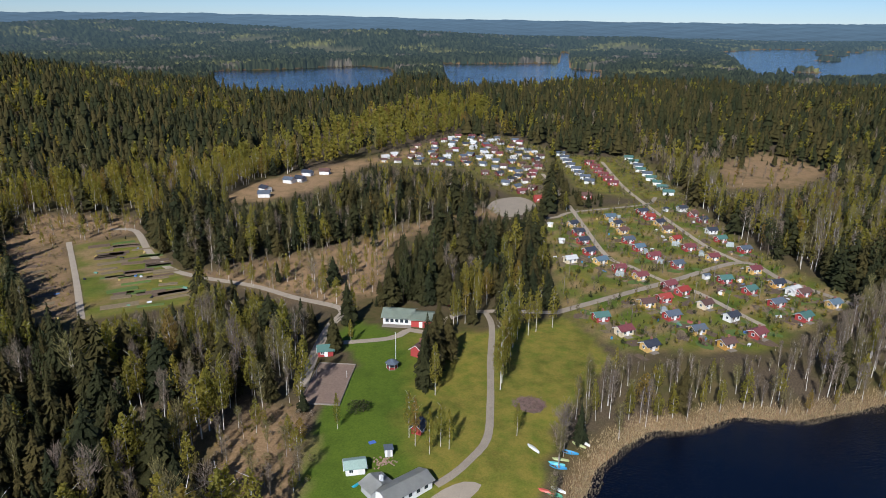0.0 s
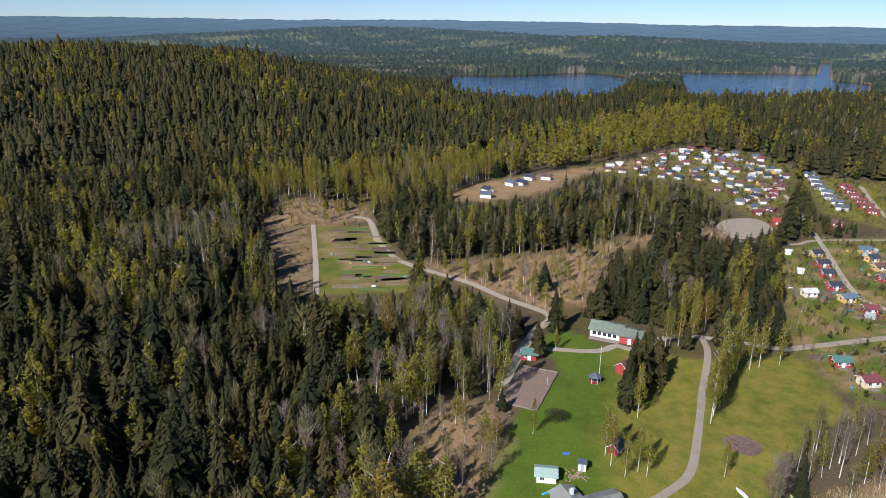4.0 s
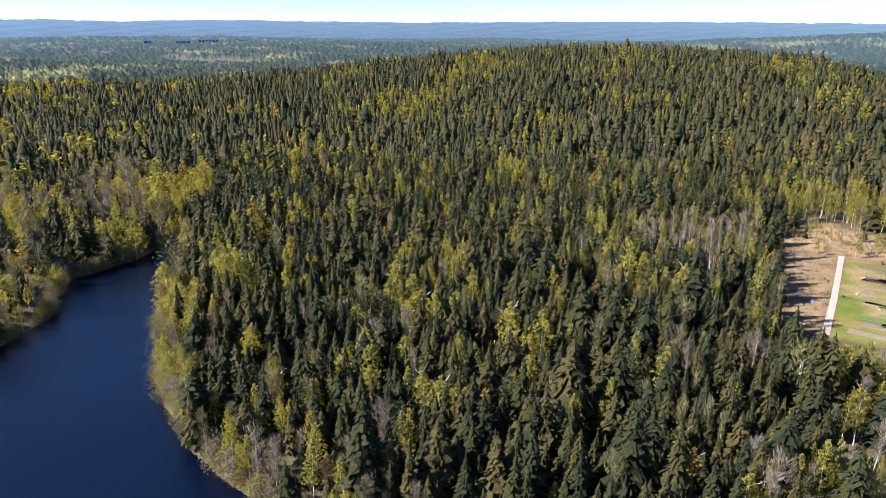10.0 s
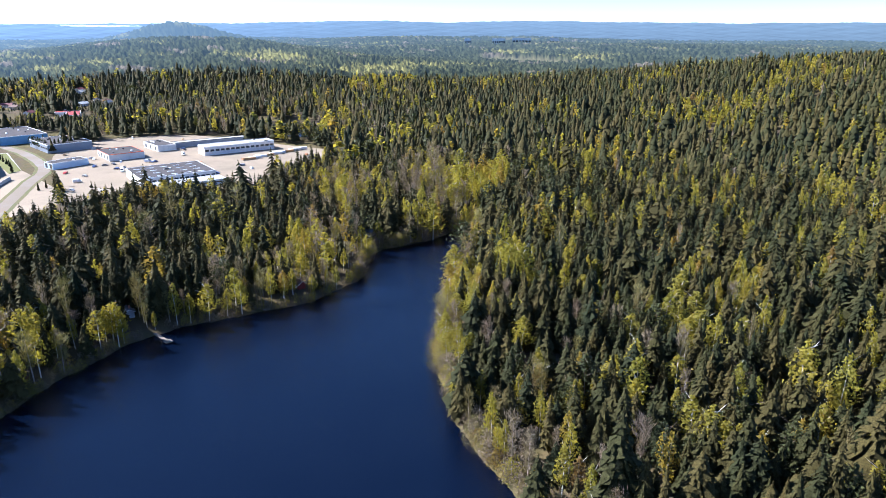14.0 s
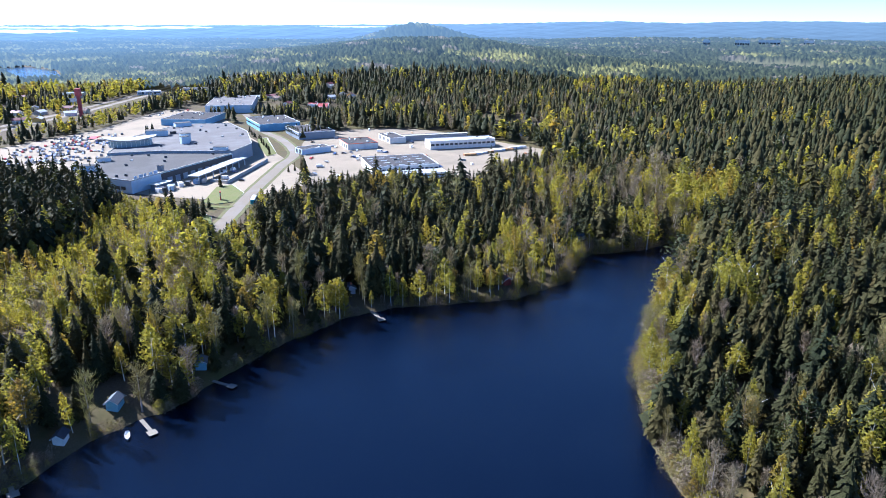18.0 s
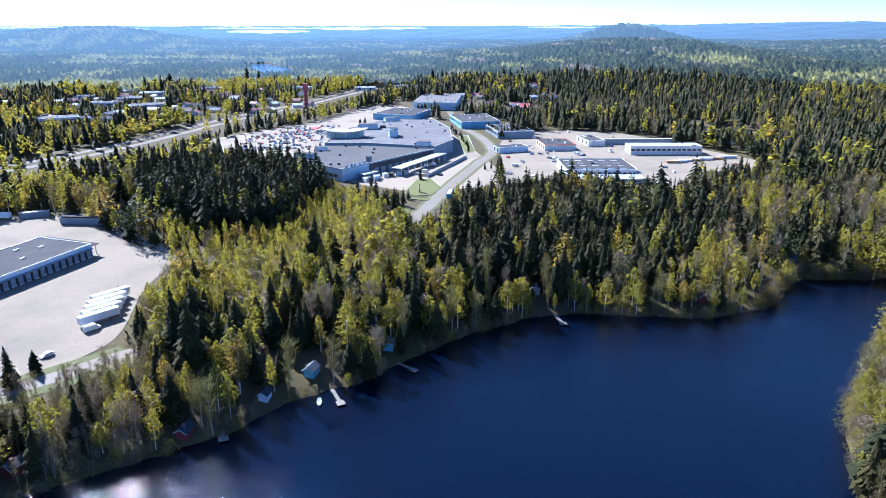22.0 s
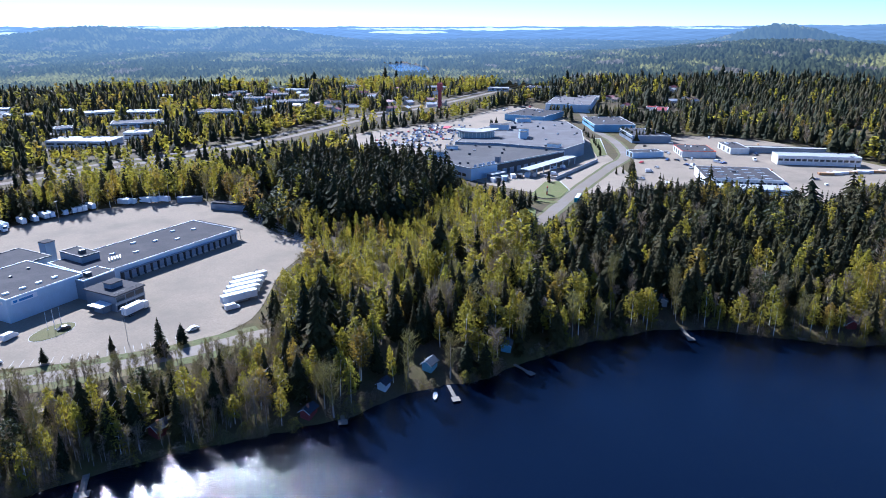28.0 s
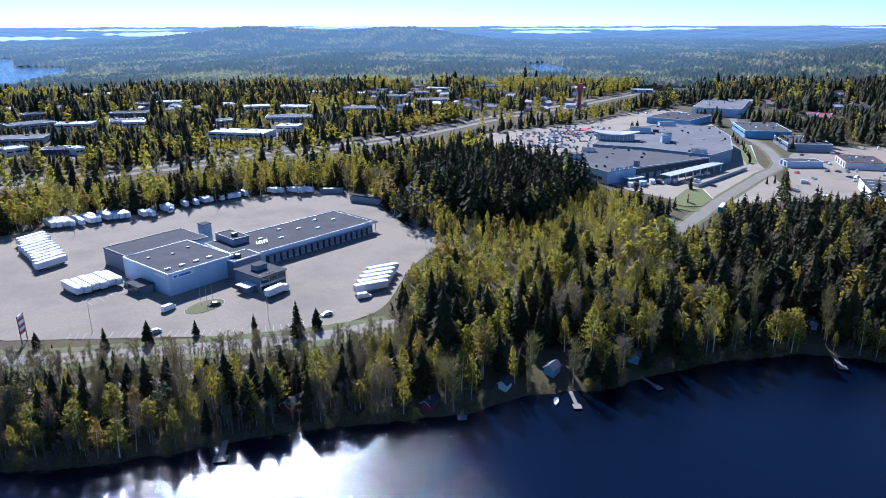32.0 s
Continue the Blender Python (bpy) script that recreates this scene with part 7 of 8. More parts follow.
# far suburb of halls and houses
sb = random.Random(4)
HALL_LOOK = {"w": (WALL["white"], surface("weathered_tin", (0.3, 0.3, 0.29), 0.7, 0.1, 2, 0.2, spec=0.2), "white"), "g": (WALL["grey"], GREY_ROOF, "grey"), "b": (BLUE_PANEL, GREY_ROOF, "pale blue"), "d": (GREY_CLAD, FELT, "dark grey"), "n": (surface("navy_cladding", (0.04, 0.07, 0.16), 0.5, 0.08), FELT, "navy blue")}
for i, (x, y, L, kind) in enumerate(SUBURB):
    wall, roof_mat, word = HALL_LOOK[kind]
    turn = math.degrees(math.atan2(y, x)) - 90 + sb.uniform(-32, 32)
    flat_hall("distant_hall", x, y, turn, L * 0.92, min(26, 10 + 0.32 * L), sb.uniform(4.5, 6.2), wall, "low %s hall among trees beyond the highway" % word, "hall", "suburban halls", roof_mat, WHITE, sb.choice((0, 0, 2)), 2, max(3, int(L / 9)), i)
for x, y in HOUSES:
    gable("distant_house", x, y, sb.uniform(0, 180), 12, 8.5, 3.2, 2.0, sb.choice(("slate", "brown", "white", "maroon", "navy")), sb.choice(("white", "cream", "yellow", "white", "grey")), "pale detached house half hidden by suburban trees", "house", "suburban houses", 2, False, True, 0.5, False)
# long blocks far off in the haze
for x, y, L, h in ((-2497, 242, 22, 28), (-2423, 342, 44, 26), (-2501, 435, 66, 25), (-2537, 560, 30, 26)):
    flat_hall("distant_block", x, y, math.degrees(math.atan2(y, x)) - 90, L, 14, h, WALL["white"], "white apartment block rising from distant woods", "apartment building", "distant blocks", FELT, WHITE, 0, 2, 6, int(L))

bus = thing("city_bus", -346, -205.5, 203, "blue-green city bus on the street below the shops", "bus", lift=0.3)
part("body", box(-6, 6, -1.25, 1.25, 0.35, 3.1, edge=0.12), surface("bus_teal", (0.03, 0.3, 0.4), 0.35, 0.05, soil=0.1), bus)
part("roof", box(-5.8, 5.8, -1.1, 1.1, 3.1, 3.2, edge=0.03), WHITE, bus, "white bus roof")
for s1 in (-1, 1):
    for i in range(5):
        part("side_window", box(-5.2 + 2.1 * i, -3.3 + 2.1 * i, s1 * 1.26 - 0.02, s1 * 1.26 + 0.02, 1.4, 2.5), GLASS, bus)
    for wx in (-3.6, 3.4):
        wheel(bus, wx, s1 * 1.05)
part("windscreen", box(5.98, 6.04, -1.1, 1.1, 1.3, 2.7), GLASS, bus)

# ---- shore cabins and piers ----
gable("shore_cabin", -65.5, -160.5, 15, 4.8, 3.5, 2.2, 1.1, "navy", "darkred", "dark red lakeside cabin with charcoal roof", "cabin", "shore cabins", 3, True, True)
gable("shore_sauna", -98.0, -139.5, 20, 4.0, 3.0, 2.0, 1.0, "navy", "darkred", "dark red shore sauna under tall trees", "cabin", "shore cabins", 2, True, True)
gable("shore_cabin", -138.8, -131.5, 15, 4.2, 3.2, 2.3, 1.1, "slate", "blue", "light blue lakeside cabin beside a sunny bank", "cabin", "shore cabins", 2, True, False)
gable("shore_cabin", -122.0, -134.5, 20, 3.4, 2.7, 2.0, 0.9, "navy", "white", "small white boathouse at the waterline", "cabin", "shore cabins", 2, False, False)
gable("shore_cabin", -166.0, -122.0, 30, 4.0, 3.2, 2.2, 1.0, "slate", "blue", "pale blue-grey cabin among shoreline trees", "cabin", "shore cabins", 2, False, False)
gable("shore_cabin", -234.0, -99.5, 30, 4.3, 3.4, 2.2, 1.0, "slate", "grey", "grey cabin above a wooden pier", "cabin", "shore cabins", 2, True, True)
gable("shore_cabin", -262.0, -42.0, 40, 4.0, 3.2, 2.2, 1.0, "brown", "darkred", "dark red cabin among trees above the bay", "cabin", "shore cabins", 2, False, True)
gable("shore_cabin", -330.0, -16.0, 60, 3.7, 2.9, 2.0, 0.8, "slate", "cream", "pale tent-like cabin on the grassy point", "cabin", "shore cabins", 1, False, False)


def pier(x0, y0, x1, y1, w, label):
    d = math.hypot(x1 - x0, y1 - y0)
    e = thing("pier", x0, y0, math.degrees(math.atan2(y1 - y0, x1 - x0)), label, "pier", "wooden piers", 0.0)
    n = max(4, int(d / 0.42))
    if "plank%.1f" % w not in MESH:
        MESH["plank%.1f" % w] = data(box(0, 0.36, -w / 2, w / 2, 0.42, 0.5), "plank", PLANK)
    for i in range(n):
        shared("plank", MESH["plank%.1f" % w], e, "", pose(d * i / n, 0, 0))
    for s in (-1, 1):
        part("beam", box(0, d, s * w * 0.4 - 0.06, s * w * 0.4 + 0.06, 0.28, 0.419), PLANK, e)
        for i in range(int(d / 2.4) + 1):
            part("pile", cyl(0.3 + 2.4 * i, s * w * 0.42, -2.0, 0.28, 0.09, n=6), DARK_BARK, e)
    part("end_deck", box(d, d + 2.6, -w * 1.1, w * 1.1, 0.40, 0.52), PLANK, e, "wider bathing platform")


pier(-46.5, -160.5, -42.4, -153.0, 1.6, "sunlit grey wooden pier with a bathing platform")
pier(-137.5, -122.5, -133.6, -116.5, 1.1, "narrow wooden pier with a small platform")
pier(-161.8, -115.6, -160.7, -109.5, 1.0, "narrow grey pier at the shore")
pier(-225.5, -88.0, -219.4, -82.0, 1.2, "wooden pier with a pale end platform")
pier(-250.0, -58.0, -246.0, -53.5, 1.0, "short dark pier under leaning trees")
pier(-106.5, -135.5, -103.5, -131.5, 1.2, "short sunny wooden jetty")
rowing_boat(-130.0, -121.0, 40, BOAT["white"], "white rowing boat moored at the shore", 0.0)
rowing_boat(-246.0, -60.5, 20, BOAT["red"], "red rowing boat lying at the bank", 0.4)

# ---- undergrowth along the shores and in the gardens ----
def shrubs(name, kind, level, x, y, h, label):
    x, y, h = np.array(x), np.array(y), np.array(h)
    wood(name, kind, level, x, y, height(x, y), h, label)


sg2 = np.random.default_rng(12)
ring = smooth_line(LAKE + [LAKE[0]], 0.8)
px = ring + sg2.normal(size=ring.shape) * 1.6
sx = np.concatenate([px[:, 0], px[:, 0] + sg2.normal(size=len(px)) * 2.5, px[:, 0] + sg2.normal(size=len(px)) * 3.5, px[:, 0] + sg2.normal(size=len(px)) * 5])
sy = np.concatenate([px[:, 1], px[:, 1] + sg2.normal(size=len(px)) * 2.5, px[:, 1] + sg2.normal(size=len(px)) * 3.5, px[:, 1] + sg2.normal(size=len(px)) * 5])
ss = shore(sx, sy)
ang = np.degrees(np.arctan2(-sx, sy))
k = (ss > np.where(sy < -20, -0.7, 0.0)) & (ss < np.where(sy < -20, 4, 9)) & ((ang > 20) | (ang < -170)) & ((sy > -20) | (sg2.random(len(sx)) < 0.9)) & (sg2.random(len(sx)) < 0.75)
for p in ((-64.5, -157.5), (-97, -136.5), (-137.5, -128), (-121.5, -131), (-165, -118.5), (-46.5, -160.5), (-137.5, -122.5), (-161.8, -115.6), (-225.5, -88)):
    k &= np.hypot(sx - p[0], sy - p[1]) > 5.0
sx, sy = sx[k], sy[k]
u = sg2.random(len(sx))
hh = np.where(sy < -20, 1.4 + 3.4 * sg2.random(len(sx)), 3.0 + 5.0 * sg2.random(len(sx)))
shrubs("shore_alder_scrub", "scrub", 1, sx[u < 0.74], sy[u < 0.74], hh[u < 0.74], "grey-brown leafless alder scrub at the waterline")
shrubs("shore_willow_scrub", "bush", 1, sx[u >= 0.74], sy[u >= 0.74], hh[u >= 0.74], "pale green willow scrub at the waterline")
n = 4200
gx, gy = sg2.uniform(40, 162, n), sg2.uniform(196, 395, n)
k = (inside_distance(gx, gy, ALLOT) < -1)
for _, w, pts in ROADS.values():
    k &= line_distance(gx, gy, pts) > w / 2 + 0.8
for cx, cy, _, _ in COTTAGES:
    k &= np.hypot(gx - cx, gy - cy) > 3.8
gx, gy = gx[k], gy[k]
u, hh = sg2.random(len(gx)), 0.8 + 2.6 * sg2.random(len(gx)) ** 2
shrubs("garden_berry_bushes", "bare", 2, gx[u < 0.45], gy[u < 0.45], hh[u < 0.45] * 1.4, "brownish bare berry bushes and apple trees in the gardens")
shrubs("garden_green_bushes", "birch", 2, gx[(u >= 0.45) & (u < 0.8)], gy[(u >= 0.45) & (u < 0.8)], hh[(u >= 0.45) & (u < 0.8)], "fresh green garden bushes between the cottages")
shrubs("garden_conifers", "pine", 2, gx[u >= 0.8], gy[u >= 0.8], hh[u >= 0.8], "small dark garden conifers between the cottages")

# vegetable beds
BED = [surface("bed_soil_dark", (0.125, 0.088, 0.058), 0.95, 0.35, 2), surface("bed_soil_brown", (0.14, 0.095, 0.06), 0.95, 0.35, 2), surface("bed_straw", (0.19, 0.145, 0.08), 0.95, 0.35, 2), surface("bed_green", (0.10, 0.15, 0.03), 0.95, 0.3, 2)]


def bed(x, y, turn, L, W, mat, group, label):
    e = thing("vegetable_bed", x, y, turn, label, "garden bed", group)
    bm = bmesh.new()
    prism([(-W / 2, -0.15), (W / 2, -0.15), (W / 2 - 0.25, 0.16), (-W / 2 + 0.25, 0.16)], -L / 2, L / 2, bm)
    part("soil", bm, mat, e)
    for s in (-1, 1):
        part("edging", box(s * (W / 2 + 0.03) - 0.03, s * (W / 2 + 0.03) + 0.03, -L / 2, L / 2, -0.15, 0.08), SOIL, e)


bg2 = random.Random(21)
BED_WORD = ("dark soil", "brown soil", "straw-covered", "green sprouting")
for i in range(24):
    t = (i + 0.5) / 24
    cx, cy = -163 + 46 * t, 301 - 78 * t
    for j in range(4):
        off = -12 + 10 * j
        x, y = cx + off * 0.8 + 14, cy + off * 0.35 + 3
        x, y = x + bg2.uniform(-2.5, 2.5), y + bg2.uniform(-2, 2)
        if inside_distance(np.array([x]), np.array([y]), PLOTS)[0] < -3 and bg2.random() < 0.72:
            m = bg2.randrange(4)
            bed(x, y, -66 + bg2.uniform(-9, 9), bg2.uniform(6, 13), bg2.uniform(2.0, 4.4), BED[m], "plot beds", "%s vegetable bed in the open plots" % BED_WORD[m])
for i in range(9):
    x, y = -186 + 6.0 * i + bg2.uniform(-2, 2), 286 - 8.2 * i + bg2.uniform(-2, 2)
    if inside_distance(np.array([x]), np.array([y]), PLOTS_B)[0] < -2:
        m = bg2.randrange(3)
        bed(x, y, -66, bg2.uniform(6, 9), bg2.uniform(2.5, 4), BED[m], "plot beds", "%s vegetable bed in the rough plots" % BED_WORD[m])
for i, (cx, cy, _, _) in enumerate(COTTAGES):
    a = bg2.uniform(0, 6.28)
    x, y = cx + 7.0 * math.cos(a), cy + 7.0 * math.sin(a)
    q = np.array([x]), np.array([y])
    if all(line_distance(*q, pts)[0] > w / 2 + 3 for _, w, pts in ROADS.values()) and all(math.hypot(x - c[0], y - c[1]) > 5.5 for c in COTTAGES):
        m = bg2.randrange(4)
        bed(x, y, bg2.choice((30, -60)), bg2.uniform(3, 6), bg2.uniform(1.4, 2.6), BED[m], "garden beds", "%s garden bed beside a cottage" % BED_WORD[m])


# reeds along the eastern shore
rx = np.repeat(ring, 60, 0) + sg2.normal(size=(len(ring) * 60, 2)) * 2.8
k = (rx[:, 0] > 28) & (rx[:, 1] > 120) & (rx[:, 0] < 180)
rx = rx[k]
rs = shore(rx[:, 0], rx[:, 1])
rx, rs = rx[(rs > -2.6) & (rs < 7)], rs[(rs > -2.6) & (rs < 7)]
rz = np.maximum(height(rx[:, 0], rx[:, 1], rs), -0.6)
rh, ra = 0.6 + 0.9 * sg2.random(len(rx)), sg2.random(len(rx)) * 6.283
rl = sg2.normal(size=(len(rx), 2)) * 0.35
rw = 0.11
V = np.stack([np.column_stack([rx[:, 0] - np.cos(ra) * rw, rx[:, 1] - np.sin(ra) * rw, rz]), np.column_stack([rx[:, 0] + np.cos(ra) * rw, rx[:, 1] + np.sin(ra) * rw, rz]), np.column_stack([rx[:, 0] + rl[:, 0], rx[:, 1] + rl[:, 1], rz + rh])], 1).reshape(-1, 3)
tagged(new("reeds", mesh_from("reeds", V, np.arange(len(V)).reshape(-1, 3), [foliage("dry_reeds", [(0.0, (0.34, 0.26, 0.15)), (0.5, (0.42, 0.33, 0.2)), (1.0, (0.28, 0.21, 0.12))], 0.2, 0.2)])), "pale straw-coloured reeds along the shore", "reeds", kind="stuff")

# white bay lines along the front of the freight yard, and tyre-worn streaks
LINE = surface("road_paint", (0.42, 0.4, 0.37), 0.8, 0.1, 3, 0.5, soil=0.4)
front = smooth_line([(-20, -238.5), (-35.3, -230.5), (-66.4, -210.2), (-93.9, -199.5)], 2.6)
vs, fs = [], []
for a, b in zip(front[:-1], front[1:]):
    d = (b - a) / np.linalg.norm(b - a)
    nrm = np.array([-d[1], d[0]])
    if nrm[1] > 0:
        nrm = -nrm
    o = a + nrm * 2.0
    k = len(vs)
    z = ground_at(o[0], o[1]) + 0.2
    vs += [(*(o - d * 0.08), z), (*(o + d * 0.08), z), (*(o + nrm * 4.6 + d * 0.08), z), (*(o + nrm * 4.6 - d * 0.08), z)]
    fs.append((k, k + 1, k + 2, k + 3))
for i in range(14):
    c, s_ = math.cos(radians(-13)), math.sin(radians(-13))
    bx0, by0 = -34 - 2.7 * i * 0.8, -268 - 1.1 * i
    k = len(vs)
    z = ground_at(bx0, by0) + 0.2
    vs += [(bx0 - 0.08, by0, z), (bx0 + 0.08, by0, z), (bx0 + 2.4, by0 - 10, z), (bx0 + 2.24, by0 - 10, z)]
    fs.append((k, k + 1, k + 2, k + 3))
tagged(new("bay_markings", mesh_from("bay_markings", vs, fs, [LINE])), "worn white parking bay lines on asphalt", "road marking", kind="stuff")


# ---- garden ground, greenhouses, barrels, poles ----
pr = random.Random(31)
vs, fs, mi = [], [], []
for i in range(260):
    cx, cy, _, _ = COTTAGES[pr.randrange(len(COTTAGES))]
    a, d = pr.uniform(0, 6.28), pr.uniform(3.6, 9)
    x, y = cx + d * math.cos(a), cy + d * math.sin(a)
    q = np.array([x]), np.array([y])
    if inside_distance(*q, ALLOT)[0] > -1 or any(line_distance(*q, pts)[0] < w / 2 + 1.5 for _, w, pts in ROADS.values()):
        continue
    n, r, z = 9, pr.uniform(1.0, 3.2), ground_at(x, y) + 0.06 + 0.0004 * i
    k, t = len(vs), pr.uniform(0, 3)
    for j in range(n):
        b = 6.283 * j / n
        rr = r * (0.7 + 0.5 * pr.random())
        u, v = rr * math.cos(b) * 1.4, rr * math.sin(b) * 0.8
        vs.append((x + u * math.cos(t) - v * math.sin(t), y + u * math.sin(t) + v * math.cos(t), z))
    fs.append(tuple(range(k, k + n)))
    mi.append(pr.randrange(4))
tagged(new("garden_soil", mesh_from("garden_soil", vs, fs, BED, mi)), "brown dug soil and dry litter between cottages", "soil", kind="stuff")

FRAME = surface("greenhouse_frame", (0.6, 0.62, 0.6), 0.5)
CLEARISH = surface("greenhouse_film", (0.36, 0.4, 0.39), 0.25, 0.08, spec=0.6)


def free_spot(d0, d1):
    for _ in range(60):
        cx, cy, _, _ = COTTAGES[pr.randrange(len(COTTAGES))]
        a, d = pr.uniform(0, 6.28), pr.uniform(d0, d1)
        x, y = cx + d * math.cos(a), cy + d * math.sin(a)
        q = np.array([x]), np.array([y])
        if inside_distance(*q, ALLOT)[0] < -2 and all(line_distance(*q, pts)[0] > w / 2 + 2 for _, w, pts in ROADS.values()) and all(math.hypot(x - c[0], y - c[1]) > 4.2 for c in COTTAGES):
            return x, y
    return 60.0, 230.0


for i in range(9):
    x, y = free_spot(4.4, 8)
    e = thing("greenhouse", x, y, pr.choice((-20, 70)), "small pale garden greenhouse with film walls", "greenhouse", "greenhouses")
    part("film", prism([(-1.1, 0), (1.1, 0), (1.1, 1.4), (0, 2.1), (-1.1, 1.4)], -1.6, 1.6), CLEARISH, e)
    for s in (-1.62, 0, 1.62):
        bm = bmesh.new()
        for p0, p1 in (((-1.13, 0), (-1.13, 1.42)), ((1.13, 0), (1.13, 1.42))):
            box(p0[0] - 0.04, p0[0] + 0.04, s - 0.04, s + 0.04, 0, 1.45, bm)
        part("frame", bm, FRAME, e)
for i in range(36):
    x, y = free_spot(3.9, 8)
    kind = i % 4
    if kind == 0:
        e = thing("water_barrel", x, y, 0, "blue plastic water barrel by a garden bed", "barrel", "garden barrels")
        part("body", cyl(0, 0, 0, 1.0, 0.32, 0.3, 12), BOAT["blue"], e)
        part("rim", cyl(0, 0, 1.0, 1.05, 0.33, n=12), DARK, e)
    elif kind == 1:
        e = thing("garden_table", x, y, pr.uniform(0, 90), "white garden table on the grass", "table", "garden tables")
        part("tabletop", box(-0.8, 0.8, -0.45, 0.45, 0.68, 0.74), WHITE, e)
        for a in (-0.65, 0.65):
            for b in (-0.33, 0.33):
                part("leg", box(a - 0.04, a + 0.04, b - 0.04, b + 0.04, 0, 0.68), WHITE, e)
    elif kind == 2:
        e = thing("wood_pile", x, y, pr.uniform(0, 180), "stack of split firewood under a grey board", "wood pile", "wood piles")
        part("logs", box(-1.2, 1.2, -0.4, 0.4, 0, 0.9, edge=0.06), surface("firewood", (0.42, 0.29, 0.16), 0.9, 0.35, 6), e)
        part("cover", box(-1.3, 1.3, -0.5, 0.5, 0.9, 0.95), PLANK, e)
    else:
        e = thing("compost_bin", x, y, pr.uniform(0, 90), "dark slatted compost bin in a garden corner", "compost bin", "compost bins")
        for j in range(4):
            part("slat_ring", box(-0.55, 0.55, -0.55, 0.55, 0.05 + 0.22 * j, 0.22 + 0.22 * j, edge=0.02), DARK_BARK, e)
for x, y in ((79, 226), (66.5, 219), (96, 240), (104, 229), (122, 243), (112, 263), (93, 270), (70, 300), (118, 300), (70, 345), (116, 350), (52, 262), (47, 245)):
    e = thing("utility_pole", x, y, 30, "grey wooden utility pole in the gardens", "utility pole", "utility poles")
    part("pole", cyl(0, 0, -0.3, 7.5, 0.12, 0.08, 8), PLANK, e)
    part("crossarm", box(-0.6, 0.6, -0.05, 0.05, 6.9, 7.02), PLANK, e)
    part("insulator", cyl(0.5, 0, 7.02, 7.2, 0.05, n=6), WHITE, e)

# yards of the suburb
SUBURB_YARD = surface("suburb_asphalt", (0.2, 0.175, 0.15), 0.95, 0.2, 1.5, 0.05, spec=0.1, dirt=(0.12, 0.1, 0.07), soil=0.9)
for i, (x, y, L, kind) in enumerate(SUBURB[:19]):
    r = math.hypot(x, y)
    ux, uy = x / r, y / r
    c = (x - ux * 11, y - uy * 11)
    pts = [(c[0] + uy * a * (L / 2 + 4) + ux * b * 12, c[1] - ux * a * (L / 2 + 4) + uy * b * 12) for a, b in ((-1, -0.6), (-0.3, -1), (0.6, -0.8), (1, -0.2), (0.9, 1), (-0.2, 1.1), (-1, 0.9))]
    pad("suburb_yard", SUBURB_YARD, pts, "grey asphalt yard in front of a low hall", 0.3)
    for k in range(1):
        px_, py_ = c[0] + uy * pr.uniform(-L / 2, L / 2) + ux * pr.uniform(-5, 2), c[1] - ux * pr.uniform(-L / 2, L / 2) + uy * pr.uniform(-5, 2)
        copy_thing(lot_protos[pr.randrange(6)], pose(px_, py_, ground_at(px_, py_) + 0.32, 0, 0, pr.uniform(0, 360)))
pad("pond", WATER, POND, "small dark pond among birches", 0.1)

# dry undergrowth on the cleared slopes
ux, uy = sg2.uniform(-225, 60, 15000), sg2.uniform(118, 375, 15000)
k = np.zeros(len(ux), bool)
for poly in SPARSE + [PLOTS_B]:
    k |= inside_distance(ux, uy, poly) < 2
for _, w, pts in ROADS.values():
    k &= line_distance(ux, uy, pts) > w / 2 + 1.0
k &= inside_distance(ux, uy, COURT) > 0
ux, uy = ux[k], uy[k]
u, hh = sg2.random(len(ux)), 0.5 + 1.8 * sg2.random(len(ux)) ** 2
shrubs("slope_undergrowth", "scrub", 2, ux[u < 0.75], uy[u < 0.75], hh[u < 0.75], "dry brown undergrowth and saplings on the slope")
shrubs("slope_green_saplings", "bush", 2, ux[u >= 0.75], uy[u >= 0.75], hh[u >= 0.75], "small leafing saplings on the slope")

# odds and ends on the open plots
TARP = [surface("tarp_white", (0.65, 0.67, 0.68), 0.5), surface("tarp_blue", (0.1, 0.2, 0.42), 0.5), surface("tarp_green", (0.12, 0.25, 0.18), 0.6), surface("tarp_black", (0.03, 0.03, 0.035), 0.5), surface("crate_yellow", (0.45, 0.33, 0.1), 0.5), surface("crate_red", (0.25, 0.06, 0.05), 0.5)]
TARP_WORD = ("white", "blue", "green", "black", "yellow", "red")
for i in range(34):
    x, y = pr.uniform(-190, -98), pr.uniform(216, 305)
    q = np.array([x]), np.array([y])
    if min(inside_distance(*q, PLOTS)[0], inside_distance(*q, PLOTS_B)[0]) < -1.5 and line_distance(*q, ROADS["plot_track"][2])[0] > 2:
        c = pr.randrange(6)
        e = thing("covered_heap", x, y, pr.uniform(0, 180), "%s sheet over a heap on the vegetable plots" % TARP_WORD[c], "tarpaulin", "plot clutter")
        L, W, H = pr.uniform(0.4, 1.1), pr.uniform(0.3, 0.6), pr.uniform(0.3, 0.8)
        part("sheet", prism([(-W, 0), (W, 0), (W * 0.8, H * 0.6), (W * 0.2, H), (-W * 0.7, H * 0.7)], -L, L), TARP[c], e)
        part("weight", box(W * 0.9, W * 1.2, -0.2, 0.2, 0, 0.15), CONCRETE, e)
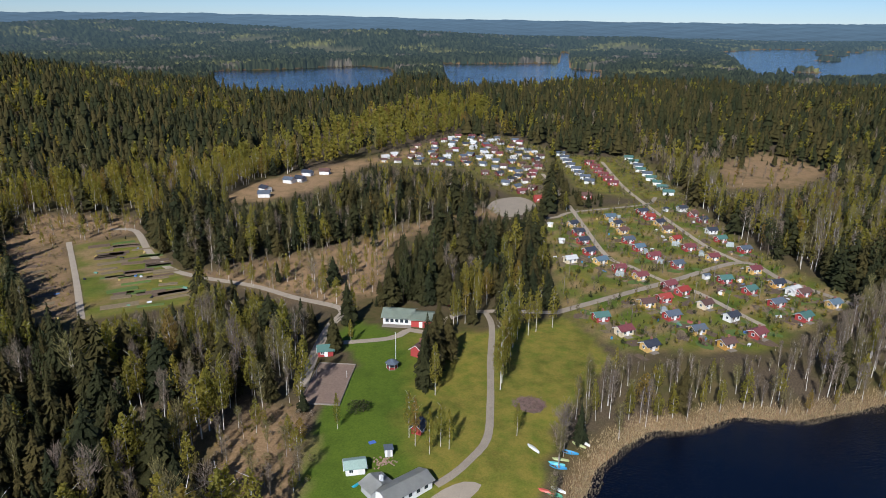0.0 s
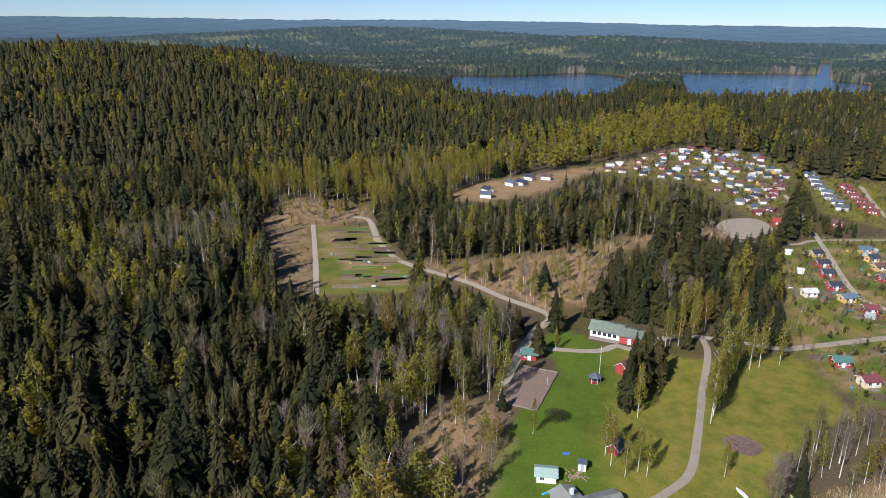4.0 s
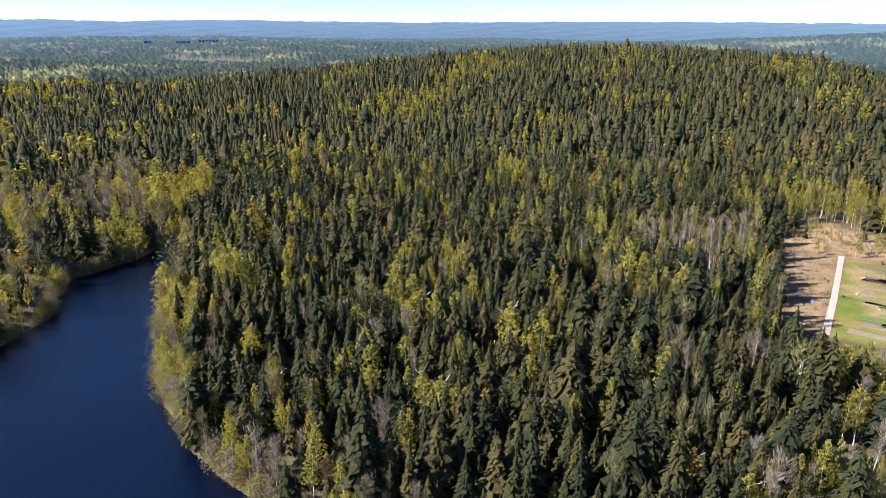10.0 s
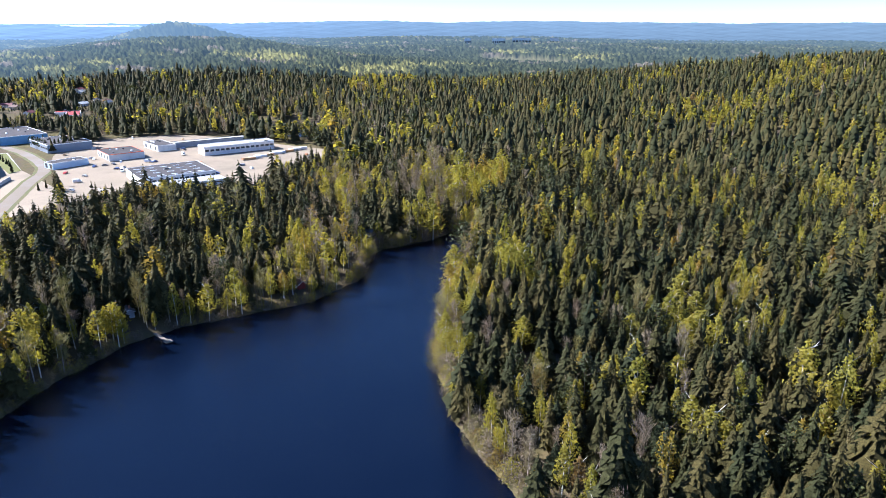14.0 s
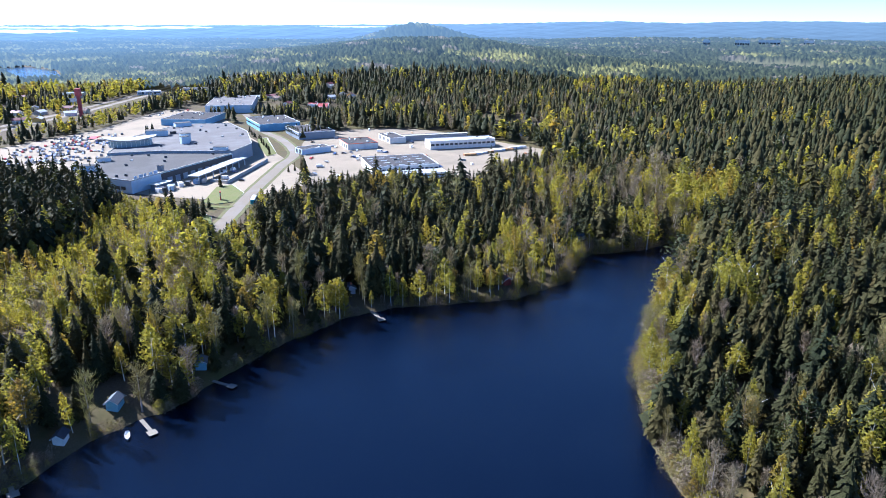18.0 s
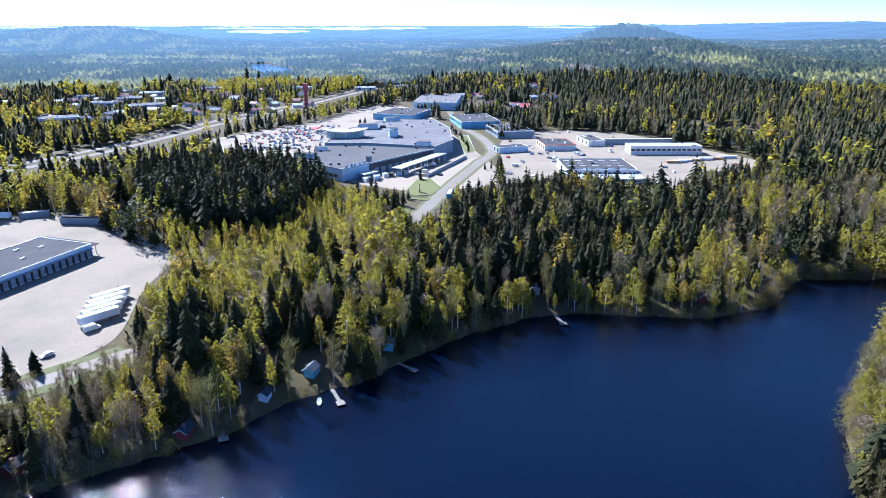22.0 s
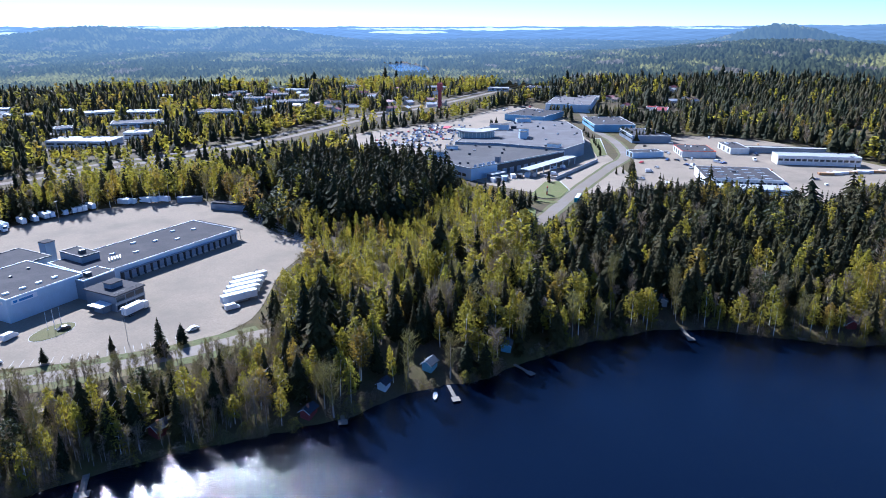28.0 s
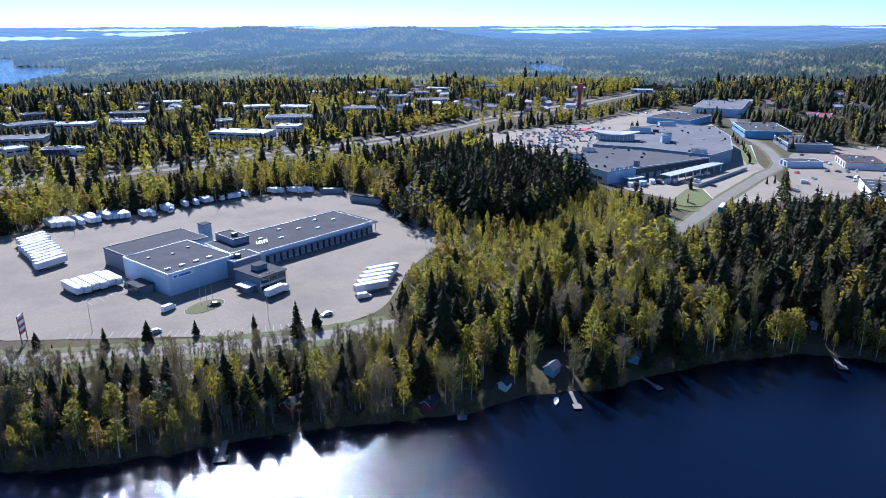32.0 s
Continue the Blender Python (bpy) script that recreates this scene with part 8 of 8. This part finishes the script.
for i in range(40):
    x, y = free_spot(4.2, 9)
    c = pr.choice((0, 0, 1, 2, 3, 4, 5))
    e = thing("garden_table" if i % 2 else "covered_heap", x, y, pr.uniform(0, 180), ("%s garden table on the grass" if i % 2 else "%s sheet over garden things") % TARP_WORD[c], "table" if i % 2 else "tarpaulin", "garden clutter")
    if i % 2:
        part("tabletop", box(-0.8, 0.8, -0.45, 0.45, 0.68, 0.74), TARP[c], e)
        for lx in (-0.7, 0.7):
            for ly in (-0.38, 0.38):
                part("leg", box(lx - 0.04, lx + 0.04, ly - 0.04, ly + 0.04, 0, 0.679), PLANK, e)
    else:
        part("sheet", prism([(-0.7, 0), (0.7, 0), (0.55, 0.5), (0.1, 0.8), (-0.5, 0.6)], -0.9, 0.9), TARP[c], e)

# bushes and fruit trees between the hillside cottages
hx, hy = sg2.uniform(-62, 152, 6000), sg2.uniform(378, 610, 6000)
k = (inside_distance(hx, hy, UPPER) < 0) | (inside_distance(hx, hy, ROWS_AREA) < 0)
for _, w, pts in ROADS.values():
    k &= line_distance(hx, hy, pts) > w / 2 + 1.0
hx, hy = hx[k], hy[k]
u, hh = sg2.random(len(hx)), 1.0 + 3.6 * sg2.random(len(hx)) ** 2
shrubs("hillside_bare_bushes", "scrub", 2, hx[u < 0.5], hy[u < 0.5], hh[u < 0.5], "brownish bare bushes between hillside cottages")
shrubs("hillside_green_bushes", "bush", 2, hx[(u >= 0.5) & (u < 0.85)], hy[(u >= 0.5) & (u < 0.85)], hh[(u >= 0.5) & (u < 0.85)] * 0.8, "fresh green bushes between hillside cottages")
shrubs("hillside_conifers", "pine", 2, hx[u >= 0.85], hy[u >= 0.85], hh[u >= 0.85] * 1.3, "small dark conifers between hillside cottages")

# dense leafless thicket below the freight yard
ax_, ay_ = sg2.uniform(-120, 62, 5200), sg2.uniform(-290, -138, 5200)
k = (inside_distance(ax_, ay_, ALDERWOOD) < 0) & (shore(ax_, ay_) > 2)
for name in ("depot_street", "lakeside_lane"):
    k &= line_distance(ax_, ay_, ROADS[name][2]) > ROADS[name][1] / 2 + 2.5
for bx, by in CABIN_SPOTS:
    k &= np.hypot(ax_ - bx, ay_ - by) > 4
ax_, ay_ = ax_[k], ay_[k]
shrubs("alder_thicket", "bare", 1, ax_, ay_, 4.0 + 5.0 * sg2.random(len(ax_)), "dense purple-brown leafless alder thicket")

# stones tipped along the yard's edge
ST = surface("tipped_stone", (0.36, 0.34, 0.32), 0.9, 0.3, 1.5, 0.4, spec=0.1)
edge_line = smooth_line([(-196, -318), (-190, -293), (-186, -272), (-178, -252)], 0.35)
sv, sf = [], []
for i in range(460):
    c = edge_line[int(sg2.integers(len(edge_line)))] + sg2.normal(size=2) * 2.2 + np.array((-3.5, 1.0))
    r = 0.3 + 0.7 * sg2.random() ** 2
    z = ground_at(c[0], c[1]) + 0.2 * r
    k = len(sv)
    sv += [tuple(np.array((c[0], c[1], z)) + r * (0.7 + 0.5 * sg2.random()) * np.array(d)) for d in ((1, 0.1, 0), (-1, 0, 0.1), (0, 1, 0), (0.1, -1, 0), (0, 0.1, 0.8), (0, 0, -0.6))]
    sf += [(k + a, k + b, k + t) for a, b in ((0, 2), (2, 1), (1, 3), (3, 0)) for t in (4,)] + [(k + b, k + a, k + 5) for a, b in ((0, 2), (2, 1), (1, 3), (3, 0))]
tagged(new("tipped_stones", mesh_from("tipped_stones", sv, sf, [ST])), "pale grey tipped stones along the yard edge", "stones", kind="stuff")
